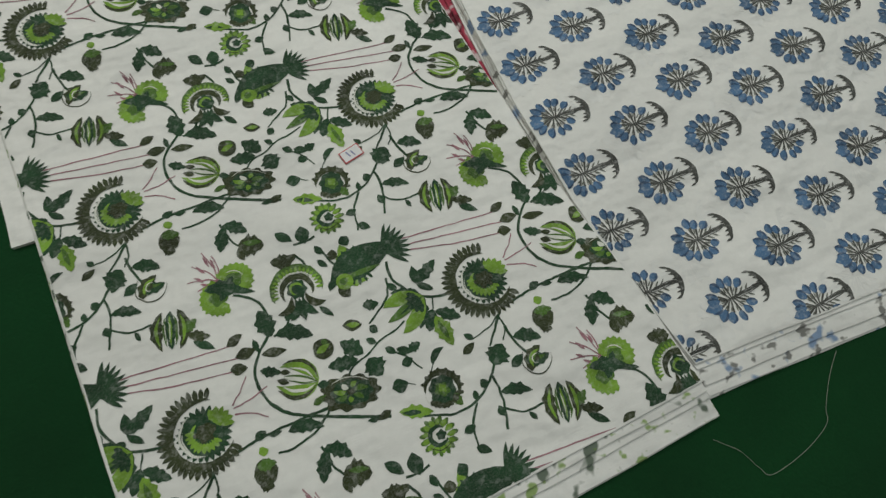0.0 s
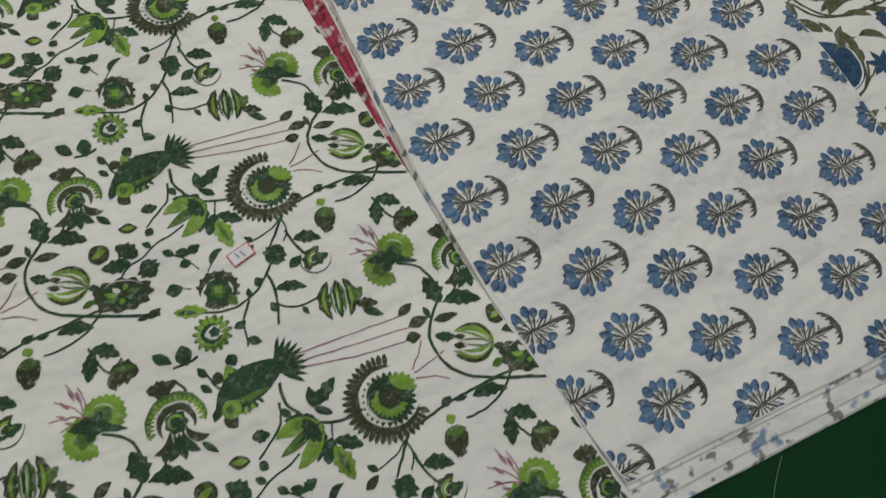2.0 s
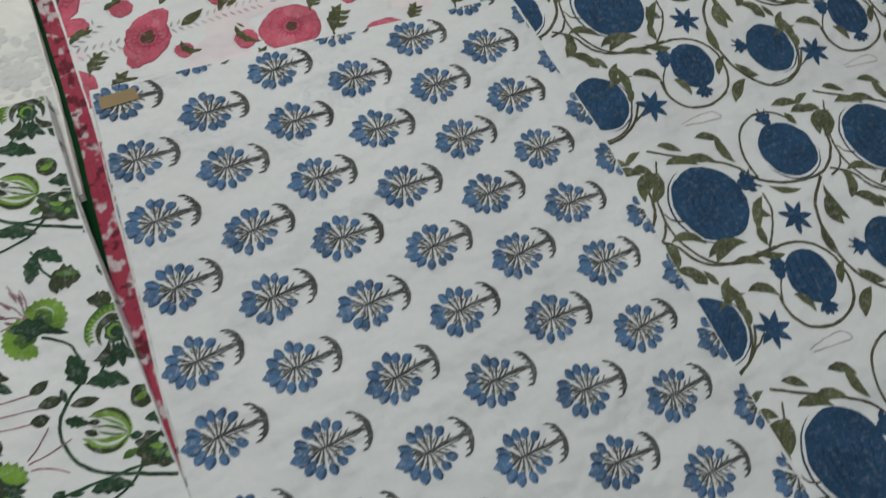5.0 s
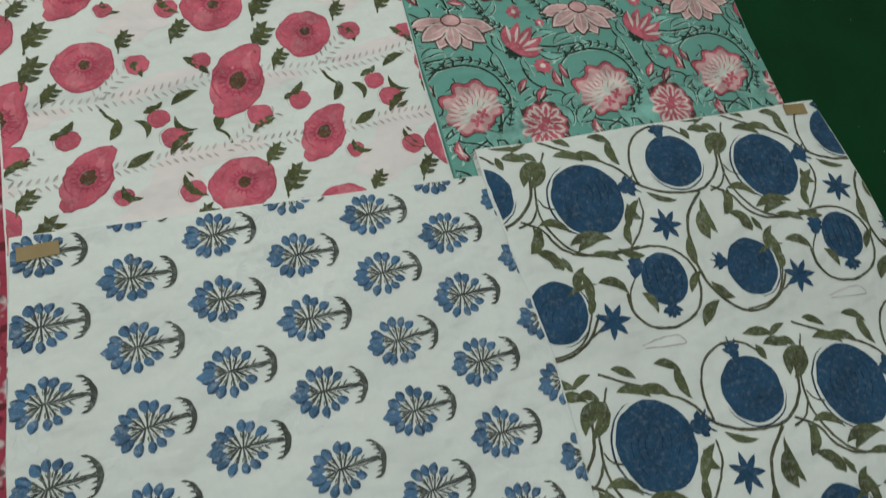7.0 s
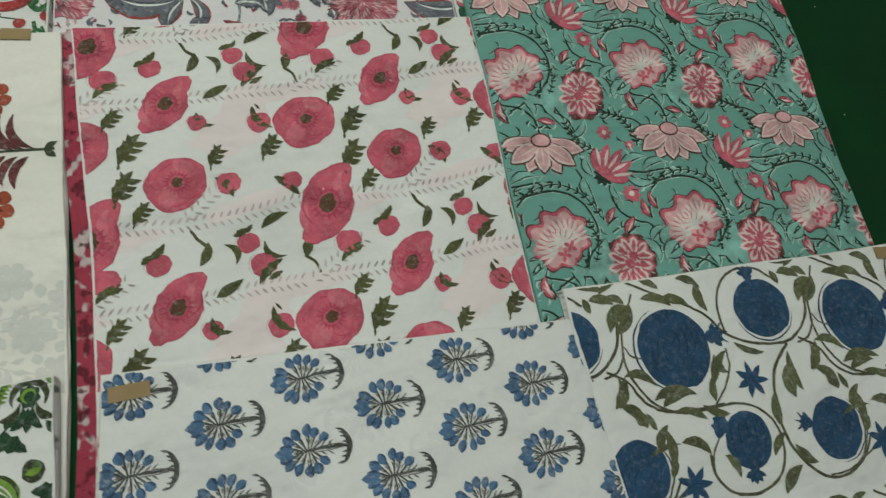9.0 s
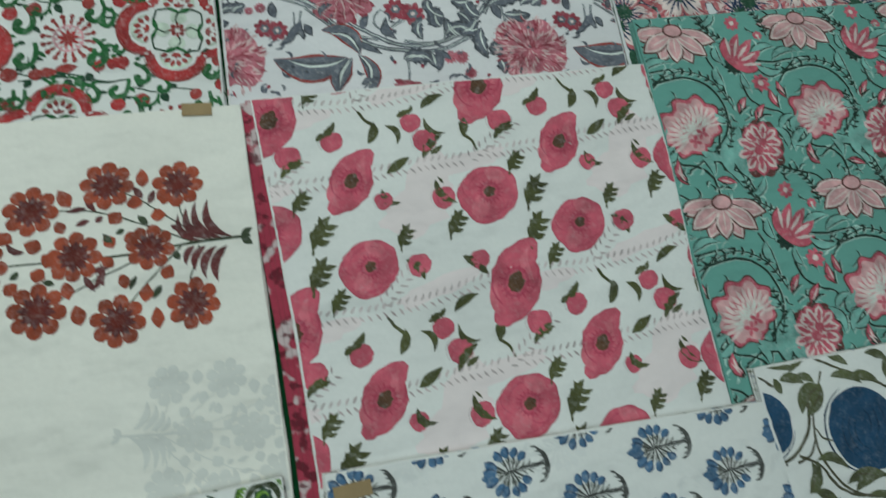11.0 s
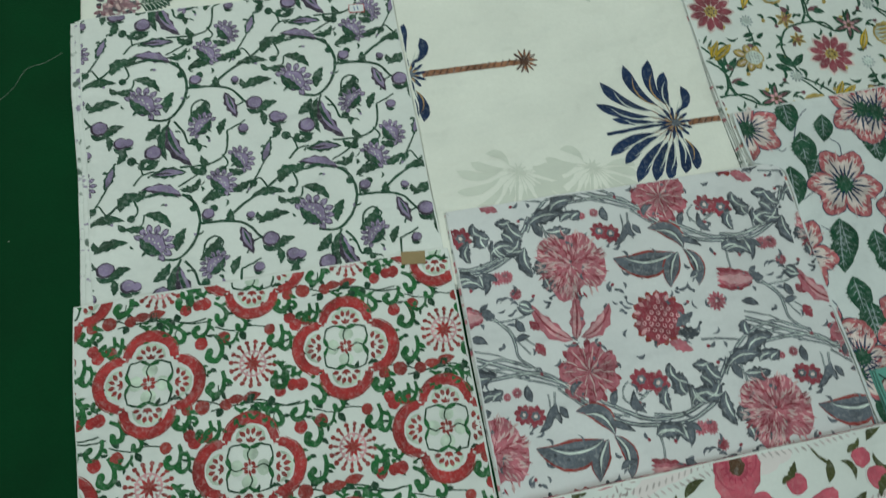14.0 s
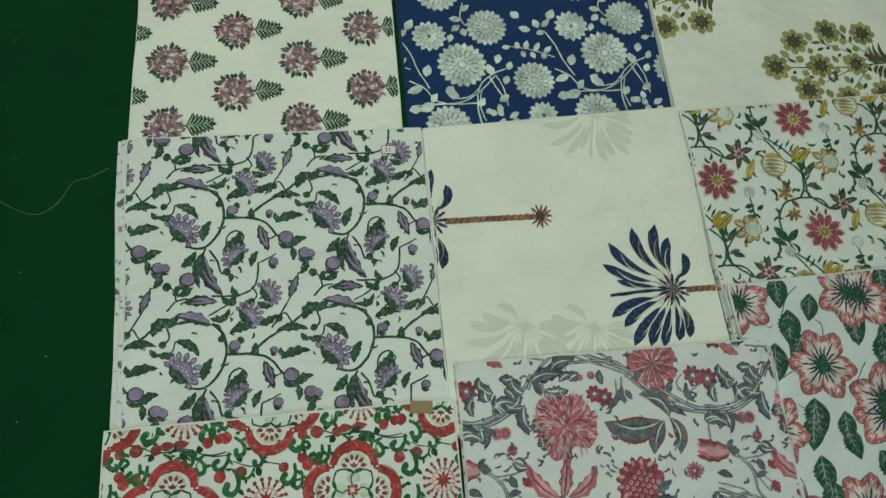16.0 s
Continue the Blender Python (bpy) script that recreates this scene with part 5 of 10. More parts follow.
vine_repeat.stem(0.0021, 0.0018, "leaf_green", (-0.0626, -0.1239), (-0.0751, -0.1436), (-0.0794, -0.1707))
vine_repeat.leaf(-0.0869, -0.1472, -0.0729, -0.1445, 0.0080, "leaf_green")
vine_repeat.stem(0.0027, 0.0021, "leaf_green", (-0.0946, 0.0596), (-0.0959, 0.0381), (-0.0838, 0.0167), (-0.0687, 0.0035), (-0.0451, -0.0023), (-0.0289, -0.0002))
vine_repeat.leaf(-0.0712, 0.0210, -0.0703, 0.0440, 0.0098, "leaf_green")
vine_repeat.leaf(-0.0707, 0.0223, -0.0420, 0.0417, 0.0111, "leaf_green", 0, 3)
vine_repeat.leaf(-0.0724, 0.0215, -0.0572, 0.0082, 0.0072, "leaf_green")
vine_repeat.leaf(-0.0819, 0.0181, -0.0771, 0.0062, 0.0091, "leaf_green")
vine_repeat.stem(0.0023, 0.0023, "leaf_green", (0.0037, -0.0396), (0.0250, -0.0361), (0.0505, -0.0319), (0.0837, -0.0305), (0.1244, -0.0304), (0.1567, -0.0402))
vine_repeat.leaf(0.0439, -0.0322, 0.0565, -0.0270, 0.0079, "leaf_green")
vine_repeat.leaf(0.0577, -0.0319, 0.0710, -0.0343, 0.0053, "leaf_green")
vine_repeat.stem(0.0020, 0.0018, "leaf_green", (0.1244, -0.0304), (0.1049, -0.0463), (0.0793, -0.0536), (0.0614, -0.0535))
vine_repeat.leaf(0.0770, -0.0367, 0.1129, -0.0451, 0.0107, "leaf_green", 0.1, 3)

pom_repeat = Print()
pom_repeat.begin("printed_pomegranate")
pom_repeat.add(POM, -0.0022, -0.0011, 0.0525, 7)
pom_repeat.begin("printed_pomegranate")
pom_repeat.add(POM, 0.1469, 0.0322, 0.0425, 96)
pom_repeat.begin("printed_pomegranate")
pom_repeat.add(POMS, 0.0648, -0.1285, 0.0353, -95)
pom_repeat.begin("printed_pomegranate")
pom_repeat.add(POM, 0.1983, -0.1367, 0.0396, 162)
pom_repeat.begin("printed_star_flower")
pom_repeat.add(STAR, 0.0955, -0.0568, 0.0220, -86)
pom_repeat.begin("printed_star_flower")
pom_repeat.add(STAR, -0.0257, -0.1682, 0.0221, -28)
pom_repeat.begin("printed_bud")
pom_repeat.leaf(0.0217, -0.1196, 0.0369, -0.0870, 0.0208, "pom_blue", 0, 2)
pom_repeat.stem(0.0022, 0.0022, "olive_line", (0.0245, -0.1164), (0.0084, -0.1386), (0.0057, -0.1590))
pom_repeat.begin("printed_vine")
pom_repeat.stem(0.0033, 0.0041, "olive_line", (-0.0457, 0.0932), (-0.0172, 0.0769), (0.0264, 0.0543), (0.0578, 0.0334), (0.0781, 0.0058), (0.1150, -0.0119), (0.1619, -0.0171), (0.1895, -0.0060), (0.2105, 0.0166), (0.2196, 0.0460))
pom_repeat.stem(0.0033, 0.0033, "olive_line", (0.0781, 0.0058), (0.0788, 0.0431), (0.0950, 0.0752), (0.1235, 0.0911), (0.1552, 0.0898), (0.1767, 0.0737))
pom_repeat.stem(0.0031, 0.0039, "olive_line", (-0.0681, 0.0307), (-0.0753, -0.0073), (-0.0688, -0.0385), (-0.0473, -0.0701), (-0.0125, -0.0847), (0.0282, -0.0841), (0.0614, -0.0836), (0.0908, -0.0944), (0.1100, -0.1201), (0.1090, -0.1565), (0.0902, -0.1815), (0.0557, -0.1923), (0.0231, -0.1841), (0.0074, -0.1627), (0.0069, -0.1383))
pom_repeat.stem(0.0023, 0.0023, "olive_line", (-0.0709, 0.0075), (-0.0648, -0.0042), (-0.0525, -0.0107))
pom_repeat.stem(0.0031, 0.0024, "olive_line", (-0.0686, 0.0292), (-0.0535, 0.0528), (-0.0409, 0.0758))
pom_repeat.stem(0.0043, 0.0034, "olive_line", (0.1655, -0.0192), (0.1327, -0.0508), (0.1193, -0.0915), (0.1190, -0.1291), (0.1310, -0.1605), (0.1609, -0.1889), (0.1933, -0.1934), (0.2275, -0.1777), (0.2480, -0.1513))
pom_repeat.stem(0.0035, 0.0035, "olive_line", (0.1860, -0.0139), (0.2111, -0.0301), (0.2265, -0.0571), (0.2514, -0.0732), (0.2961, -0.0784), (0.3351, -0.0778))
pom_repeat.stem(0.0029, 0.0029, "olive_line", (0.0709, -0.0135), (0.0689, -0.0370), (0.0530, -0.0617), (0.0333, -0.0812))
pom_repeat.stem(0.0024, 0.0024, "olive_line", (0.2275, -0.1777), (0.2392, -0.1724), (0.2528, -0.1635))
pom_repeat.stem(0.0030, 0.0030, "olive_line", (-0.1086, -0.0285), (-0.0870, -0.0207), (-0.0731, 0.0001))
pom_repeat.stem(0.0026, 0.0026, "olive_line", (-0.1239, -0.1970), (-0.0949, -0.1963), (-0.0692, -0.1852), (-0.0525, -0.1618), (-0.0432, -0.1294), (-0.0491, -0.1002))
pom_repeat.leaf(-0.1230, 0.0931, -0.0776, 0.0822, 0.0128, "olive", 0.1, 0)
pom_repeat.leaf(-0.1113, 0.0768, -0.1050, 0.0558, 0.0111, "olive")
pom_repeat.leaf(-0.0768, 0.0764, -0.0547, 0.0627, 0.0113, "olive", 0.1, 0)
pom_repeat.leaf(-0.0472, 0.0601, -0.0780, 0.0242, 0.0162, "olive", 0.1, 0)
pom_repeat.leaf(-0.0472, 0.0601, -0.0705, 0.0330, 0.0024, "olive_line", 0.15000000000000002, 0, level=2)
pom_repeat.leaf(-0.0284, 0.0952, -0.0002, 0.0772, 0.0109, "olive", 0.1, 0)
pom_repeat.leaf(-0.0053, 0.0611, 0.0373, 0.0487, 0.0141, "olive", 0.15, 0)
pom_repeat.leaf(0.0569, 0.0801, 0.0623, 0.0386, 0.0138, "olive", -0.1, 0)
pom_repeat.leaf(0.0861, -0.0076, 0.1271, -0.0258, 0.0091, "olive", -0.1, 0)
pom_repeat.leaf(0.1884, 0.0795, 0.2223, 0.0698, 0.0137, "olive", 0.15, 0)
pom_repeat.leaf(0.2445, 0.0634, 0.2070, 0.0345, 0.0205, "olive", -0.2, 0)
pom_repeat.leaf(0.2445, 0.0634, 0.2162, 0.0416, 0.0028, "olive_line", -0.15000000000000002, 0, level=2)
pom_repeat.leaf(0.1999, -0.0243, 0.1913, -0.0598, 0.0130, "olive", 0.2, 0)
pom_repeat.leaf(0.2621, 0.0722, 0.3038, 0.0560, 0.0123, "olive", 0.15, 0)
pom_repeat.leaf(0.3215, 0.0930, 0.3535, 0.0750, 0.0118, "olive", 0.15, 0)
pom_repeat.leaf(0.1517, -0.0891, 0.1542, -0.0461, 0.0195, "olive", 0.1, 0)
pom_repeat.leaf(0.1517, -0.0891, 0.1535, -0.0570, 0.0024, "olive_line", 0.15000000000000002, 0, level=2)
pom_repeat.leaf(0.1179, -0.1215, 0.1237, -0.0768, 0.0141, "olive", 0.1, 0)
pom_repeat.leaf(0.1179, -0.1215, 0.1222, -0.0882, 0.0023, "olive_line", 0.15000000000000002, 0, level=2)
pom_repeat.leaf(0.2066, -0.0702, 0.2210, -0.0885, 0.0169, "olive", 0.15, 0)
pom_repeat.leaf(0.2066, -0.0702, 0.2174, -0.0839, 0.0025, "olive_line", 0.2, 0, level=2)
pom_repeat.leaf(0.2489, -0.0687, 0.2917, -0.0587, 0.0129, "olive", 0.15, 0)
pom_repeat.leaf(0.3292, -0.0517, 0.3595, -0.0127, 0.0145, "olive", 0.1, 0)
pom_repeat.leaf(0.2140, -0.1225, 0.2591, -0.1144, 0.0066, "olive", 0.1, 0)
pom_repeat.leaf(0.2406, -0.1424, 0.2424, -0.0919, 0.0131, "olive", -0.1, 0)
pom_repeat.leaf(0.0488, -0.0950, 0.0140, -0.0780, 0.0107, "olive", 0.1, 0)
pom_repeat.leaf(-0.0492, -0.0639, 0.0106, -0.0647, 0.0149, "olive", 0.15, 0)
pom_repeat.leaf(-0.0492, -0.0639, -0.0046, -0.0645, 0.0022, "olive_line", 0.2, 0, level=2)
pom_repeat.leaf(-0.0817, -0.0290, -0.0414, -0.0467, 0.0120, "olive", 0.2, 0)
pom_repeat.leaf(-0.1039, -0.0658, -0.0817, -0.0290, 0.0145, "olive", -0.1, 0)
pom_repeat.leaf(-0.1039, -0.0658, -0.0873, -0.0384, 0.0022, "olive_line", -0.05, 0, level=2)
pom_repeat.leaf(-0.0577, -0.1268, -0.0395, -0.0947, 0.0128, "olive", 0.15, 0)
pom_repeat.leaf(-0.0577, -0.1268, -0.0442, -0.1028, 0.0021, "olive_line", 0.2, 0, level=2)
pom_repeat.leaf(-0.0518, -0.1552, -0.0396, -0.1369, 0.0105, "olive")
pom_repeat.leaf(-0.0278, -0.1181, 0.0084, -0.1386, 0.0131, "olive", 0.2, 0)
pom_repeat.leaf(-0.0278, -0.1181, -0.0007, -0.1334, 0.0022, "olive_line", 0.25, 0, level=2)
pom_repeat.leaf(0.0155, -0.0967, -0.0226, -0.0794, 0.0105, "olive", -0.1, 0)
pom_repeat.leaf(0.0346, -0.0777, 0.0425, -0.0446, 0.0116, "olive", 0.1, 0)
pom_repeat.leaf(0.0637, -0.0441, 0.0519, -0.0186, 0.0120, "olive", 0.2, 0)
pom_repeat.leaf(0.0971, -0.2001, 0.1305, -0.1712, 0.0161, "olive", 0.1, 0)
pom_repeat.leaf(0.0971, -0.2001, 0.1220, -0.1785, 0.0022, "olive_line", 0.15000000000000002, 0, level=2)
pom_repeat.leaf(0.1290, -0.1456, 0.1557, -0.1721, 0.0139, "olive", -0.1, 0)
pom_repeat.leaf(0.1290, -0.1456, 0.1490, -0.1655, 0.0023, "olive_line", -0.05, 0, level=2)
pom_repeat.leaf(-0.1259, -0.0904, -0.1298, -0.0362, 0.0120, "olive", 0.1, 0)
pom_repeat.leaf(-0.0679, -0.0862, -0.0978, -0.0632, 0.0146, "olive", -0.1, 0)
pom_repeat.leaf(-0.0679, -0.0862, -0.0904, -0.0690, 0.0022, "olive_line", -0.05, 0, level=2)
pom_repeat.leaf(-0.0565, -0.0989, -0.0647, -0.0760, 0.0087, "olive")
pom_repeat.leaf(0.0271, -0.1419, 0.0401, -0.1708, 0.0110, "olive", 0.15, 0)
pom_repeat.leaf(0.0958, -0.1542, 0.1190, -0.1291, 0.0113, "olive", 0.1, 0)
pom_repeat.leaf(0.1840, -0.2305, 0.2117, -0.2182, 0.0090, "olive", 0.1, 0)
pom_repeat.stem(0.0014, 0.0014, "ghost_dash", (0.0032, -0.2057), (0.0322, -0.2014), (0.0556, -0.2025), (0.0629, -0.2140), (0.0432, -0.2135), (0.0056, -0.2095))

poppy_repeat = Print()
poppy_repeat.begin("printed_poppy")
poppy_repeat.add(POPPY, 0.0011, -0.0048, 0.0359, 25)
poppy_repeat.begin("printed_poppy")
poppy_repeat.add(POPPY, 0.1675, 0.0723, 0.0390, 20)
poppy_repeat.begin("printed_poppy")
poppy_repeat.add(POPPYN, 0.1833, -0.0466, 0.0470, 56)
poppy_repeat.begin("printed_poppy")
poppy_repeat.add(POPPYN, -0.0021, -0.1613, 0.0379, 50)
poppy_repeat.begin("printed_bud")
poppy_repeat.add(BUD, 0.1077, 0.0746, 0.0147, 11)
poppy_repeat.leaf(0.1005, 0.0992, 0.1243, 0.0661, 0.0099, "poppy_leaf", -0.2, 2)
poppy_repeat.leaf(0.1102, 0.0930, 0.1036, 0.1028, 0.0033, "poppy_leaf", 0, 2)
poppy_repeat.begin("printed_bud")
poppy_repeat.add(BUD, 0.0319, 0.0772, 0.0114, 14)
poppy_repeat.leaf(0.0316, 0.0926, 0.0530, 0.0730, 0.0096, "poppy_leaf", -0.3, 2)
poppy_repeat.begin("printed_bud")
poppy_repeat.add(BUD, 0.1405, -0.0135, 0.0124, 11)
poppy_repeat.leaf(0.1194, -0.0064, 0.1361, -0.0251, 0.0093, "poppy_leaf", 0.1, 2)
poppy_repeat.leaf(0.1379, -0.0201, 0.1480, -0.0330, 0.0093, "poppy_leaf", 0, 2)
poppy_repeat.begin("printed_bud")
poppy_repeat.add(BUD, 0.0635, -0.0081, 0.0144, 8)
poppy_repeat.leaf(0.0478, 0.0001, 0.0680, -0.0269, 0.0106, "poppy_leaf", 0.15, 2)
poppy_repeat.begin("printed_bud")
poppy_repeat.add(BUD, 0.0815, -0.0899, 0.0133, 7)
poppy_repeat.leaf(0.0644, -0.0800, 0.0831, -0.0709, 0.0086, "poppy_leaf", 0, 2)
poppy_repeat.leaf(0.0802, -0.0770, 0.0874, -0.0650, 0.0058, "poppy_leaf", 0, 2)
poppy_repeat.begin("printed_bud")
poppy_repeat.add(BUD, 0.0975, -0.1182, 0.0158, 4)
poppy_repeat.leaf(0.0908, -0.1434, 0.1202, -0.1132, 0.0111, "poppy_leaf", 0.1, 2)
poppy_repeat.leaf(0.1014, -0.1386, 0.1191, -0.1286, 0.0070, "poppy_leaf", 0, 2)
poppy_repeat.begin("printed_bud")
poppy_repeat.add(BUD, -0.0228, -0.1068, 0.0141, 5)
poppy_repeat.leaf(-0.0421, -0.1030, -0.0289, -0.0941, 0.0081, "poppy_leaf", 0, 2)
poppy_repeat.leaf(-0.0349, -0.0994, -0.0154, -0.0789, 0.0095, "poppy_leaf", -0.1, 2)
poppy_repeat.begin("printed_bud")
poppy_repeat.add(BUD, -0.0784, -0.1219, 0.0158, 3)
poppy_repeat.leaf(-0.0903, -0.1487, -0.0609, -0.1256, 0.0096, "poppy_leaf", 0.1, 2)
poppy_repeat.leaf(-0.0781, -0.1377, -0.0596, -0.1301, 0.0065, "poppy_leaf", 0, 2)
poppy_repeat.begin("printed_leaf")
poppy_repeat.add(OAK, -0.0688, 0.0878, 0.0179, 53)
poppy_repeat.begin("printed_leaf")
poppy_repeat.add(OAK, -0.0502, 0.0466, 0.0245, 57)
poppy_repeat.begin("printed_leaf")
poppy_repeat.add(OAK, -0.0572, -0.0043, 0.0241, 61)
poppy_repeat.begin("printed_leaf")
poppy_repeat.add(OAK, -0.0401, -0.0396, 0.0173, 55)
poppy_repeat.begin("printed_leaf")
poppy_repeat.add(OAK, 0.0528, 0.0288, 0.0174, 60)
poppy_repeat.begin("printed_leaf")
poppy_repeat.add(OAK, 0.1196, 0.0383, 0.0197, 56)
poppy_repeat.begin("printed_leaf")
poppy_repeat.leaf(0.0391, 0.1151, 0.0708, 0.1350, 0.0130, "poppy_leaf")
poppy_repeat.begin("printed_leaf")
poppy_repeat.leaf(0.0990, -0.0710, 0.1326, -0.0533, 0.0117, "poppy_leaf", 0.12, 0)
poppy_repeat.begin("printed_leaf")
poppy_repeat.leaf(0.0346, -0.0846, 0.0238, -0.1139, 0.0127, "poppy_leaf", 0.1, 0)
poppy_repeat.stem(0.0036, 0.0043, "poppy_leaf", (0.0161, -0.0668), (0.0221, -0.0785), (0.0332, -0.0891))
poppy_repeat.begin("printed_leaf")
poppy_repeat.leaf(0.0511, -0.0895, 0.0628, -0.1171, 0.0092, "poppy_leaf", 0.3, 0)
poppy_repeat.begin("printed_leaf")
poppy_repeat.leaf(0.1008, -0.0857, 0.1258, -0.1091, 0.0087, "poppy_leaf", -0.3, 0)
poppy_repeat.begin("printed_leaf")
poppy_repeat.leaf(0.1556, -0.0902, 0.1493, -0.1166, 0.0134, "poppy_leaf")
poppy_repeat.stem(0.0044, 0.0029, "poppy_leaf", (0.1482, -0.1133), (0.1594, -0.1241), (0.1648, -0.1388))

lotus_repeat = Print(1.25)
lotus_repeat.begin("printed_lotus")
lotus_repeat.add(LOTUS, -0.0098, 0.0014, 0.0539, -97)
lotus_repeat.begin("printed_shell_flower")
lotus_repeat.add(SHELL, -0.0102, -0.1440, 0.0363, -78)
lotus_repeat.begin("printed_shell_flower")
lotus_repeat.add(SHELL, -0.0376, 0.1106, 0.0369, -62)
lotus_repeat.begin("printed_round_flower")
lotus_repeat.add(ROUND, -0.1295, -0.1921, 0.0316, 13)
lotus_repeat.begin("printed_round_flower")
lotus_repeat.add(ROUND, 0.0659, 0.0712, 0.0372, 8)
lotus_repeat.begin("printed_lotus_bud")
lotus_repeat.add(RLOTUS, -0.1207, -0.0493, 0.0318, 44)
lotus_repeat.begin("printed_small_flower")
lotus_repeat.add(DAISYR, -0.1188, 0.0019, 0.0126, -28)
lotus_repeat.add(DAISYR, -0.0823, -0.0213, 0.0081, -27)
lotus_repeat.begin("printed_small_flower")
lotus_repeat.add(DAISYR, -0.1017, -0.1006, 0.0149, -40)
lotus_repeat.add(DAISYR, -0.0891, -0.1293, 0.0072, -37)
lotus_repeat.begin("printed_lotus_bud")
lotus_repeat.add(BUDR, -0.0711, -0.1122, 0.0163, 104)
lotus_repeat.begin("printed_lotus_bud")
lotus_repeat.add(BUDR, -0.1436, -0.1321, 0.0180, 55)
lotus_repeat.begin("printed_lotus_bud")
lotus_repeat.add(BUDR, -0.0612, 0.0454, 0.0165, 124)
lotus_repeat.begin("printed_lotus_bud")
lotus_repeat.add(BUDR, 0.0057, 0.0304, 0.0169, -15)
lotus_repeat.begin("printed_lotus_bud")
lotus_repeat.add(BUDR, -0.0533, -0.2153, 0.0180, 93)
lotus_repeat.begin("printed_lotus_bud")
lotus_repeat.add(BUDR, 0.1505, 0.0551, 0.0151, 127)
lotus_repeat.begin("printed_lotus_bud")
lotus_repeat.add(BUDR, -0.1258, 0.1193, 0.0192, 53)
lotus_repeat.begin("printed_lotus_bud")
lotus_repeat.add(BUDR, -0.0940, 0.1417, 0.0179, 103)
lotus_repeat.begin("printed_vine")
lotus_repeat.stem(0.0031, 0.0024, "teal_line", (-0.0091, 0.0034), (-0.0133, 0.0381), (-0.0317, 0.0567), (-0.0582, 0.0648), (-0.0660, 0.0873))
lotus_repeat.stem(0.0028, 0.0022, "teal_line", (-0.1289, -0.0779), (-0.1341, -0.1022), (-0.1269, -0.1255), (-0.1051, -0.1407), (-0.0870, -0.1482), (-0.0738, -0.1762), (-0.0657, -0.1996))
lotus_repeat.stem(0.0032, 0.0023, "teal_line", (-0.0716, -0.0851), (-0.0130, -0.0766), (0.0270, -0.0981), (0.0396, -0.1415), (0.0212, -0.1804), (-0.0110, -0.2024), (-0.0388, -0.2171))
lotus_repeat.stem(0.0023, 0.0018, "teal_line", (-0.0657, -0.1996), (-0.0396, -0.1809), (-0.0208, -0.1738))
lotus_repeat.stem(0.0028, 0.0023, "teal_line", (-0.1088, -0.0583), (-0.0745, -0.0652), (-0.0365, -0.0625), (-0.0084, -0.0629))
lotus_repeat.stem(0.0025, 0.0019, "teal_line", (-0.0375, -0.0654), (-0.0609, -0.0861), (-0.0766, -0.1011))
lotus_repeat.stem(0.0026, 0.0020, "teal_line", (0.0323, -0.0458), (0.0441, -0.0776), (0.0474, -0.1080))
lotus_repeat.stem(0.0028, 0.0022, "teal_line", (0.0071, 0.0857), (0.0169, 0.1313), (-0.0072, 0.1510))
lotus_repeat.stem(0.0026, 0.0022, "teal_line", (0.0921, 0.0471), (0.1162, 0.0344), (0.1485, 0.0234), (0.1665, -0.0024))
lotus_repeat.stem(0.0023, 0.0019, "teal_line", (-0.1744, 0.0316), (-0.1645, 0.0002), (-0.1661, -0.0396), (-0.1553, -0.0649))
lotus_repeat.stem(0.0021, 0.0018, "teal_line", (-0.1052, -0.1499), (-0.1307, -0.1472), (-0.1500, -0.1542))
lotus_repeat.stem(0.0022, 0.0018, "teal_line", (-0.0838, -0.1522), (-0.0622, -0.1545), (-0.0490, -0.1419))
lotus_repeat.leaf(-0.1091, -0.0592, -0.0621, -0.0402, 0.0118, "teal_line", 0.2, 0, level=0)
lotus_repeat.leaf(-0.1091, -0.0592, -0.0621, -0.0402, 0.0080, "teal", 0.2, 0, level=1)
lotus_repeat.leaf(-0.1023, -0.0667, -0.0608, -0.0802, 0.0129, "teal_line", -0.2, 0, level=0)
lotus_repeat.leaf(-0.1023, -0.0667, -0.0608, -0.0802, 0.0088, "teal", -0.2, 0, level=1)
lotus_repeat.leaf(-0.0736, -0.0623, -0.0281, -0.0511, 0.0107, "teal_line", 0.2, 0, level=0)
lotus_repeat.leaf(-0.0736, -0.0623, -0.0281, -0.0511, 0.0073, "teal", 0.2, 0, level=1)
lotus_repeat.leaf(0.0111, 0.0464, 0.0291, 0.0180, 0.0105, "teal_line", 0.2, 0, level=0)
lotus_repeat.leaf(0.0111, 0.0464, 0.0291, 0.0180, 0.0072, "teal", 0.2, 0, level=1)
lotus_repeat.leaf(-0.1710, 0.0272, -0.1730, 0.0951, 0.0242, "teal_line", 0.1, 3, level=0)
lotus_repeat.leaf(-0.1710, 0.0272, -0.1730, 0.0951, 0.0164, "teal", 0.1, 0, level=1)
lotus_repeat.leaf(-0.1711, -0.2131, -0.1616, -0.1619, 0.0229, "teal_line", 0.1, 3, level=0)
lotus_repeat.leaf(-0.1711, -0.2131, -0.1616, -0.1619, 0.0156, "teal", 0.1, 0, level=1)
lotus_repeat.leaf(0.0170, 0.0406, 0.0264, 0.0984, 0.0263, "teal_line", 0.1, 3, level=0)
lotus_repeat.leaf(0.0170, 0.0406, 0.0264, 0.0984, 0.0179, "teal", 0.1, 0, level=1)
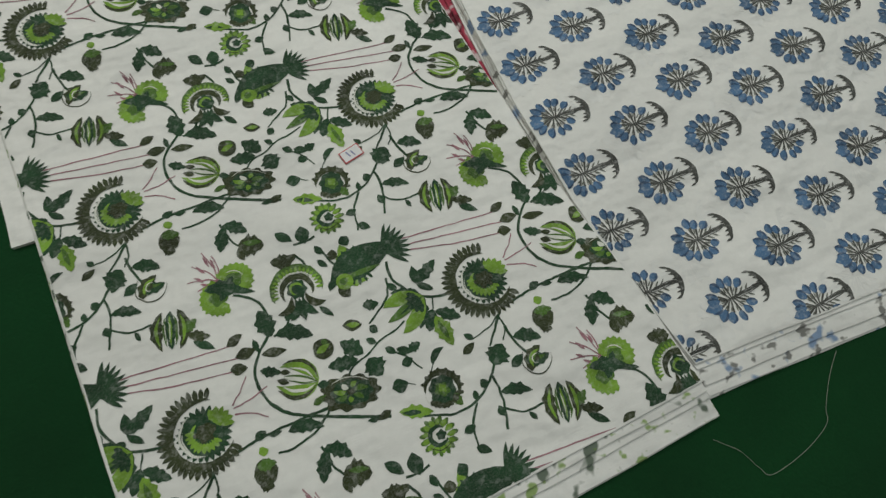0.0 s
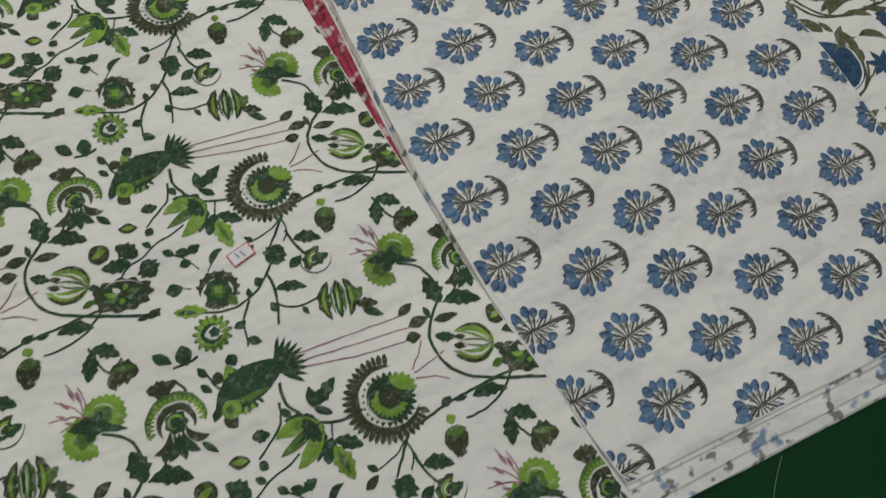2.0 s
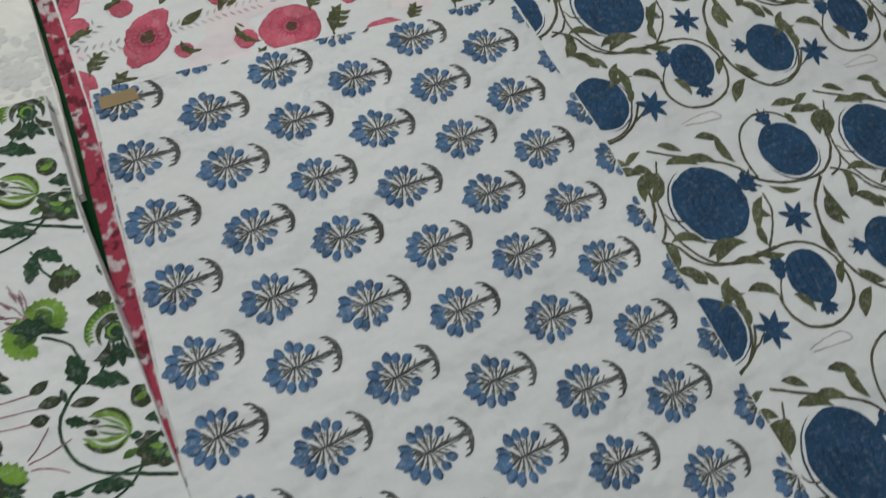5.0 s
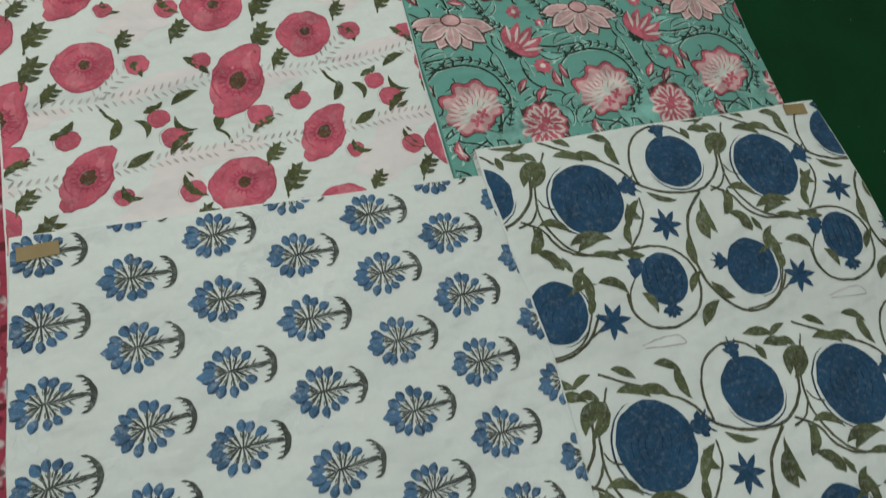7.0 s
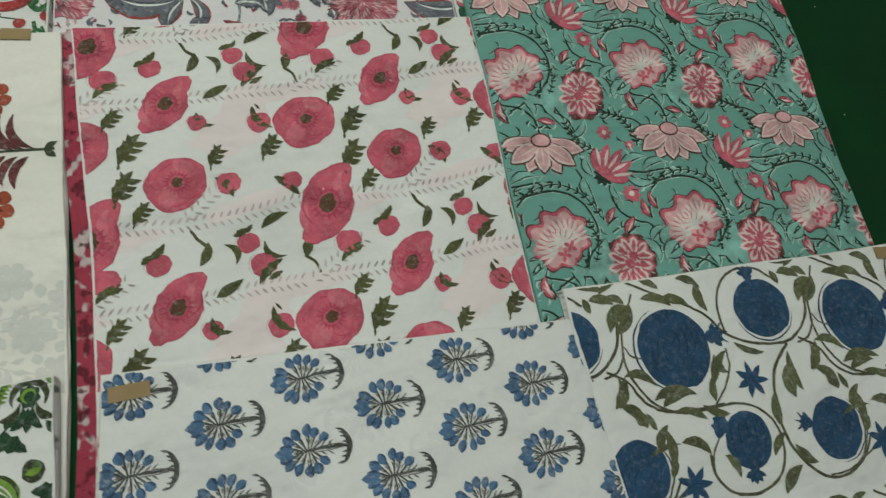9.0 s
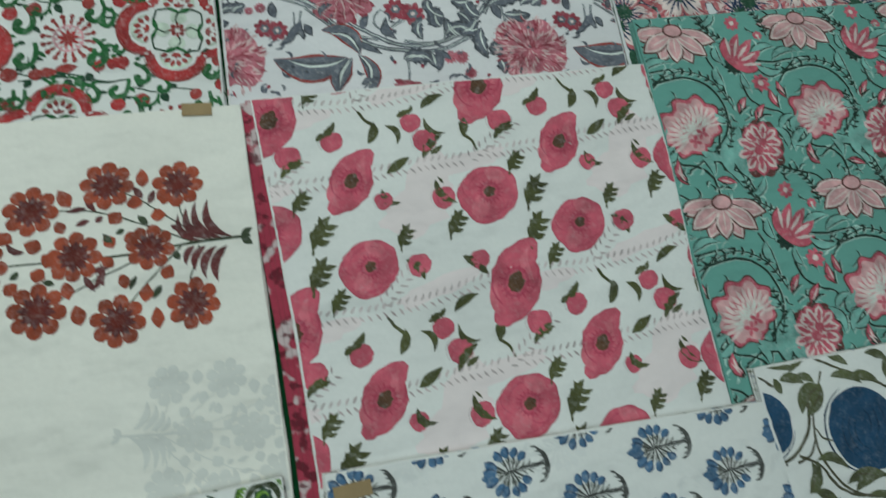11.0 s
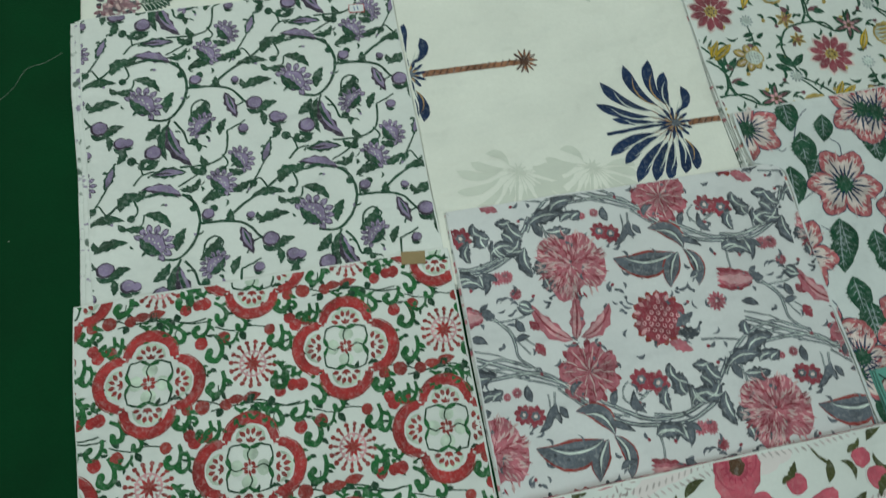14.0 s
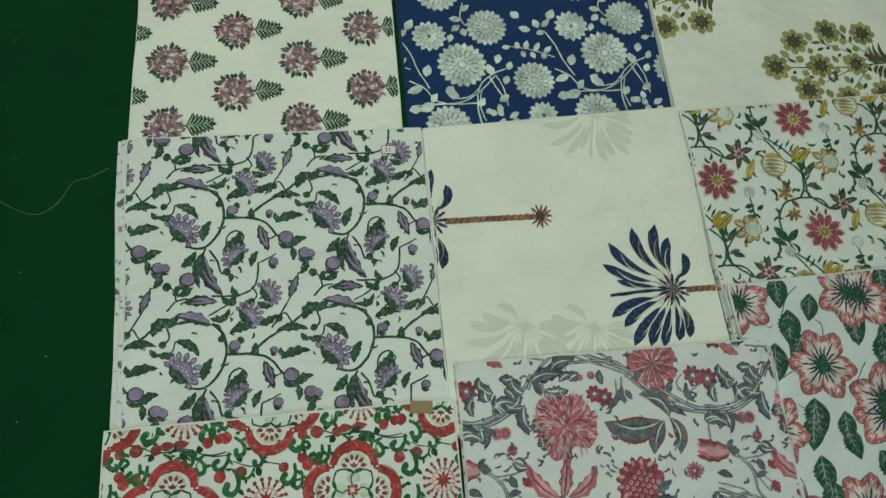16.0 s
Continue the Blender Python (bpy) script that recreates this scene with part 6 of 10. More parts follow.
lotus_repeat.leaf(-0.0753, -0.1806, -0.0614, -0.1546, 0.0111, "teal_line", 0.2, 0, level=0)
lotus_repeat.leaf(-0.0753, -0.1806, -0.0614, -0.1546, 0.0076, "teal", 0.2, 0, level=1)
lotus_repeat.leaf(-0.0116, -0.2042, 0.0223, -0.2118, 0.0124, "teal_line", 0.2, 0, level=0)
lotus_repeat.leaf(-0.0116, -0.2042, 0.0223, -0.2118, 0.0084, "teal", 0.2, 0, level=1)
lotus_repeat.leaf(-0.0147, -0.1874, 0.0102, -0.1948, 0.0102, "teal_line", -0.2, 0, level=0)
lotus_repeat.leaf(-0.0147, -0.1874, 0.0102, -0.1948, 0.0070, "teal", -0.2, 0, level=1)
lotus_repeat.leaf(-0.0495, -0.1835, -0.0809, -0.1978, 0.0112, "teal_line", 0.2, 0, level=0)
lotus_repeat.leaf(-0.0495, -0.1835, -0.0809, -0.1978, 0.0076, "teal", 0.2, 0, level=1)
lotus_repeat.leaf(-0.1642, -0.0975, -0.1682, -0.0638, 0.0135, "teal_line", 0.2, 0, level=0)
lotus_repeat.leaf(-0.1642, -0.0975, -0.1682, -0.0638, 0.0092, "teal", 0.2, 0, level=1)
lotus_repeat.leaf(0.0354, -0.1650, 0.0431, -0.1940, 0.0106, "teal_line", 0.2, 0, level=0)
lotus_repeat.leaf(0.0354, -0.1650, 0.0431, -0.1940, 0.0072, "teal", 0.2, 0, level=1)
lotus_repeat.leaf(0.0351, 0.0068, 0.0645, 0.0332, 0.0104, "teal_line", -0.2, 0, level=0)
lotus_repeat.leaf(0.0351, 0.0068, 0.0645, 0.0332, 0.0071, "teal", -0.2, 0, level=1)
lotus_repeat.leaf(0.0562, -0.0581, 0.0530, -0.0265, 0.0114, "teal_line", 0.2, 0, level=0)
lotus_repeat.leaf(0.0562, -0.0581, 0.0530, -0.0265, 0.0077, "teal", 0.2, 0, level=1)
lotus_repeat.leaf(-0.0244, 0.0706, -0.0119, 0.0424, 0.0119, "teal_line", 0.2, 0, level=0)
lotus_repeat.leaf(-0.0244, 0.0706, -0.0119, 0.0424, 0.0081, "teal", 0.2, 0, level=1)
lotus_repeat.leaf(-0.0619, 0.1346, -0.0890, 0.0907, 0.0134, "teal_line", 0.2, 0, level=0)
lotus_repeat.leaf(-0.0619, 0.1346, -0.0890, 0.0907, 0.0091, "teal", 0.2, 0, level=1)
lotus_repeat.leaf(-0.0606, 0.0893, -0.0889, 0.0579, 0.0131, "teal_line", -0.2, 0, level=0)
lotus_repeat.leaf(-0.0606, 0.0893, -0.0889, 0.0579, 0.0089, "teal", -0.2, 0, level=1)
lotus_repeat.leaf(0.0087, 0.1375, 0.0332, 0.1189, 0.0125, "teal_line", -0.2, 0, level=0)
lotus_repeat.leaf(0.0087, 0.1375, 0.0332, 0.1189, 0.0085, "teal", -0.2, 0, level=1)
lotus_repeat.leaf(-0.1031, 0.0915, -0.0732, 0.1123, 0.0103, "teal_line", 0.2, 0, level=0)
lotus_repeat.leaf(-0.1031, 0.0915, -0.0732, 0.1123, 0.0070, "teal", 0.2, 0, level=1)
lotus_repeat.leaf(-0.1229, -0.1062, -0.1278, -0.0771, 0.0091, "teal_line", 0.2, 0, level=0)
lotus_repeat.leaf(-0.1229, -0.1062, -0.1278, -0.0771, 0.0062, "teal", 0.2, 0, level=1)
lotus_repeat.leaf(-0.1065, -0.1680, -0.0921, -0.2054, 0.0132, "teal_line", 0.2, 0, level=0)
lotus_repeat.leaf(-0.1065, -0.1680, -0.0921, -0.2054, 0.0090, "teal", 0.2, 0, level=1)
lotus_repeat.fern(0.0019, 0.0086, "teal_line", (-0.0608, -0.0802), (-0.0097, -0.0668), (0.0312, -0.0865), (0.0511, -0.1261))
lotus_repeat.fern(0.0020, 0.0089, "teal_line", (-0.1229, 0.0366), (-0.0928, 0.0282), (-0.0738, 0.0038), (-0.0705, -0.0222))
lotus_repeat.fern(0.0021, 0.0084, "teal_line", (0.0328, 0.0286), (0.0430, 0.0008), (0.0664, -0.0169))
lotus_repeat.fern(0.0017, 0.0070, "teal_line", (-0.1823, -0.1326), (-0.1743, -0.1649), (-0.1865, -0.1941))

rust_repeat = Print()
rust_repeat.begin("printed_bush_stem")
rust_repeat.stem(0.0040, 0.0020, "bush_green", (0.0010, 0.0020), (-0.0640, 0.0010), (-0.1420, -0.0040), (-0.2900, 0.0000))
rust_repeat.leaf(-0.0100, 0.0030, 0.0040, 0.0120, 0.0080, "bush_green")
rust_repeat.leaf(-0.0100, 0.0010, 0.0020, -0.0090, 0.0080, "bush_green")
rust_repeat.stem(0.0020, 0.0014, "bush_green", (-0.0640, 0.0010), (-0.1200, 0.0310), (-0.1770, 0.0540), (-0.2330, 0.0590))
rust_repeat.stem(0.0020, 0.0014, "bush_green", (-0.0500, 0.0030), (-0.0930, 0.0380), (-0.1180, 0.0590), (-0.1490, 0.0800))
rust_repeat.stem(0.0020, 0.0014, "bush_green", (-0.0440, 0.0020), (-0.0740, 0.0350), (-0.0780, 0.0680))
rust_repeat.stem(0.0020, 0.0014, "bush_green", (-0.0770, 0.0000), (-0.1120, -0.0320), (-0.1470, -0.0670))
rust_repeat.stem(0.0020, 0.0014, "bush_green", (-0.1100, -0.0050), (-0.1750, -0.0290), (-0.2280, -0.0530))
rust_repeat.stem(0.0020, 0.0014, "bush_green", (-0.0580, -0.0030), (-0.0710, -0.0390), (-0.0700, -0.0600))
rust_repeat.leaf(-0.0200, 0.0030, -0.0450, 0.0530, 0.0110, "wine", 0.25)
rust_repeat.leaf(-0.0320, 0.0030, -0.0590, 0.0520, 0.0100, "wine", 0.25)
rust_repeat.leaf(-0.0440, 0.0040, -0.0700, 0.0450, 0.0100, "wine", 0.25)
rust_repeat.leaf(-0.0570, 0.0030, -0.0790, 0.0380, 0.0090, "wine", 0.25)
rust_repeat.leaf(-0.0260, -0.0070, -0.0410, -0.0480, 0.0110, "wine", -0.2)
rust_repeat.leaf(-0.0380, -0.0060, -0.0540, -0.0430, 0.0100, "wine", -0.2)
rust_repeat.leaf(-0.0510, -0.0050, -0.0650, -0.0330, 0.0100, "wine", -0.2)
rust_repeat.leaf(-0.0630, -0.0030, -0.0740, -0.0250, 0.0080, "wine", -0.2)
rust_repeat.begin("printed_bush_leaf")
rust_repeat.leaf(-0.1800, 0.0580, -0.2020, 0.0560, 0.0070, "wine")
rust_repeat.begin("printed_bush_leaf")
rust_repeat.leaf(-0.1700, 0.0530, -0.1820, 0.0690, 0.0070, "wine")
rust_repeat.begin("printed_bush_leaf")
rust_repeat.leaf(-0.1630, 0.0460, -0.1710, 0.0390, 0.0070, "wine")
rust_repeat.begin("printed_bush_leaf")
rust_repeat.leaf(-0.1770, 0.0430, -0.1930, 0.0370, 0.0070, "wine")
rust_repeat.begin("printed_bush_leaf")
rust_repeat.leaf(-0.1180, 0.0630, -0.1280, 0.0790, 0.0080, "wine")
rust_repeat.begin("printed_bush_leaf")
rust_repeat.leaf(-0.1120, 0.0550, -0.1040, 0.0720, 0.0080, "wine")
rust_repeat.begin("printed_bush_leaf")
rust_repeat.leaf(-0.2470, 0.0130, -0.2650, 0.0260, 0.0080, "wine", 0.2)
rust_repeat.begin("printed_bush_leaf")
rust_repeat.leaf(-0.1870, -0.0230, -0.1760, -0.0420, 0.0080, "wine")
rust_repeat.begin("printed_bush_leaf")
rust_repeat.leaf(-0.1720, -0.0230, -0.1660, -0.0370, 0.0070, "wine")
rust_repeat.begin("printed_bush_leaf")
rust_repeat.leaf(-0.1810, -0.0180, -0.1590, -0.0170, 0.0070, "wine")
rust_repeat.begin("printed_bush_leaf")
rust_repeat.leaf(-0.1680, -0.0100, -0.1820, -0.0410, 0.0080, "wine", 0.2)
rust_repeat.begin("printed_bush_leaf")
rust_repeat.leaf(-0.1040, -0.0440, -0.1150, -0.0590, 0.0080, "bush_green")
rust_repeat.begin("printed_bush_leaf")
rust_repeat.leaf(-0.1310, -0.0290, -0.1390, -0.0450, 0.0070, "bush_green")
rust_repeat.begin("printed_bush_leaf")
rust_repeat.leaf(-0.2180, -0.0280, -0.2300, -0.0230, 0.0070, "bush_green")
rust_repeat.begin("printed_bush_leaf")
rust_repeat.leaf(-0.0760, 0.0170, -0.0880, 0.0260, 0.0080, "wine")
rust_repeat.begin("printed_bush_leaf")
rust_repeat.leaf(-0.2540, -0.0090, -0.2630, -0.0170, 0.0080, "bush_green")
rust_repeat.begin("printed_bush_leaf")
rust_repeat.leaf(-0.1140, 0.0300, -0.1240, 0.0420, 0.0080, "bush_green")
rust_repeat.begin("printed_bush_leaf")
rust_repeat.leaf(-0.1540, 0.0120, -0.1640, 0.0240, 0.0080, "bush_green")
rust_repeat.begin("printed_bush_leaf")
rust_repeat.leaf(-0.1400, 0.0270, -0.1500, 0.0220, 0.0070, "bush_green")
rust_repeat.begin("printed_bush_leaf")
rust_repeat.leaf(-0.0820, -0.0170, -0.0870, -0.0060, 0.0080, "bush_green")
rust_repeat.begin("printed_bush_bud")
rust_repeat.leaf(-0.1980, 0.0610, -0.2100, 0.0840, 0.0170, "rust")
rust_repeat.begin("printed_bush_bud")
rust_repeat.leaf(-0.1170, 0.0770, -0.1180, 0.1010, 0.0150, "rust")
rust_repeat.begin("printed_bush_bud")
rust_repeat.leaf(-0.1270, 0.0500, -0.1270, 0.0680, 0.0180, "rust")
rust_repeat.begin("printed_bush_bud")
rust_repeat.leaf(-0.1550, 0.0360, -0.1430, 0.0490, 0.0180, "rust")
rust_repeat.begin("printed_bush_bud")
rust_repeat.leaf(-0.2060, 0.0300, -0.2120, 0.0450, 0.0140, "rust")
rust_repeat.begin("printed_bush_bud")
rust_repeat.leaf(-0.2590, 0.0260, -0.2780, 0.0380, 0.0160, "rust")
rust_repeat.begin("printed_bush_bud")
rust_repeat.leaf(-0.2290, 0.0140, -0.2470, 0.0230, 0.0180, "rust")
rust_repeat.begin("printed_bush_bud")
rust_repeat.leaf(-0.2140, -0.0060, -0.2290, 0.0070, 0.0180, "rust")
rust_repeat.begin("printed_bush_bud")
rust_repeat.leaf(-0.2270, -0.0200, -0.2420, -0.0110, 0.0170, "rust")
rust_repeat.begin("printed_bush_bud")
rust_repeat.leaf(-0.1630, 0.0100, -0.1500, 0.0180, 0.0170, "rust")
rust_repeat.begin("printed_bush_bud")
rust_repeat.leaf(-0.1410, 0.0130, -0.1240, 0.0180, 0.0170, "rust")
rust_repeat.begin("printed_bush_bud")
rust_repeat.leaf(-0.1650, -0.0140, -0.1550, -0.0050, 0.0170, "rust")
rust_repeat.begin("printed_bush_bud")
rust_repeat.leaf(-0.1510, -0.0360, -0.1380, -0.0320, 0.0170, "rust")
rust_repeat.begin("printed_bush_bud")
rust_repeat.leaf(-0.1240, -0.0610, -0.1190, -0.0410, 0.0160, "rust")
rust_repeat.begin("printed_bush_bud")
rust_repeat.leaf(-0.1110, -0.0930, -0.1120, -0.0690, 0.0150, "rust")
rust_repeat.begin("printed_bush_bud")
rust_repeat.leaf(-0.1930, -0.0780, -0.1980, -0.0550, 0.0170, "rust")
rust_repeat.begin("printed_bush_bud")
rust_repeat.leaf(-0.2040, -0.0470, -0.2060, -0.0270, 0.0150, "rust")
rust_repeat.begin("printed_bush_bud")
rust_repeat.leaf(-0.2700, -0.0330, -0.2570, -0.0220, 0.0160, "rust")
rust_repeat.begin("printed_bush_bud")
rust_repeat.leaf(-0.1000, -0.0380, -0.0920, -0.0220, 0.0160, "rust")
rust_repeat.begin("printed_bush_bud")
rust_repeat.leaf(-0.1100, 0.0400, -0.0930, 0.0400, 0.0160, "rust")
rust_repeat.begin("printed_bush_bud")
rust_repeat.leaf(-0.2090, -0.0230, -0.2170, -0.0080, 0.0150, "rust")
rust_repeat.begin("printed_bush_bud")
rust_repeat.leaf(-0.0860, 0.0580, -0.0990, 0.0640, 0.0170, "rust")
rust_repeat.begin("printed_flower")
rust_repeat.add(RUSTFL, -0.2400, 0.0610, 0.0290, -9)
rust_repeat.begin("printed_flower")
rust_repeat.add(RUSTFL, -0.1570, 0.0840, 0.0290, -8)
rust_repeat.begin("printed_flower")
rust_repeat.add(RUSTFL, -0.0770, 0.0770, 0.0280, -9)
rust_repeat.begin("printed_flower")
rust_repeat.add(RUSTFL, -0.1950, 0.0010, 0.0280, -8)
rust_repeat.begin("printed_flower")
rust_repeat.add(RUSTFL, -0.1130, 0.0020, 0.0260, -14)
rust_repeat.begin("printed_flower")
rust_repeat.add(RUSTFL, -0.2960, 0.0020, 0.0300, -9)
rust_repeat.begin("printed_flower")
rust_repeat.add(RUSTFL, -0.2380, -0.0560, 0.0300, -9)
rust_repeat.begin("printed_flower")
rust_repeat.add(RUSTFL, -0.1540, -0.0790, 0.0290, -12)
rust_repeat.begin("printed_flower")
rust_repeat.add(RUSTFL, -0.0710, -0.0700, 0.0290, -12)

medal_repeat = Print(1.12)
medal_repeat.begin("printed_quatrefoil")
medal_repeat.add(QUATRE, 0.0000, 0.0000, 0.0700, -7)
medal_repeat.begin("printed_roundel")
medal_repeat.add(ROUNDEL, 0.1410, 0.0000, 0.0330, -12)
medal_repeat.begin("printed_leaf_scroll")
medal_repeat.add(CURL, -0.0510, 0.0580, 0.0160, -118)
medal_repeat.begin("printed_leaf_scroll")
medal_repeat.add(CURL, 0.0420, 0.0620, 0.0170, -52)
medal_repeat.begin("printed_leaf_scroll")
medal_repeat.add(CURL, 0.0930, 0.0310, 0.0210, -92)
medal_repeat.begin("printed_leaf_scroll")
medal_repeat.add(CURL, 0.0940, -0.0200, 0.0200, -114)
medal_repeat.begin("printed_leaf_scroll")
medal_repeat.add(CURL, 0.0440, -0.0530, 0.0200, -105)
medal_repeat.begin("printed_leaf_scroll")
medal_repeat.add(CURL, -0.0480, -0.0550, 0.0170, -62)
medal_repeat.begin("printed_leaf_scroll")
medal_repeat.add(CURL, 0.1770, -0.0210, 0.0210, -83)
medal_repeat.begin("printed_leaf_scroll")
medal_repeat.add(CURL, 0.1800, 0.0350, 0.0180, -112)
medal_repeat.begin("printed_leaf_scroll")
medal_repeat.add(CURL, 0.0810, -0.0800, 0.0170, -120)
medal_repeat.begin("printed_leaf_scroll")
medal_repeat.add(CURL, 0.2000, -0.0740, 0.0170, -126)
medal_repeat.begin("printed_leaf_scroll")
medal_repeat.add(CURL, 0.1170, -0.0650, 0.0150, -69)
medal_repeat.begin("printed_leaf_scroll")
medal_repeat.add(CURL, -0.0820, 0.0240, 0.0150, -105)
medal_repeat.begin("printed_berry")
medal_repeat.dot(-0.0750, 0.0900, 0.0080, "brick")
medal_repeat.begin("printed_berry")
medal_repeat.dot(-0.0680, 0.0450, 0.0090, "red")
medal_repeat.begin("printed_berry")
medal_repeat.dot(-0.0700, -0.0400, 0.0090, "red")
medal_repeat.begin("printed_berry")
medal_repeat.dot(0.0730, 0.0410, 0.0090, "red")
medal_repeat.begin("printed_berry")
medal_repeat.dot(0.1030, 0.0450, 0.0090, "brick")
medal_repeat.begin("printed_berry")
medal_repeat.dot(0.0690, -0.0450, 0.0100, "brick")
medal_repeat.begin("printed_berry")
medal_repeat.dot(0.0990, -0.0470, 0.0080, "brick")
medal_repeat.begin("printed_berry")
medal_repeat.dot(0.1750, -0.0410, 0.0080, "red")
medal_repeat.begin("printed_berry")
medal_repeat.dot(0.1930, -0.0370, 0.0080, "red")
medal_repeat.begin("printed_berry")
medal_repeat.dot(0.0480, -0.0810, 0.0080, "red")
medal_repeat.begin("printed_berry")
medal_repeat.dot(0.1670, 0.0470, 0.0080, "brick")
medal_repeat.begin("printed_berry")
medal_repeat.dot(0.0700, -0.0860, 0.0080, "brick")
medal_repeat.begin("printed_berry")
medal_repeat.leaf(0.1220, -0.0440, 0.1490, -0.0410, 0.0120, "brick")
medal_repeat.begin("printed_berry")
medal_repeat.leaf(-0.0190, 0.0930, 0.0050, 0.0930, 0.0120, "brick")
medal_repeat.begin("printed_berry")
medal_repeat.add(CURL, -0.0220, -0.0740, 0.0140, -66)
medal_repeat.begin("printed_berry")
medal_repeat.add(CURL, 0.0190, 0.0730, 0.0130, -126)
medal_repeat.begin("printed_berry")
medal_repeat.add(CURL, 0.0690, 0.0050, 0.0130, -85)
medal_repeat.begin("printed_berry")
medal_repeat.add(CURL, 0.2040, -0.0100, 0.0140, -88)
medal_repeat.begin("printed_berry")
medal_repeat.add(CURL, 0.1470, -0.0630, 0.0150, -54)
medal_repeat.begin("printed_berry")
medal_repeat.add(CURL, 0.1150, 0.0410, 0.0130, -142)
medal_repeat.begin("printed_berry")
medal_repeat.add(CURL, -0.0970, -0.0130, 0.0140, -66)
medal_repeat.begin("printed_berry")
medal_repeat.add(CURL, -0.0730, 0.0710, 0.0120, 54)
medal_repeat.begin("printed_tendril")
medal_repeat.stem(0.0018, 0.0018, "dark_green", (-0.0920, 0.0950), (-0.0570, 0.0990), (-0.0190, 0.0850), (0.0200, 0.0870), (0.0580, 0.0730), (0.0900, 0.0730))
medal_repeat.stem(0.0018, 0.0018, "dark_green", (0.0800, -0.0530), (0.1100, -0.0510), (0.1410, -0.0520), (0.1780, -0.0620), (0.2010, -0.0600))
medal_repeat.stem(0.0016, 0.0016, "dark_green", (0.0930, 0.0620), (0.1200, 0.0530), (0.1440, 0.0560), (0.1750, 0.0480))
medal_repeat.stem(0.0014, 0.0014, "dark_green", (0.0730, -0.0480), (0.0890, -0.0350), (0.0920, -0.0200))
medal_repeat.stem(0.0014, 0.0014, "dark_green", (0.0470, 0.0720), (0.0380, 0.0610), (0.0450, 0.0470))
medal_repeat.leaf(-0.0420, 0.0960, -0.0300, 0.1060, 0.0090, "dark_green")
medal_repeat.leaf(0.0040, 0.0870, 0.0170, 0.0960, 0.0090, "dark_green")
medal_repeat.leaf(0.0350, 0.0820, 0.0310, 0.0710, 0.0090, "dark_green")
medal_repeat.leaf(0.1270, 0.0510, 0.1340, 0.0370, 0.0090, "dark_green")
medal_repeat.leaf(0.1050, 0.0600, 0.0980, 0.0740, 0.0090, "dark_green")
medal_repeat.leaf(0.0950, -0.0520, 0.0870, -0.0620, 0.0090, "dark_green")
medal_repeat.leaf(0.1330, -0.0540, 0.1430, -0.0660, 0.0090, "dark_green")
medal_repeat.leaf(0.1630, -0.0580, 0.1610, -0.0460, 0.0090, "dark_green")
medal_repeat.leaf(-0.0650, 0.0980, -0.0760, 0.1120, 0.0080, "dark_green")

rose_repeat = Print(1.05)
rose_repeat.begin("printed_pompom")
rose_repeat.add(POMPOM, 0.0024, -0.0075, 0.0533, 13)
rose_repeat.begin("printed_crest")
rose_repeat.add(CREST, -0.0083, -0.1681, 0.0430, 17)
rose_repeat.begin("printed_plume")
rose_repeat.leaf(-0.0222, -0.1185, -0.0722, -0.0584, 0.0218, "rose", 0.12, 3)
rose_repeat.leaf(-0.0222, -0.1185, -0.0621, -0.0705, 0.0131, "rose_pale", 0.12, 0, level=2)
rose_repeat.leaf(-0.0222, -0.1185, -0.0722, -0.0584, 0.0033, "rose_deep", 0.12, 0, level=3)
rose_repeat.leaf(-0.0182, -0.1193, -0.0043, -0.0540, 0.0201, "rose", -0.05, 3)
rose_repeat.leaf(-0.0182, -0.1193, -0.0071, -0.0673, 0.0121, "rose_pale", -0.05, 0, level=2)
rose_repeat.leaf(-0.0182, -0.1193, -0.0043, -0.0540, 0.0033, "rose_deep", -0.05, 0, level=3)
rose_repeat.leaf(-0.0089, -0.1169, 0.0450, -0.0747, 0.0201, "rose", -0.15, 3)
rose_repeat.leaf(-0.0089, -0.1169, 0.0340, -0.0833, 0.0121, "rose_pale", -0.15, 0, level=2)
rose_repeat.leaf(-0.0089, -0.1169, 0.0450, -0.0747, 0.0034, "rose_deep", -0.15, 0, level=3)
rose_repeat.begin("printed_thistle")
rose_repeat.add(THISTLE, 0.1146, -0.1111, 0.0383, 134)
rose_repeat.leaf(0.1353, -0.1286, 0.1674, -0.1128, 0.0137, "slate", 0, 3)
rose_repeat.leaf(0.1366, -0.1377, 0.1696, -0.1444, 0.0171, "slate_dark", 0, 3)
rose_repeat.leaf(0.1202, -0.1474, 0.1528, -0.1671, 0.0152, "rose", 0, 3)
rose_repeat.begin("printed_dark_leaf")
rose_repeat.leaf(0.1817, -0.0134, 0.1344, 0.0279, 0.0274, "brick", -0.25, 0)
rose_repeat.leaf(0.1817, -0.0134, 0.1344, 0.0279, 0.0222, "slate", -0.25, 0, level=2)
rose_repeat.leaf(0.1817, -0.0134, 0.1423, 0.0209, 0.0032, "chalk", -0.25, 0, level=3)
rose_repeat.leaf(0.1817, -0.0134, 0.1423, 0.0209, 0.0028, "slate_dark", -0.31, 0, level=3)
rose_repeat.leaf(0.1640, -0.0167, 0.0676, -0.0110, 0.0420, "brick", 0.16, 0)
rose_repeat.leaf(0.1640, -0.0167, 0.0676, -0.0110, 0.0339, "slate", 0.16, 0, level=2)
rose_repeat.leaf(0.1640, -0.0167, 0.0836, -0.0119, 0.0032, "chalk", 0.16, 0, level=3)
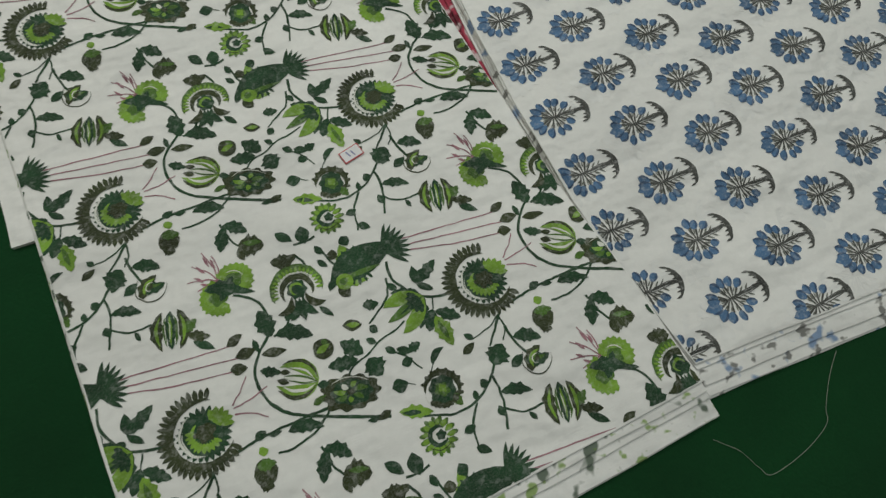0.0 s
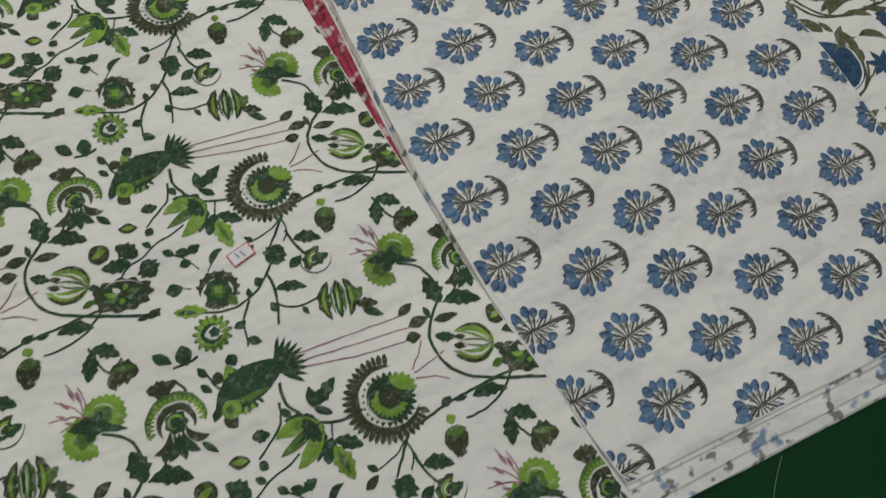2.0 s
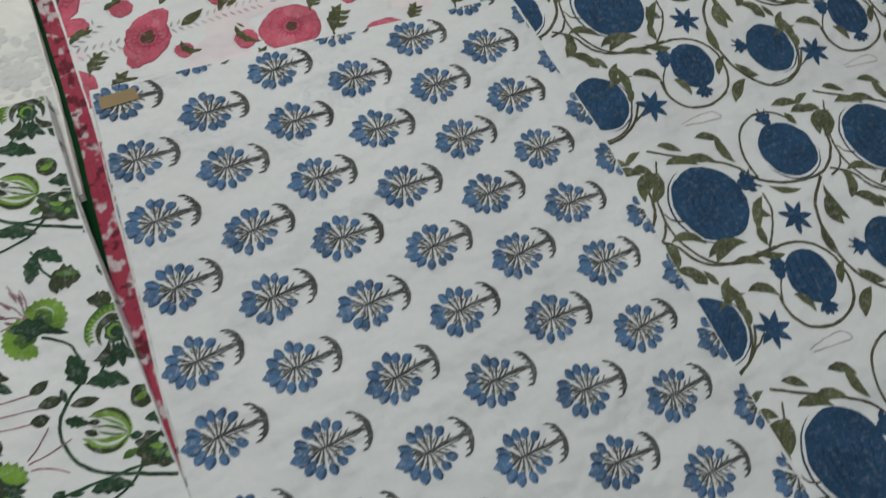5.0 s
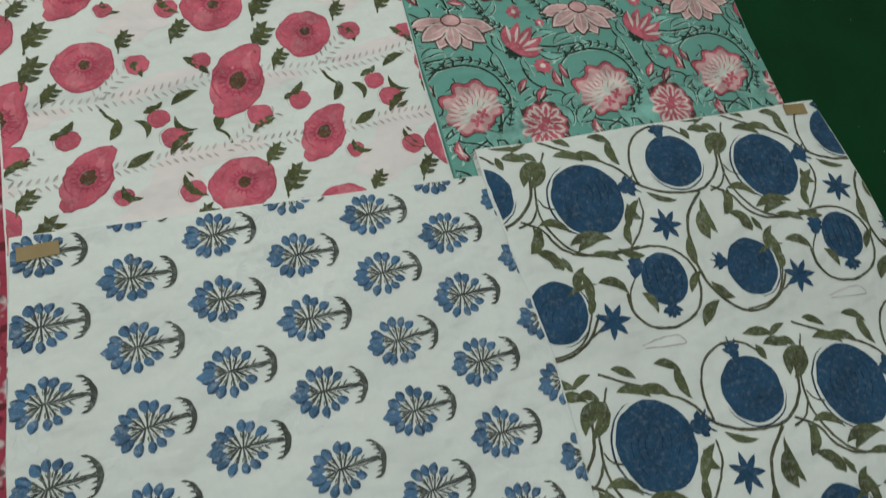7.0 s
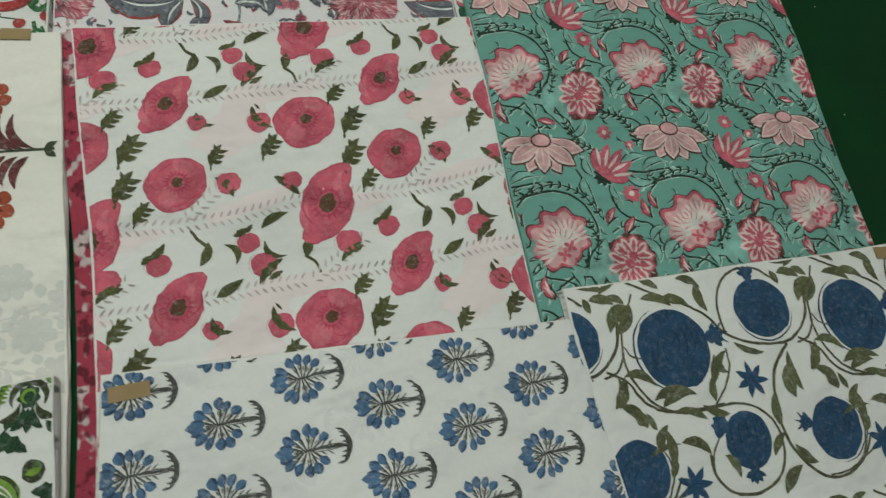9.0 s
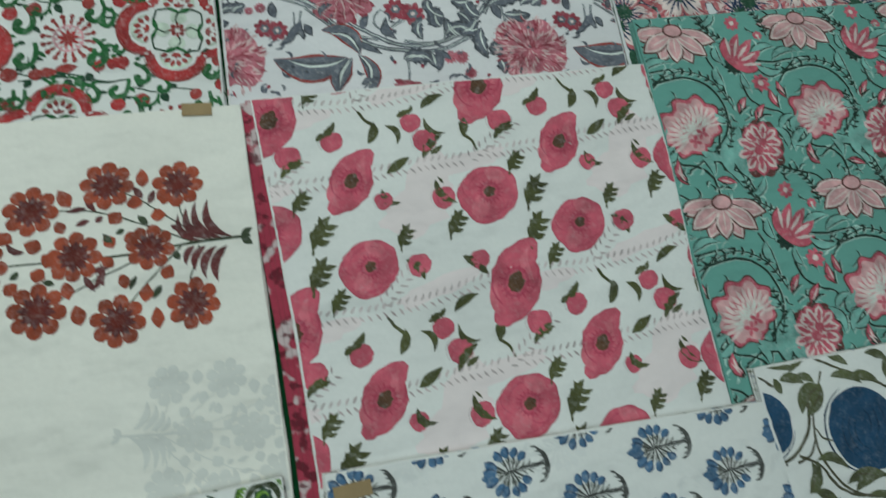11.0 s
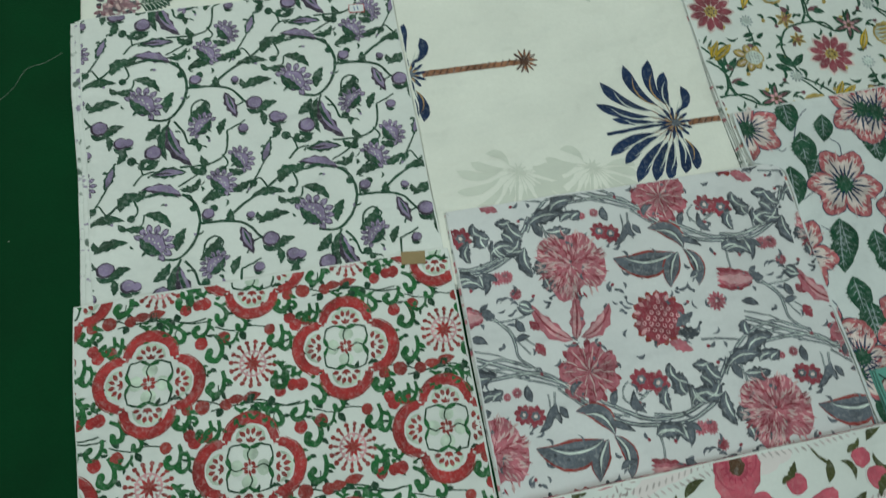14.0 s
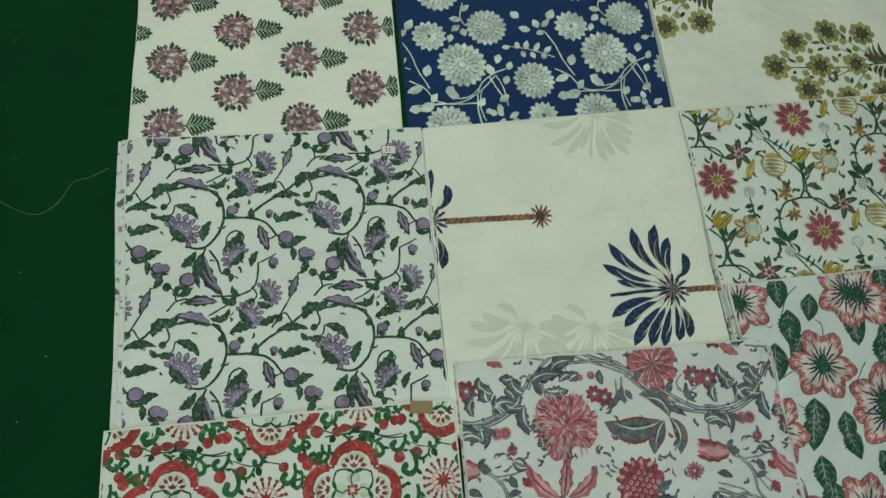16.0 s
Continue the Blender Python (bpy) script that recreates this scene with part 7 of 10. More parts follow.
rose_repeat.leaf(0.1640, -0.0167, 0.0836, -0.0119, 0.0027, "slate_dark", 0.1, 0, level=3)
rose_repeat.leaf(0.1709, -0.0180, 0.1446, -0.0691, 0.0273, "brick", -0.1, 0)
rose_repeat.leaf(0.1709, -0.0180, 0.1446, -0.0691, 0.0221, "slate", -0.1, 0, level=2)
rose_repeat.leaf(0.1709, -0.0180, 0.1489, -0.0608, 0.0032, "chalk", -0.1, 0, level=3)
rose_repeat.leaf(0.1709, -0.0180, 0.1489, -0.0608, 0.0027, "slate_dark", -0.16, 0, level=3)
rose_repeat.leaf(0.1797, -0.0140, 0.1881, -0.0741, 0.0211, "brick", 0.2, 0)
rose_repeat.leaf(0.1797, -0.0140, 0.1881, -0.0741, 0.0170, "slate", 0.2, 0, level=2)
rose_repeat.leaf(0.1797, -0.0140, 0.1868, -0.0643, 0.0032, "chalk", 0.2, 0, level=3)
rose_repeat.leaf(0.1797, -0.0140, 0.1868, -0.0643, 0.0027, "slate_dark", 0.14, 0, level=3)
rose_repeat.begin("printed_tulip")
rose_repeat.add(CRESTS, 0.2468, -0.0737, 0.0296, -13)
rose_repeat.begin("printed_daisy")
rose_repeat.add(DAISYM, 0.0749, 0.0317, 0.0155, -0)
rose_repeat.begin("printed_daisy")
rose_repeat.add(DAISYM, 0.0638, -0.1930, 0.0168, -3)
rose_repeat.begin("printed_daisy")
rose_repeat.add(DAISYM, -0.1158, -0.2111, 0.0145, -2)
rose_repeat.begin("printed_daisy")
rose_repeat.add(DAISYM, 0.2630, 0.0467, 0.0180, -1)
rose_repeat.begin("printed_small_flower")
rose_repeat.add(DAISYP, 0.0581, 0.0683, 0.0080, -11)
rose_repeat.begin("printed_small_flower")
rose_repeat.add(DAISYP, -0.0999, -0.0094, 0.0101, -11)
rose_repeat.begin("printed_small_flower")
rose_repeat.add(DAISYP, 0.3211, -0.0262, 0.0108, -11)
rose_repeat.begin("printed_small_flower")
rose_repeat.add(DAISYP, 0.2096, -0.1005, 0.0155, -11)
rose_repeat.begin("printed_small_flower")
rose_repeat.add(DAISYP, 0.3286, -0.0548, 0.0098, -11)
rose_repeat.begin("printed_small_flower")
rose_repeat.add(DAISYP, 0.1319, -0.2723, 0.0112, -12)
rose_repeat.begin("printed_small_flower")
rose_repeat.add(DAISYP, -0.1361, -0.1812, 0.0063, -12)
rose_repeat.begin("printed_bud")
rose_repeat.leaf(-0.0804, -0.0806, -0.0674, -0.0963, 0.0118, "rose_deep", 0, 2)
rose_repeat.leaf(-0.0777, -0.1132, -0.0679, -0.1340, 0.0133, "rose_deep", 0, 2)
rose_repeat.leaf(-0.0944, -0.0333, -0.0890, -0.0461, 0.0138, "rose_deep", 0, 2)
rose_repeat.stem(0.0025, 0.0025, "slate", (-0.0977, -0.0988), (-0.0807, -0.1152), (-0.0698, -0.1217))
rose_repeat.begin("printed_branch")
rose_repeat.stem(0.0065, 0.0057, "slate", (-0.1770, -0.1167), (-0.1247, -0.1408), (-0.0766, -0.1640), (-0.0297, -0.1902), (0.0146, -0.2238), (0.0608, -0.2495), (0.1109, -0.2503), (0.1523, -0.2344), (0.1807, -0.2086), (0.1966, -0.1846))
rose_repeat.stem(0.0032, 0.0032, "slate", (-0.1751, -0.1272), (-0.1270, -0.1503), (-0.0748, -0.1727), (-0.0306, -0.1933))
rose_repeat.stem(0.0025, 0.0025, "slate", (-0.1748, -0.1071), (-0.1365, -0.1208), (-0.1121, -0.1401))
rose_repeat.stem(0.0058, 0.0042, "slate", (0.1878, -0.2084), (0.2102, -0.1788), (0.2407, -0.1570), (0.2855, -0.1465), (0.3277, -0.1657))
rose_repeat.stem(0.0042, 0.0034, "slate", (0.1987, -0.1979), (0.2354, -0.1709), (0.2851, -0.1589), (0.3229, -0.1772))
rose_repeat.stem(0.0034, 0.0034, "slate", (0.1667, -0.1525), (0.2003, -0.1576), (0.2287, -0.1651))
rose_repeat.stem(0.0055, 0.0065, "slate", (-0.0396, 0.0814), (0.0130, 0.0910), (0.0913, 0.0900), (0.1264, 0.0671), (0.1548, 0.0337), (0.1981, 0.0017), (0.2448, -0.0113), (0.2957, -0.0135), (0.3438, 0.0069))
rose_repeat.stem(0.0038, 0.0038, "slate", (0.1158, 0.0631), (0.1594, 0.0249), (0.2093, 0.0074))
rose_repeat.stem(0.0037, 0.0032, "slate", (-0.0305, 0.0816), (-0.0260, 0.0466), (-0.0265, 0.0275))
rose_repeat.stem(0.0037, 0.0028, "slate", (0.2448, -0.0113), (0.2452, -0.0355), (0.2431, -0.0589))
rose_repeat.stem(0.0051, 0.0042, "slate", (-0.1341, -0.0671), (-0.1118, -0.0943), (-0.1070, -0.1294), (-0.0821, -0.1529))
rose_repeat.stem(0.0029, 0.0025, "slate", (-0.1255, -0.0741), (-0.0911, -0.0723), (-0.0698, -0.0624))
rose_repeat.stem(0.0052, 0.0044, "slate", (-0.1753, 0.0166), (-0.1361, 0.0107), (-0.0990, 0.0201), (-0.0722, 0.0223))
rose_repeat.stem(0.0035, 0.0026, "slate", (-0.1172, 0.0171), (-0.1162, 0.0404), (-0.1273, 0.0616))
rose_repeat.stem(0.0033, 0.0028, "slate", (0.1100, 0.0593), (0.1054, 0.0355), (0.1115, 0.0197))
rose_repeat.stem(0.0028, 0.0024, "slate", (0.0392, -0.2386), (0.0484, -0.2227), (0.0626, -0.2126))
rose_repeat.stem(0.0024, 0.0024, "slate", (-0.0784, -0.1867), (-0.0806, -0.2104), (-0.0943, -0.2314))
rose_repeat.stem(0.0028, 0.0028, "slate", (0.2051, 0.0358), (0.2195, 0.0231), (0.2500, 0.0371))
rose_repeat.stem(0.0027, 0.0023, "slate", (0.2777, -0.0845), (0.3037, -0.1009), (0.3197, -0.1298), (0.3314, -0.1458))
rose_repeat.stem(0.0024, 0.0024, "slate", (0.0292, -0.2171), (0.0300, -0.2009), (0.0416, -0.1909))
rose_repeat.leaf(-0.0990, 0.0201, -0.1125, 0.0491, 0.0159, "slate_dark", 0.1, 0)
rose_repeat.leaf(-0.0990, 0.0201, -0.1110, 0.0459, 0.0112, "slate", 0.1, 0, level=2)
rose_repeat.leaf(-0.0990, 0.0201, -0.1098, 0.0433, 0.0027, "chalk", 0.14, 0, level=3)
rose_repeat.leaf(-0.0662, 0.0286, -0.1011, 0.0374, 0.0179, "slate_dark", 0.1, 2)
rose_repeat.leaf(-0.0662, 0.0286, -0.0972, 0.0364, 0.0125, "slate", 0.1, 0, level=2)
rose_repeat.leaf(-0.0662, 0.0286, -0.0941, 0.0357, 0.0027, "chalk", 0.14, 0, level=3)
rose_repeat.leaf(-0.0612, 0.0486, -0.0843, 0.0822, 0.0217, "slate_dark", 0.1, 2)
rose_repeat.leaf(-0.0612, 0.0486, -0.0818, 0.0785, 0.0152, "slate", 0.1, 0, level=2)
rose_repeat.leaf(-0.0612, 0.0486, -0.0797, 0.0755, 0.0027, "chalk", 0.14, 0, level=3)
rose_repeat.leaf(-0.0314, 0.0428, -0.0415, 0.0739, 0.0127, "slate_dark")
rose_repeat.leaf(-0.0314, 0.0428, -0.0403, 0.0704, 0.0089, "slate", level=2)
rose_repeat.leaf(-0.0248, 0.0512, 0.0151, 0.0482, 0.0201, "slate_dark", -0.1, 2)
rose_repeat.leaf(-0.0248, 0.0512, 0.0106, 0.0486, 0.0140, "slate", -0.1, 0, level=2)
rose_repeat.leaf(-0.0248, 0.0512, 0.0071, 0.0488, 0.0027, "chalk", -0.060000000000000005, 0, level=3)
rose_repeat.leaf(0.0189, 0.0621, 0.0375, 0.0733, 0.0185, "slate_dark", 0.1, 2)
rose_repeat.leaf(0.0189, 0.0621, 0.0354, 0.0721, 0.0129, "slate", 0.1, 0, level=2)
rose_repeat.leaf(0.0189, 0.0621, 0.0338, 0.0711, 0.0028, "chalk", 0.14, 0, level=3)
rose_repeat.leaf(-0.0370, -0.0127, -0.0492, 0.0083, 0.0194, "slate_dark", 0.15, 2)
rose_repeat.leaf(-0.0370, -0.0127, -0.0478, 0.0060, 0.0136, "slate", 0.15, 0, level=2)
rose_repeat.leaf(-0.0370, -0.0127, -0.0467, 0.0041, 0.0026, "chalk", 0.19, 0, level=3)
rose_repeat.leaf(-0.0451, -0.0203, -0.0408, -0.0440, 0.0175, "slate_dark", 0.1, 2)
rose_repeat.leaf(-0.0451, -0.0203, -0.0413, -0.0414, 0.0123, "slate", 0.1, 0, level=2)
rose_repeat.leaf(-0.0451, -0.0203, -0.0417, -0.0393, 0.0026, "chalk", 0.14, 0, level=3)
rose_repeat.leaf(-0.1337, -0.0654, -0.1494, -0.0491, 0.0118, "slate_dark")
rose_repeat.leaf(-0.1337, -0.0654, -0.1477, -0.0509, 0.0083, "slate", level=2)
rose_repeat.leaf(-0.1273, 0.0616, -0.1330, 0.0839, 0.0162, "slate_dark", 0.2, 0)
rose_repeat.leaf(-0.1273, 0.0616, -0.1323, 0.0814, 0.0113, "slate", 0.2, 0, level=2)
rose_repeat.leaf(-0.1273, 0.0616, -0.1318, 0.0794, 0.0027, "chalk", 0.24000000000000002, 0, level=3)
rose_repeat.leaf(-0.1755, -0.0125, -0.1304, -0.0215, 0.0189, "slate_dark", 0.2, 2)
rose_repeat.leaf(-0.1755, -0.0125, -0.1354, -0.0205, 0.0132, "slate", 0.2, 0, level=2)
rose_repeat.leaf(-0.1755, -0.0125, -0.1394, -0.0197, 0.0026, "chalk", 0.24000000000000002, 0, level=3)
rose_repeat.leaf(0.0752, 0.0512, 0.0734, 0.0763, 0.0130, "slate_dark", 0.1, 0)
rose_repeat.leaf(0.0752, 0.0512, 0.0736, 0.0735, 0.0091, "slate", 0.1, 0, level=2)
rose_repeat.leaf(0.1083, 0.0447, 0.0860, 0.0198, 0.0130, "slate_dark", 0.1, 0)
rose_repeat.leaf(0.1083, 0.0447, 0.0884, 0.0226, 0.0091, "slate", 0.1, 0, level=2)
rose_repeat.leaf(0.1129, 0.0389, 0.1211, 0.0207, 0.0111, "slate_dark")
rose_repeat.leaf(0.1129, 0.0389, 0.1202, 0.0227, 0.0078, "slate", level=2)
rose_repeat.leaf(0.1348, 0.0495, 0.1540, 0.0658, 0.0112, "slate_dark", 0.2, 0)
rose_repeat.leaf(0.1348, 0.0495, 0.1519, 0.0640, 0.0079, "slate", 0.2, 0, level=2)
rose_repeat.leaf(0.2398, -0.0249, 0.2764, -0.0272, 0.0221, "slate_dark", 0.15, 2)
rose_repeat.leaf(0.2398, -0.0249, 0.2723, -0.0269, 0.0155, "slate", 0.15, 0, level=2)
rose_repeat.leaf(0.2398, -0.0249, 0.2690, -0.0267, 0.0028, "chalk", 0.19, 0, level=3)
rose_repeat.leaf(0.2798, -0.0182, 0.2843, -0.0432, 0.0168, "slate_dark")
rose_repeat.leaf(0.2798, -0.0182, 0.2838, -0.0405, 0.0117, "slate", level=2)
rose_repeat.leaf(0.2798, -0.0182, 0.2834, -0.0383, 0.0028, "chalk", 0.04, 0, level=3)
rose_repeat.leaf(0.2999, 0.0225, 0.2947, 0.0467, 0.0248, "slate_dark", 0.1, 2)
rose_repeat.leaf(0.2999, 0.0225, 0.2953, 0.0440, 0.0174, "slate", 0.1, 0, level=2)
rose_repeat.leaf(0.2999, 0.0225, 0.2957, 0.0419, 0.0029, "chalk", 0.14, 0, level=3)
rose_repeat.leaf(0.3035, 0.0068, 0.3509, 0.0176, 0.0171, "slate_dark", 0.2, 0)
rose_repeat.leaf(0.3035, 0.0068, 0.3456, 0.0164, 0.0119, "slate", 0.2, 0, level=2)
rose_repeat.leaf(0.3035, 0.0068, 0.3414, 0.0154, 0.0028, "chalk", 0.24000000000000002, 0, level=3)
rose_repeat.leaf(0.2251, 0.0121, 0.2177, 0.0314, 0.0112, "slate_dark", 0.1, 0)
rose_repeat.leaf(0.2251, 0.0121, 0.2185, 0.0293, 0.0079, "slate", 0.1, 0, level=2)
rose_repeat.leaf(0.1707, 0.0032, 0.2110, -0.0144, 0.0111, "slate_dark", 0.1, 0)
rose_repeat.leaf(0.1707, 0.0032, 0.2065, -0.0124, 0.0077, "slate", 0.1, 0, level=2)
rose_repeat.leaf(0.1295, -0.2090, 0.1054, -0.1915, 0.0214, "slate_dark", 0.12, 2)
rose_repeat.leaf(0.1295, -0.2090, 0.1081, -0.1934, 0.0150, "slate", 0.12, 0, level=2)
rose_repeat.leaf(0.1295, -0.2090, 0.1102, -0.1950, 0.0025, "chalk", 0.16, 0, level=3)
rose_repeat.leaf(0.1484, -0.2045, 0.1669, -0.2250, 0.0182, "slate_dark", 0.1, 2)
rose_repeat.leaf(0.1484, -0.2045, 0.1649, -0.2228, 0.0127, "slate", 0.1, 0, level=2)
rose_repeat.leaf(0.1484, -0.2045, 0.1632, -0.2209, 0.0025, "chalk", 0.14, 0, level=3)
rose_repeat.leaf(0.1675, -0.1873, 0.1418, -0.1862, 0.0168, "slate_dark", 0.1, 2)
rose_repeat.leaf(0.1675, -0.1873, 0.1446, -0.1863, 0.0117, "slate", 0.1, 0, level=2)
rose_repeat.leaf(0.1675, -0.1873, 0.1469, -0.1864, 0.0025, "chalk", 0.14, 0, level=3)
rose_repeat.leaf(0.1946, -0.1971, 0.2555, -0.1880, 0.0235, "slate_dark", 0.1, 2)
rose_repeat.leaf(0.1946, -0.1971, 0.2487, -0.1890, 0.0164, "slate", 0.1, 0, level=2)
rose_repeat.leaf(0.1946, -0.1971, 0.2432, -0.1898, 0.0025, "chalk", 0.14, 0, level=3)
rose_repeat.leaf(0.2308, -0.1830, 0.2776, -0.1662, 0.0221, "slate_dark", 0.15, 2)
rose_repeat.leaf(0.2308, -0.1830, 0.2724, -0.1681, 0.0155, "slate", 0.15, 0, level=2)
rose_repeat.leaf(0.2308, -0.1830, 0.2682, -0.1696, 0.0026, "chalk", 0.19, 0, level=3)
rose_repeat.leaf(0.2401, -0.1586, 0.2396, -0.1363, 0.0173, "slate_dark", 0.1, 2)
rose_repeat.leaf(0.2401, -0.1586, 0.2397, -0.1388, 0.0121, "slate", 0.1, 0, level=2)
rose_repeat.leaf(0.2401, -0.1586, 0.2397, -0.1408, 0.0026, "chalk", 0.14, 0, level=3)
rose_repeat.leaf(0.1792, -0.2317, 0.1805, -0.2809, 0.0197, "slate_dark", -0.15, 2)
rose_repeat.leaf(0.1792, -0.2317, 0.1804, -0.2755, 0.0138, "slate", -0.15, 0, level=2)
rose_repeat.leaf(0.1792, -0.2317, 0.1802, -0.2712, 0.0025, "chalk", -0.10999999999999999, 0, level=3)
rose_repeat.leaf(0.1480, -0.2417, 0.1308, -0.2176, 0.0130, "slate_dark", 0.1, 0)
rose_repeat.leaf(0.1480, -0.2417, 0.1327, -0.2203, 0.0091, "slate", 0.1, 0, level=2)
rose_repeat.leaf(0.1480, -0.2417, 0.1343, -0.2224, 0.0024, "chalk", 0.14, 0, level=3)
rose_repeat.leaf(0.1738, -0.2181, 0.1440, -0.2409, 0.0198, "slate_dark", 0.1, 2)
rose_repeat.leaf(0.1738, -0.2181, 0.1473, -0.2384, 0.0139, "slate", 0.1, 0, level=2)
rose_repeat.leaf(0.1738, -0.2181, 0.1499, -0.2364, 0.0025, "chalk", 0.14, 0, level=3)
rose_repeat.leaf(0.0925, -0.2424, 0.0962, -0.2063, 0.0160, "slate_dark", 0.2, 2)
rose_repeat.leaf(0.0925, -0.2424, 0.0957, -0.2103, 0.0112, "slate", 0.2, 0, level=2)
rose_repeat.leaf(0.0925, -0.2424, 0.0954, -0.2136, 0.0024, "chalk", 0.24000000000000002, 0, level=3)
rose_repeat.leaf(0.0559, -0.2388, 0.0459, -0.2042, 0.0112, "slate_dark", 0.2, 0)
rose_repeat.leaf(0.0559, -0.2388, 0.0470, -0.2081, 0.0078, "slate", 0.2, 0, level=2)
rose_repeat.leaf(0.1044, -0.2570, 0.1033, -0.2963, 0.0096, "slate_dark", 0.2, 0)
rose_repeat.leaf(0.1044, -0.2570, 0.1035, -0.2920, 0.0067, "slate", 0.2, 0, level=2)
rose_repeat.leaf(0.1058, -0.2653, 0.1267, -0.2776, 0.0111, "slate_dark", 0.1, 0)
rose_repeat.leaf(0.1058, -0.2653, 0.1244, -0.2762, 0.0078, "slate", 0.1, 0, level=2)
rose_repeat.leaf(0.0112, -0.2215, 0.0221, -0.1993, 0.0112, "slate_dark", 0.1, 0)
rose_repeat.leaf(0.0112, -0.2215, 0.0209, -0.2017, 0.0078, "slate", 0.1, 0, level=2)
rose_repeat.leaf(-0.0767, -0.2112, -0.1035, -0.2357, 0.0095, "slate_dark", 0.1, 0)
rose_repeat.leaf(-0.0767, -0.2112, -0.1005, -0.2330, 0.0066, "slate", 0.1, 0, level=2)
rose_repeat.leaf(-0.0796, -0.2066, -0.0696, -0.2302, 0.0095, "slate_dark", 0.1, 0)
rose_repeat.leaf(-0.0796, -0.2066, -0.0707, -0.2276, 0.0066, "slate", 0.1, 0, level=2)
rose_repeat.leaf(-0.1078, -0.1054, -0.0857, -0.1013, 0.0099, "slate_dark", 0.1, 0)
rose_repeat.leaf(-0.1078, -0.1054, -0.0881, -0.1017, 0.0070, "slate", 0.1, 0, level=2)
rose_repeat.leaf(-0.0705, -0.0649, -0.0956, -0.0555, 0.0136, "slate_dark", 0.15, 0)
rose_repeat.leaf(-0.0705, -0.0649, -0.0928, -0.0565, 0.0095, "slate", 0.15, 0, level=2)
rose_repeat.leaf(-0.0705, -0.0649, -0.0905, -0.0573, 0.0026, "chalk", 0.19, 0, level=3)
rose_repeat.leaf(-0.1753, -0.1827, -0.1486, -0.1721, 0.0141, "slate_dark", 0.15, 0)
rose_repeat.leaf(-0.1753, -0.1827, -0.1516, -0.1733, 0.0099, "slate", 0.15, 0, level=2)
rose_repeat.leaf(-0.1753, -0.1827, -0.1540, -0.1743, 0.0024, "chalk", 0.19, 0, level=3)
rose_repeat.leaf(0.3309, -0.1137, 0.3207, -0.0931, 0.0126, "slate_dark", 0.1, 0)
rose_repeat.leaf(0.3309, -0.1137, 0.3218, -0.0954, 0.0088, "slate", 0.1, 0, level=2)
rose_repeat.leaf(0.3295, -0.0713, 0.3476, -0.0843, 0.0147, "slate_dark", 0.1, 0)
rose_repeat.leaf(0.3295, -0.0713, 0.3456, -0.0829, 0.0103, "slate", 0.1, 0, level=2)
rose_repeat.leaf(0.3295, -0.0713, 0.3440, -0.0817, 0.0028, "chalk", 0.14, 0, level=3)
rose_repeat.leaf(-0.1756, -0.0916, -0.1487, -0.1014, 0.0115, "slate_dark", 0.1, 0)
rose_repeat.leaf(-0.1756, -0.0916, -0.1517, -0.1003, 0.0081, "slate", 0.1, 0, level=2)
rose_repeat.leaf(0.1768, -0.0598, 0.2027, -0.0509, 0.0090, "slate_dark", 0.1, 0)
rose_repeat.leaf(0.1768, -0.0598, 0.1998, -0.0519, 0.0063, "slate", 0.1, 0, level=2)

scroll_repeat = Print(0.92)
scroll_repeat.begin("printed_blossom")
scroll_repeat.add(BUNCH, -0.0206, -0.0770, 0.0279, 42)
scroll_repeat.begin("printed_blossom")
scroll_repeat.add(BUNCH, 0.0720, -0.1259, 0.0211, 133)
scroll_repeat.begin("printed_blossom")
scroll_repeat.add(BUNCH, 0.1230, -0.1919, 0.0210, 28)
scroll_repeat.begin("printed_blossom")
scroll_repeat.add(BUNCH, 0.0857, 0.0061, 0.0223, 38)
scroll_repeat.begin("printed_long_bud")
scroll_repeat.leaf(0.0271, -0.0040, -0.0327, 0.0160, 0.0201, "plum_line", -0.1, 4)
scroll_repeat.leaf(0.0252, 0.0004, -0.0272, 0.0166, 0.0131, "lilac", -0.1, 0, level=2)
scroll_repeat.leaf(0.0233, -0.0059, -0.0261, 0.0058, 0.0060, "vine_green", -0.1, 0, level=3)
scroll_repeat.begin("printed_long_bud")
scroll_repeat.leaf(0.0176, -0.1168, 0.0495, -0.1885, 0.0229, "plum_line", -0.12, 4)
scroll_repeat.leaf(0.0212, -0.1211, 0.0460, -0.1804, 0.0143, "lilac", -0.12, 0, level=2)
scroll_repeat.leaf(0.0176, -0.1188, 0.0354, -0.1677, 0.0067, "vine_green", -0.1, 0, level=3)
scroll_repeat.leaf(0.0158, -0.1136, 0.0122, -0.1751, 0.0134, "vine_green", -0.15, 3)
scroll_repeat.leaf(0.0158, -0.1136, 0.0127, -0.1665, 0.0067, "vine_mid", -0.12, 0, level=3)
scroll_repeat.begin("printed_long_bud")
scroll_repeat.leaf(0.1571, -0.2031, 0.1736, -0.1636, 0.0150, "vine_green", 0, 3)
scroll_repeat.leaf(0.1591, -0.1994, 0.1715, -0.1693, 0.0094, "lilac", level=2)
scroll_repeat.begin("printed_long_bud")
scroll_repeat.leaf(-0.0180, 0.0363, 0.0367, 0.0341, 0.0193, "vine_green", 0.05, 3)
scroll_repeat.leaf(-0.0105, 0.0368, 0.0329, 0.0344, 0.0112, "lilac", 0.05, 0, level=2)
scroll_repeat.leaf(-0.0143, 0.0371, 0.0159, 0.0358, 0.0041, "plum_line", 0.05, 0, level=3)
scroll_repeat.begin("printed_long_bud")
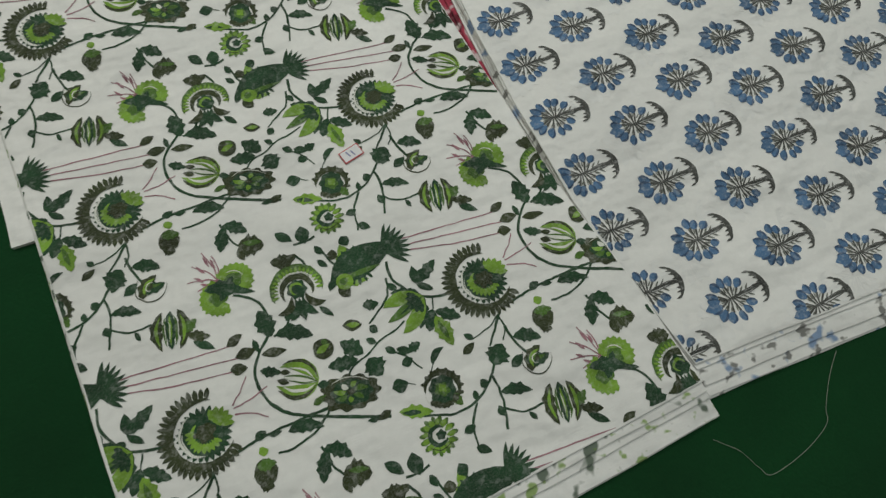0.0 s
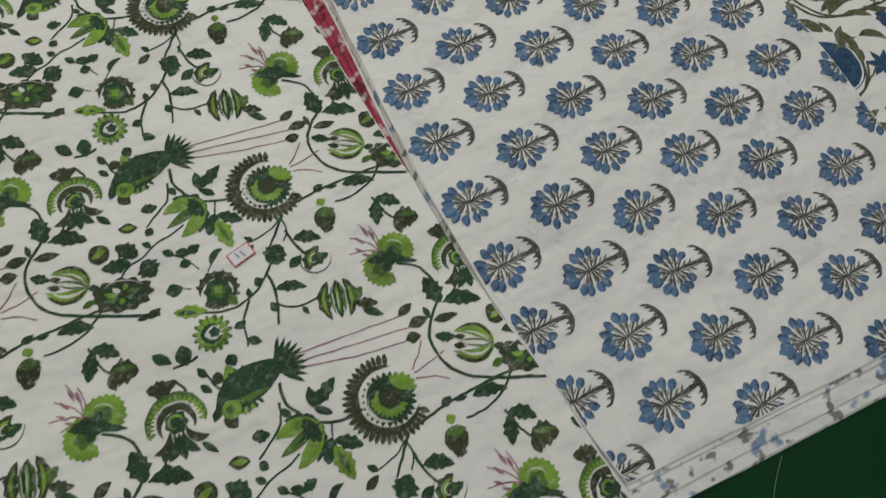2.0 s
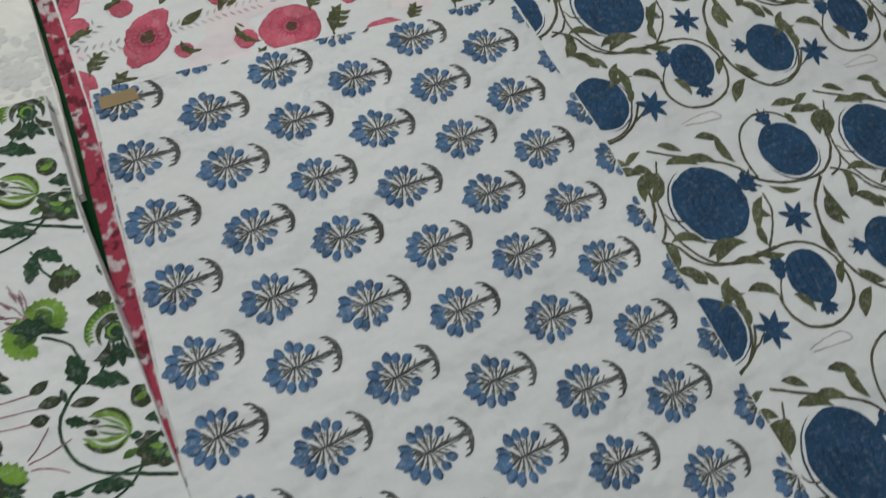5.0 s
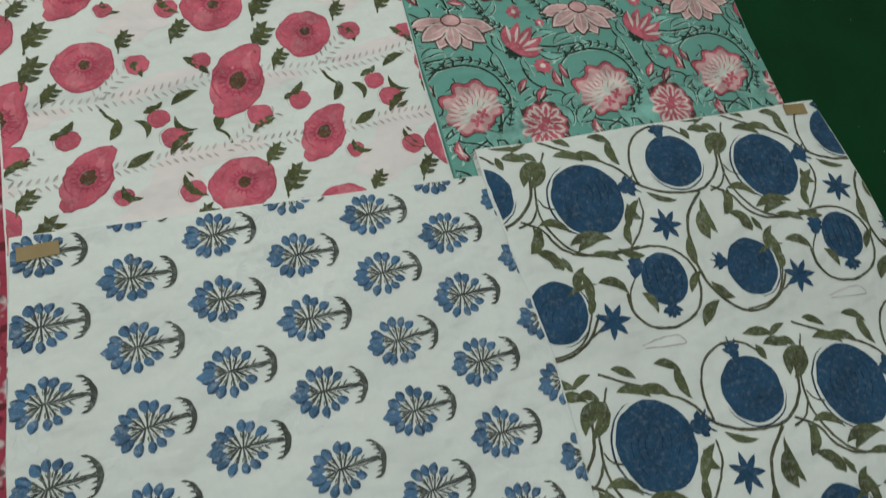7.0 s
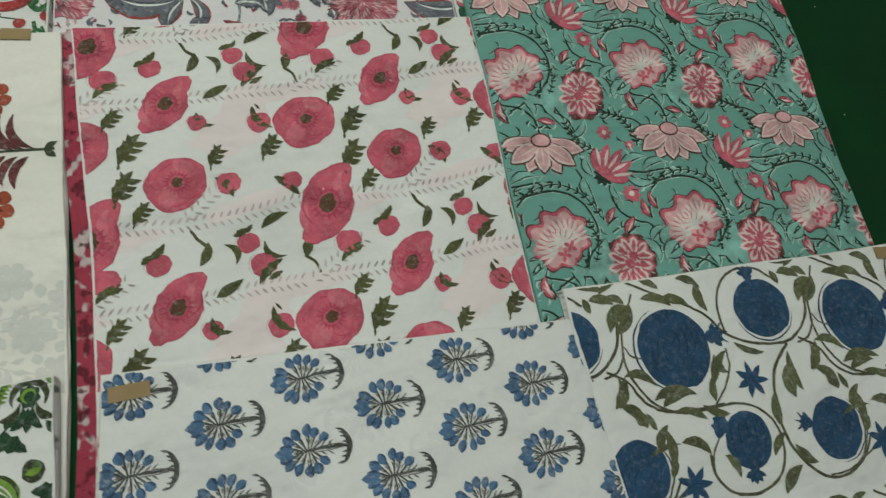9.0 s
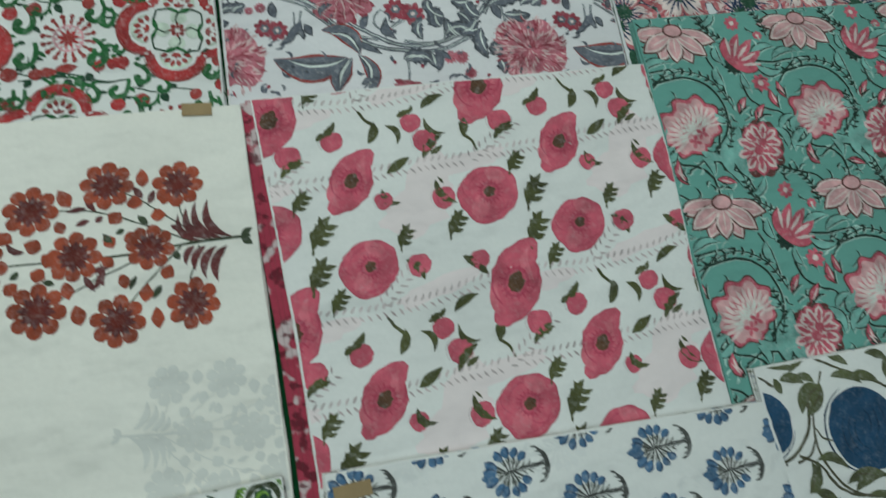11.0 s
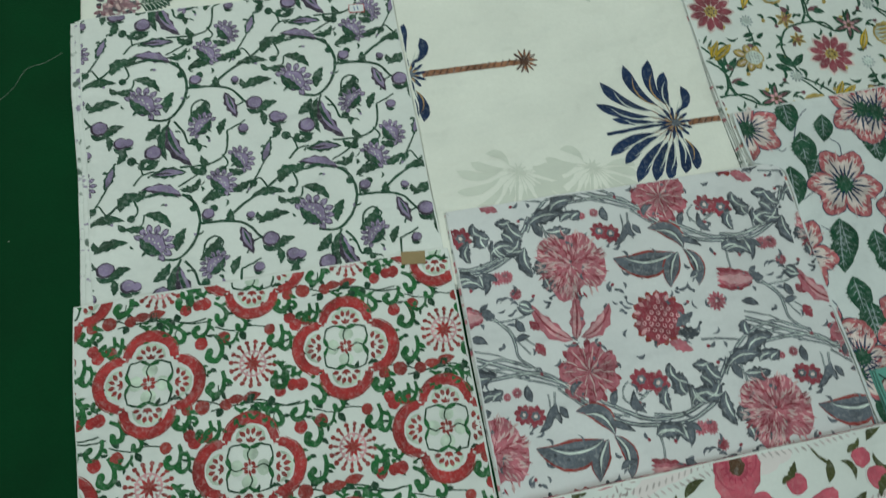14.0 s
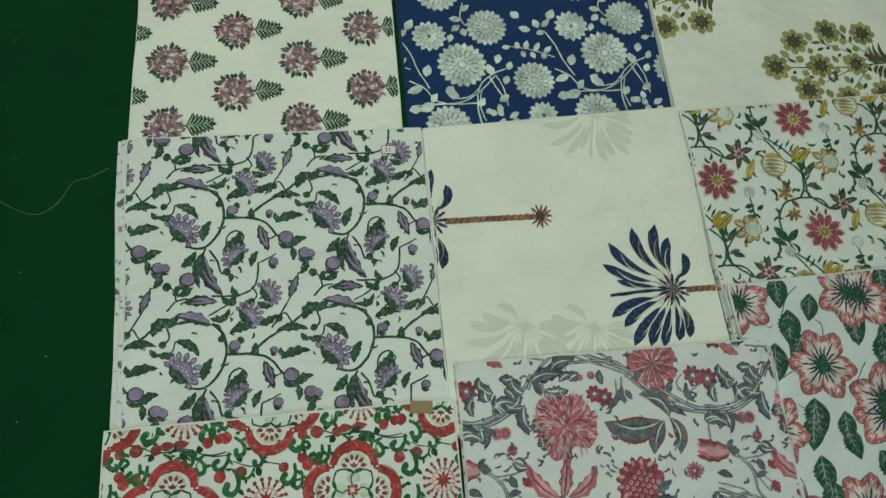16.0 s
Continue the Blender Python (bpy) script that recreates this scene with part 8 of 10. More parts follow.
scroll_repeat.leaf(0.1102, -0.0703, 0.1256, -0.1169, 0.0188, "plum_line", 0, 3)
scroll_repeat.leaf(0.1120, -0.0746, 0.1239, -0.1106, 0.0118, "lilac", level=2)
scroll_repeat.leaf(0.1138, -0.0768, 0.1223, -0.1033, 0.0039, "vine_green", level=3)
scroll_repeat.begin("printed_small_flower")
scroll_repeat.dot(0.0660, -0.0413, 0.0099, "plum_line", 0.0089, level=2)
scroll_repeat.dot(0.0670, -0.0403, 0.0079, "lilac", 0.0070, level=3)
scroll_repeat.leaf(0.0566, -0.0468, 0.0733, -0.0514, 0.0069, "vine_green", -0.2, 0)
scroll_repeat.begin("printed_small_flower")
scroll_repeat.dot(0.1543, -0.0970, 0.0137, "plum_line", 0.0124, level=2)
scroll_repeat.dot(0.1552, -0.0961, 0.0110, "lilac", 0.0096, level=3)
scroll_repeat.leaf(0.1409, -0.1044, 0.1641, -0.1109, 0.0096, "vine_green", -0.2, 0)
scroll_repeat.begin("printed_small_flower")
scroll_repeat.dot(0.1322, -0.1396, 0.0086, "plum_line", 0.0078, level=2)
scroll_repeat.dot(0.1331, -0.1387, 0.0069, "lilac", 0.0061, level=3)
scroll_repeat.leaf(0.1237, -0.1442, 0.1385, -0.1483, 0.0060, "vine_green", -0.2, 0)
scroll_repeat.begin("printed_small_flower")
scroll_repeat.dot(-0.0092, -0.1585, 0.0140, "plum_line", 0.0126, level=2)
scroll_repeat.dot(-0.0083, -0.1576, 0.0112, "lilac", 0.0098, level=3)
scroll_repeat.leaf(-0.0224, -0.1659, 0.0015, -0.1726, 0.0097, "vine_green", -0.2, 0)
scroll_repeat.begin("printed_small_flower")
scroll_repeat.dot(-0.0458, -0.1384, 0.0084, "plum_line", 0.0076, level=2)
scroll_repeat.dot(-0.0449, -0.1375, 0.0067, "lilac", 0.0059, level=3)
scroll_repeat.leaf(-0.0536, -0.1429, -0.0393, -0.1470, 0.0059, "vine_green", -0.2, 0)
scroll_repeat.begin("printed_small_flower")
scroll_repeat.dot(0.1278, -0.0509, 0.0070, "plum_line", 0.0063, level=2)
scroll_repeat.dot(0.1287, -0.0500, 0.0056, "lilac", 0.0049, level=3)
scroll_repeat.leaf(0.1210, -0.0547, 0.1328, -0.0580, 0.0049, "vine_green", -0.2, 0)
scroll_repeat.begin("printed_small_flower")
scroll_repeat.dot(0.1857, -0.1265, 0.0117, "plum_line", 0.0105, level=2)
scroll_repeat.dot(0.1866, -0.1256, 0.0094, "lilac", 0.0082, level=3)
scroll_repeat.leaf(0.1741, -0.1328, 0.1940, -0.1383, 0.0081, "vine_green", -0.2, 0)
scroll_repeat.begin("printed_scroll")
scroll_repeat.stem(0.0043, 0.0053, "vine_green", (-0.0132, -0.1019), (0.0158, -0.1066), (0.0396, -0.0866), (0.0519, -0.0526), (0.0457, -0.0205), (0.0271, -0.0019))
scroll_repeat.stem(0.0049, 0.0039, "vine_green", (0.0491, -0.0555), (0.0900, -0.0570), (0.1216, -0.0671), (0.1414, -0.0917), (0.1649, -0.1103))
scroll_repeat.stem(0.0049, 0.0040, "vine_green", (0.0881, -0.0579), (0.1189, -0.0332), (0.1539, -0.0126), (0.1879, 0.0107), (0.2192, 0.0126), (0.2470, 0.0169))
scroll_repeat.stem(0.0038, 0.0038, "vine_green", (0.0212, -0.1071), (0.0158, -0.1226), (0.0175, -0.1485))
scroll_repeat.stem(0.0038, 0.0038, "vine_green", (0.0267, -0.1117), (0.0392, -0.1288), (0.0463, -0.1512), (0.0553, -0.1501))
scroll_repeat.stem(0.0037, 0.0037, "vine_green", (0.0299, -0.1903), (0.0762, -0.1911), (0.1018, -0.1762), (0.1083, -0.1374))
scroll_repeat.stem(0.0032, 0.0027, "vine_green", (0.1282, -0.2515), (0.1472, -0.2232), (0.1609, -0.1996))
scroll_repeat.stem(0.0035, 0.0030, "vine_green", (-0.0459, 0.0235), (-0.0312, 0.0396), (-0.0124, 0.0424))
scroll_repeat.stem(0.0030, 0.0030, "vine_green", (-0.0312, 0.0396), (-0.0352, 0.0574), (-0.0466, 0.0649))
scroll_repeat.stem(0.0034, 0.0029, "vine_green", (0.0540, -0.1122), (0.0579, -0.0882), (0.0728, -0.0793), (0.0847, -0.0897), (0.0798, -0.1004))
scroll_repeat.stem(0.0030, 0.0030, "vine_green", (0.0215, 0.0114), (0.0423, 0.0227), (0.0595, 0.0322))
scroll_repeat.stem(0.0033, 0.0028, "vine_green", (0.0963, -0.1776), (0.1049, -0.1940), (0.0957, -0.2046))
scroll_repeat.stem(0.0030, 0.0030, "vine_green", (0.0574, -0.0552), (0.0586, -0.0406), (0.0718, -0.0334))
scroll_repeat.stem(0.0036, 0.0031, "vine_green", (0.1977, 0.0121), (0.2043, -0.0103), (0.1940, -0.0203))
scroll_repeat.stem(0.0031, 0.0031, "vine_green", (0.1579, -0.0108), (0.1470, 0.0075), (0.1372, 0.0018))
scroll_repeat.stem(0.0029, 0.0029, "vine_green", (0.1083, -0.1374), (0.1251, -0.1310), (0.1383, -0.1241))
scroll_repeat.stem(0.0030, 0.0030, "vine_green", (0.0271, -0.0040), (0.0402, -0.0073), (0.0438, -0.0267))
scroll_repeat.stem(0.0030, 0.0030, "vine_green", (-0.0303, -0.0276), (-0.0338, -0.0430), (-0.0447, -0.0461))
scroll_repeat.stem(0.0029, 0.0029, "vine_green", (0.1395, -0.0916), (0.1262, -0.0986), (0.1182, -0.1142))
scroll_repeat.leaf(-0.0303, -0.0276, 0.0085, -0.0550, 0.0158, "vine_green", 0.15, 3)
scroll_repeat.leaf(-0.0303, -0.0276, 0.0029, -0.0511, 0.0079, "vine_mid", 0.18, 0, level=3)
scroll_repeat.leaf(0.0158, -0.0945, 0.0306, -0.0590, 0.0164, "vine_green", 0.1, 3)
scroll_repeat.leaf(0.0158, -0.0945, 0.0284, -0.0641, 0.0082, "vine_mid", 0.13, 0, level=3)
scroll_repeat.leaf(0.0485, -0.1137, 0.0802, -0.0800, 0.0211, "vine_green", -0.15, 3)
scroll_repeat.leaf(0.0485, -0.1137, 0.0756, -0.0849, 0.0105, "vine_mid", -0.12, 0, level=3)
scroll_repeat.leaf(0.1326, -0.0216, 0.1843, -0.0217, 0.0142, "vine_green", 0.1, 3)
scroll_repeat.leaf(0.1326, -0.0216, 0.1769, -0.0217, 0.0071, "vine_mid", 0.13, 0, level=3)
scroll_repeat.leaf(0.1385, -0.0687, 0.1882, -0.0583, 0.0169, "vine_green", 0.12, 3)
scroll_repeat.leaf(0.1385, -0.0687, 0.1811, -0.0598, 0.0084, "vine_mid", 0.15, 0, level=3)
scroll_repeat.leaf(-0.0200, -0.1370, 0.0049, -0.1116, 0.0160, "vine_green", -0.1, 3)
scroll_repeat.leaf(-0.0200, -0.1370, 0.0013, -0.1153, 0.0080, "vine_mid", -0.07, 0, level=3)
scroll_repeat.leaf(0.0551, -0.0213, 0.1004, -0.0145, 0.0160, "vine_green", 0.15, 3)
scroll_repeat.leaf(0.0551, -0.0213, 0.0939, -0.0155, 0.0080, "vine_mid", 0.18, 0, level=3)
scroll_repeat.leaf(0.1006, -0.0081, 0.1335, 0.0065, 0.0142, "vine_green", -0.1, 3)
scroll_repeat.leaf(0.1006, -0.0081, 0.1288, 0.0044, 0.0071, "vine_mid", -0.07, 0, level=3)
scroll_repeat.leaf(0.0954, -0.1441, 0.1089, -0.1173, 0.0133, "vine_green", 0.1, 3)
scroll_repeat.leaf(0.0954, -0.1441, 0.1070, -0.1212, 0.0067, "vine_mid", 0.13, 0, level=3)
scroll_repeat.leaf(0.1774, -0.0059, 0.2059, 0.0203, 0.0205, "vine_green", 0.2, 3)
scroll_repeat.leaf(0.1774, -0.0059, 0.2018, 0.0165, 0.0103, "vine_mid", 0.23, 0, level=3)
scroll_repeat.leaf(0.2022, 0.0062, 0.2199, 0.0236, 0.0145, "vine_green", 0.1, 3)
scroll_repeat.leaf(0.2022, 0.0062, 0.2173, 0.0211, 0.0072, "vine_mid", 0.13, 0, level=3)
scroll_repeat.leaf(0.0556, 0.0216, 0.0234, 0.0070, 0.0122, "vine_green", 0.3, 3)
scroll_repeat.leaf(0.0556, 0.0216, 0.0279, 0.0091, 0.0061, "vine_mid", 0.32999999999999996, 0, level=3)
scroll_repeat.leaf(0.0633, 0.0319, 0.0425, 0.0446, 0.0123, "vine_green", 0.2, 3)
scroll_repeat.leaf(0.0633, 0.0319, 0.0455, 0.0428, 0.0061, "vine_mid", 0.23, 0, level=3)
scroll_repeat.leaf(0.1581, -0.1168, 0.1918, -0.0994, 0.0156, "vine_green", 0.15, 3)
scroll_repeat.leaf(0.1581, -0.1168, 0.1869, -0.1019, 0.0078, "vine_mid", 0.18, 0, level=3)
scroll_repeat.leaf(0.1648, -0.1124, 0.1665, -0.1379, 0.0117, "vine_green", 0.1, 3)
scroll_repeat.leaf(0.1648, -0.1124, 0.1662, -0.1343, 0.0059, "vine_mid", 0.13, 0, level=3)
scroll_repeat.leaf(0.1046, -0.2055, 0.1332, -0.2122, 0.0130, "vine_green", -0.15, 3)
scroll_repeat.leaf(0.1046, -0.2055, 0.1291, -0.2113, 0.0065, "vine_mid", -0.12, 0, level=3)
scroll_repeat.leaf(-0.0020, -0.1757, -0.0283, -0.1845, 0.0111, "vine_green", 0.1, 3)
scroll_repeat.leaf(-0.0020, -0.1757, -0.0246, -0.1833, 0.0056, "vine_mid", 0.13, 0, level=3)
scroll_repeat.leaf(-0.0301, -0.0485, -0.0592, -0.0459, 0.0127, "vine_green", 0.1, 3)
scroll_repeat.leaf(-0.0301, -0.0485, -0.0551, -0.0462, 0.0063, "vine_mid", 0.13, 0, level=3)
scroll_repeat.leaf(-0.0573, -0.0512, -0.0685, -0.0378, 0.0097, "vine_green", 0.1, 3)
scroll_repeat.leaf(-0.0573, -0.0512, -0.0669, -0.0397, 0.0049, "vine_mid", 0.13, 0, level=3)
scroll_repeat.leaf(0.1898, -0.1371, 0.1774, -0.1619, 0.0136, "vine_green", 0.1, 3)
scroll_repeat.leaf(0.1898, -0.1371, 0.1791, -0.1584, 0.0068, "vine_mid", 0.13, 0, level=3)
scroll_repeat.leaf(0.0780, -0.1932, 0.0640, -0.1744, 0.0112, "vine_green", 0.2, 3)
scroll_repeat.leaf(0.0780, -0.1932, 0.0660, -0.1771, 0.0056, "vine_mid", 0.23, 0, level=3)
scroll_repeat.leaf(0.1040, -0.0604, 0.0998, -0.0390, 0.0119, "vine_green", 0.2, 3)
scroll_repeat.leaf(0.1040, -0.0604, 0.1004, -0.0420, 0.0059, "vine_mid", 0.23, 0, level=3)
scroll_repeat.leaf(0.0571, -0.1523, 0.0605, -0.1683, 0.0094, "vine_green", 0.2, 3)
scroll_repeat.leaf(0.0571, -0.1523, 0.0600, -0.1660, 0.0047, "vine_mid", 0.23, 0, level=3)
scroll_repeat.leaf(0.1462, -0.0641, 0.1392, -0.0498, 0.0100, "vine_green", 0.2, 3)
scroll_repeat.leaf(0.1462, -0.0641, 0.1402, -0.0519, 0.0050, "vine_mid", 0.23, 0, level=3)
scroll_repeat.leaf(0.0653, 0.0361, 0.0636, 0.0495, 0.0103, "vine_green", 0.1, 3)
scroll_repeat.leaf(0.0653, 0.0361, 0.0638, 0.0476, 0.0051, "vine_mid", 0.13, 0, level=3)
scroll_repeat.leaf(-0.0352, 0.0574, -0.0220, 0.0629, 0.0102, "vine_green", 0.1, 3)
scroll_repeat.leaf(-0.0352, 0.0574, -0.0239, 0.0622, 0.0051, "vine_mid", 0.13, 0, level=3)
scroll_repeat.dot(-0.0466, 0.0649, 0.0072, "vine_green", level=2)
scroll_repeat.dot(0.0553, -0.1501, 0.0066, "vine_green", level=2)
scroll_repeat.dot(0.0798, -0.1025, 0.0058, "vine_green", level=2)
scroll_repeat.dot(0.0957, -0.2046, 0.0065, "vine_green", level=2)
scroll_repeat.dot(0.1940, -0.0203, 0.0061, "vine_green", level=2)
scroll_repeat.dot(0.1371, -0.0004, 0.0061, "vine_green", level=2)
scroll_repeat.dot(0.0438, -0.0288, 0.0060, "vine_green", level=2)
scroll_repeat.dot(0.0595, 0.0322, 0.0072, "vine_green", level=2)
scroll_repeat.dot(0.0736, -0.0335, 0.0060, "vine_green", level=2)
scroll_repeat.dot(-0.0284, -0.1807, 0.0055, "vine_green", level=2)

palm_repeat = Print()
palm_repeat.begin("printed_palm_crown")
palm_repeat.add(CROWN, -0.0216, -0.0014, 0.0274, -12)
palm_repeat.stem(0.0061, 0.0061, "palm_navy", (-0.1407, -0.0041), (-0.0868, -0.0012), (-0.0348, -0.0001), level=2)
palm_repeat.leaf(-0.0531, 0.0267, -0.1277, 0.0934, 0.0186, "palm_navy", 0.1, 0)
palm_repeat.stem(0.0016, 0.0012, "trunk", (-0.0216, -0.0014), (-0.0373, 0.0126), (-0.0531, 0.0267), level=4)
palm_repeat.leaf(-0.0531, 0.0267, -0.1089, 0.0766, 0.0027, "white_gap", 0.19, 0, level=3)
palm_repeat.leaf(-0.0584, 0.0153, -0.1445, 0.0544, 0.0174, "palm_navy", 0.06, 0)
palm_repeat.stem(0.0016, 0.0012, "trunk", (-0.0216, -0.0014), (-0.0399, 0.0069), (-0.0584, 0.0153), level=4)
palm_repeat.leaf(-0.0584, 0.0153, -0.1229, 0.0446, 0.0027, "white_gap", 0.15, 0, level=3)
palm_repeat.leaf(-0.0387, 0.0339, -0.0799, 0.1186, 0.0198, "palm_navy", 0.12, 0)
palm_repeat.stem(0.0016, 0.0012, "trunk", (-0.0216, -0.0014), (-0.0301, 0.0162), (-0.0387, 0.0339), level=4)
palm_repeat.leaf(-0.0387, 0.0339, -0.0695, 0.0971, 0.0027, "palm_gold", 0.21, 0, level=3)
palm_repeat.leaf(-0.0253, 0.0348, -0.0342, 0.1223, 0.0210, "palm_navy", 0.14, 0)
palm_repeat.stem(0.0016, 0.0012, "trunk", (-0.0216, -0.0014), (-0.0234, 0.0166), (-0.0253, 0.0348), level=4)
palm_repeat.leaf(-0.0253, 0.0348, -0.0319, 0.1001, 0.0027, "palm_gold", 0.23, 0, level=3)
palm_repeat.leaf(-0.0190, 0.0273, -0.0127, 0.0961, 0.0198, "palm_navy", 0.1, 0)
palm_repeat.stem(0.0016, 0.0012, "trunk", (-0.0216, -0.0014), (-0.0203, 0.0129), (-0.0190, 0.0273), level=4)
palm_repeat.leaf(-0.0190, 0.0273, -0.0143, 0.0786, 0.0027, "white_gap", 0.19, 0, level=3)
palm_repeat.leaf(-0.0124, 0.0184, 0.0095, 0.0657, 0.0165, "palm_navy", -0.25, 0)
palm_repeat.stem(0.0016, 0.0012, "trunk", (-0.0216, -0.0014), (-0.0170, 0.0085), (-0.0124, 0.0184), level=4)
palm_repeat.leaf(-0.0124, 0.0184, 0.0039, 0.0537, 0.0027, "white_gap", -0.16, 0, level=3)
palm_repeat.leaf(-0.0593, -0.0141, -0.1452, -0.0431, 0.0183, "palm_navy", -0.08, 0)
palm_repeat.stem(0.0016, 0.0012, "trunk", (-0.0216, -0.0014), (-0.0405, -0.0078), (-0.0593, -0.0141), level=4)
palm_repeat.leaf(-0.0593, -0.0141, -0.1240, -0.0359, 0.0027, "white_gap", 0.009999999999999995, 0, level=3)
palm_repeat.leaf(-0.0533, -0.0200, -0.1253, -0.0620, 0.0182, "palm_navy", -0.08, 0)
palm_repeat.stem(0.0016, 0.0012, "trunk", (-0.0216, -0.0014), (-0.0375, -0.0107), (-0.0533, -0.0200), level=4)
palm_repeat.leaf(-0.0533, -0.0200, -0.1076, -0.0517, 0.0027, "white_gap", 0.009999999999999995, 0, level=3)
palm_repeat.leaf(-0.0498, -0.0307, -0.1133, -0.0966, 0.0192, "palm_navy", -0.06, 0)
palm_repeat.stem(0.0016, 0.0012, "trunk", (-0.0216, -0.0014), (-0.0358, -0.0162), (-0.0498, -0.0307), level=4)
palm_repeat.leaf(-0.0498, -0.0307, -0.0977, -0.0805, 0.0026, "white_gap", 0.03, 0, level=3)
palm_repeat.leaf(-0.0407, -0.0316, -0.0840, -0.0997, 0.0192, "palm_navy", -0.05, 0)
palm_repeat.stem(0.0016, 0.0012, "trunk", (-0.0216, -0.0014), (-0.0312, -0.0166), (-0.0407, -0.0316), level=4)
palm_repeat.leaf(-0.0407, -0.0316, -0.0734, -0.0830, 0.0026, "white_gap", 0.039999999999999994, 0, level=3)
palm_repeat.leaf(-0.0335, -0.0324, -0.0604, -0.1022, 0.0182, "palm_navy")
palm_repeat.stem(0.0016, 0.0012, "trunk", (-0.0216, -0.0014), (-0.0276, -0.0170), (-0.0335, -0.0324), level=4)
palm_repeat.leaf(-0.0335, -0.0324, -0.0538, -0.0851, 0.0027, "white_gap", 0.09, 0, level=3)
palm_repeat.leaf(-0.0242, -0.0299, -0.0301, -0.0946, 0.0182, "palm_navy", 0.06, 0)
palm_repeat.stem(0.0016, 0.0012, "trunk", (-0.0216, -0.0014), (-0.0229, -0.0157), (-0.0242, -0.0299), level=4)
palm_repeat.leaf(-0.0242, -0.0299, -0.0287, -0.0787, 0.0027, "white_gap", 0.15, 0, level=3)
palm_repeat.leaf(-0.0182, -0.0284, -0.0105, -0.0898, 0.0172, "palm_navy", 0.14, 0)
palm_repeat.stem(0.0016, 0.0012, "trunk", (-0.0216, -0.0014), (-0.0199, -0.0150), (-0.0182, -0.0284), level=4)
palm_repeat.leaf(-0.0182, -0.0284, -0.0124, -0.0746, 0.0027, "palm_gold", 0.23, 0, level=3)
palm_repeat.leaf(-0.0525, 0.0060, -0.1245, 0.0231, 0.0130, "palm_navy", 0.04, 0)
palm_repeat.stem(0.0016, 0.0012, "trunk", (-0.0216, -0.0014), (-0.0370, 0.0023), (-0.0525, 0.0060), level=4)
palm_repeat.leaf(-0.0525, 0.0060, -0.1065, 0.0188, 0.0027, "white_gap", 0.13, 0, level=3)
palm_repeat.begin("printed_palm_trunk")
palm_repeat.stem(0.0114, 0.0093, "trunk", (0.0019, -0.0037), (0.0694, -0.0040), (0.1334, -0.0050), (0.1743, -0.0057), level=1)
palm_repeat.stem(0.0021, 0.0021, "trunk_dark", (0.0067, -0.0094), (0.0138, 0.0014), level=3)
palm_repeat.stem(0.0021, 0.0021, "trunk_dark", (0.0183, -0.0094), (0.0254, 0.0014), level=3)
palm_repeat.stem(0.0021, 0.0021, "trunk_dark", (0.0298, -0.0094), (0.0370, 0.0014), level=3)
palm_repeat.stem(0.0021, 0.0021, "trunk_dark", (0.0414, -0.0094), (0.0487, 0.0015), level=3)
palm_repeat.stem(0.0021, 0.0021, "trunk_dark", (0.0531, -0.0094), (0.0603, 0.0015), level=3)
palm_repeat.stem(0.0021, 0.0021, "trunk_dark", (0.0647, -0.0093), (0.0721, 0.0015), level=3)
palm_repeat.stem(0.0021, 0.0021, "trunk_dark", (0.0764, -0.0093), (0.0838, 0.0015), level=3)
palm_repeat.stem(0.0021, 0.0021, "trunk_dark", (0.0881, -0.0093), (0.0956, 0.0016), level=3)
palm_repeat.stem(0.0021, 0.0021, "trunk_dark", (0.0999, -0.0093), (0.1074, 0.0016), level=3)
palm_repeat.stem(0.0021, 0.0021, "trunk_dark", (0.1117, -0.0093), (0.1192, 0.0016), level=3)
palm_repeat.stem(0.0021, 0.0021, "trunk_dark", (0.1235, -0.0093), (0.1311, 0.0016), level=3)
palm_repeat.stem(0.0021, 0.0021, "trunk_dark", (0.1353, -0.0093), (0.1430, 0.0016), level=3)
palm_repeat.stem(0.0021, 0.0021, "trunk_dark", (0.1472, -0.0093), (0.1549, 0.0017), level=3)
palm_repeat.stem(0.0021, 0.0021, "trunk_dark", (0.1591, -0.0093), (0.1668, 0.0017), level=3)
palm_repeat.begin("printed_palm_root")
palm_repeat.add(ROOT, 0.1788, -0.0051, 0.0236, -3)

meadow_repeat = Print(1.15)
meadow_repeat.begin("printed_daisy")
meadow_repeat.add(DAISYC, 0.0000, 0.0000, 0.0420, 8)
meadow_repeat.begin("printed_yellow_flower")
meadow_repeat.add(GOLDFL, -0.1450, 0.0170, 0.0320, 174)
meadow_repeat.begin("printed_star_flower")
meadow_repeat.add(STARF, -0.1340, -0.0680, 0.0300, 75)
meadow_repeat.begin("printed_fruit")
meadow_repeat.add(FRUIT, -0.0740, 0.1400, 0.0260, -4)
meadow_repeat.begin("printed_bud")
meadow_repeat.veined(-0.1350, 0.1130, -0.1120, 0.1550, 0.0130, "mustard", "forest")
meadow_repeat.veined(-0.2160, 0.0180, -0.1770, 0.0460, 0.0150, "mustard", "forest")
meadow_repeat.veined(-0.0340, 0.1470, -0.0120, 0.1790, 0.0120, "mustard", "forest")
meadow_repeat.begin("printed_puff")
meadow_repeat.add(PUFF, -0.1340, 0.0900, 0.0130, -4)
meadow_repeat.add(PUFF, -0.0810, -0.0320, 0.0130, -7)
meadow_repeat.begin("printed_brown_flower")
meadow_repeat.add(BROWNFL, -0.0610, 0.0830, 0.0170, -3)
meadow_repeat.add(BROWNFL, -0.0500, 0.0400, 0.0140, -3)
meadow_repeat.begin("printed_branch")
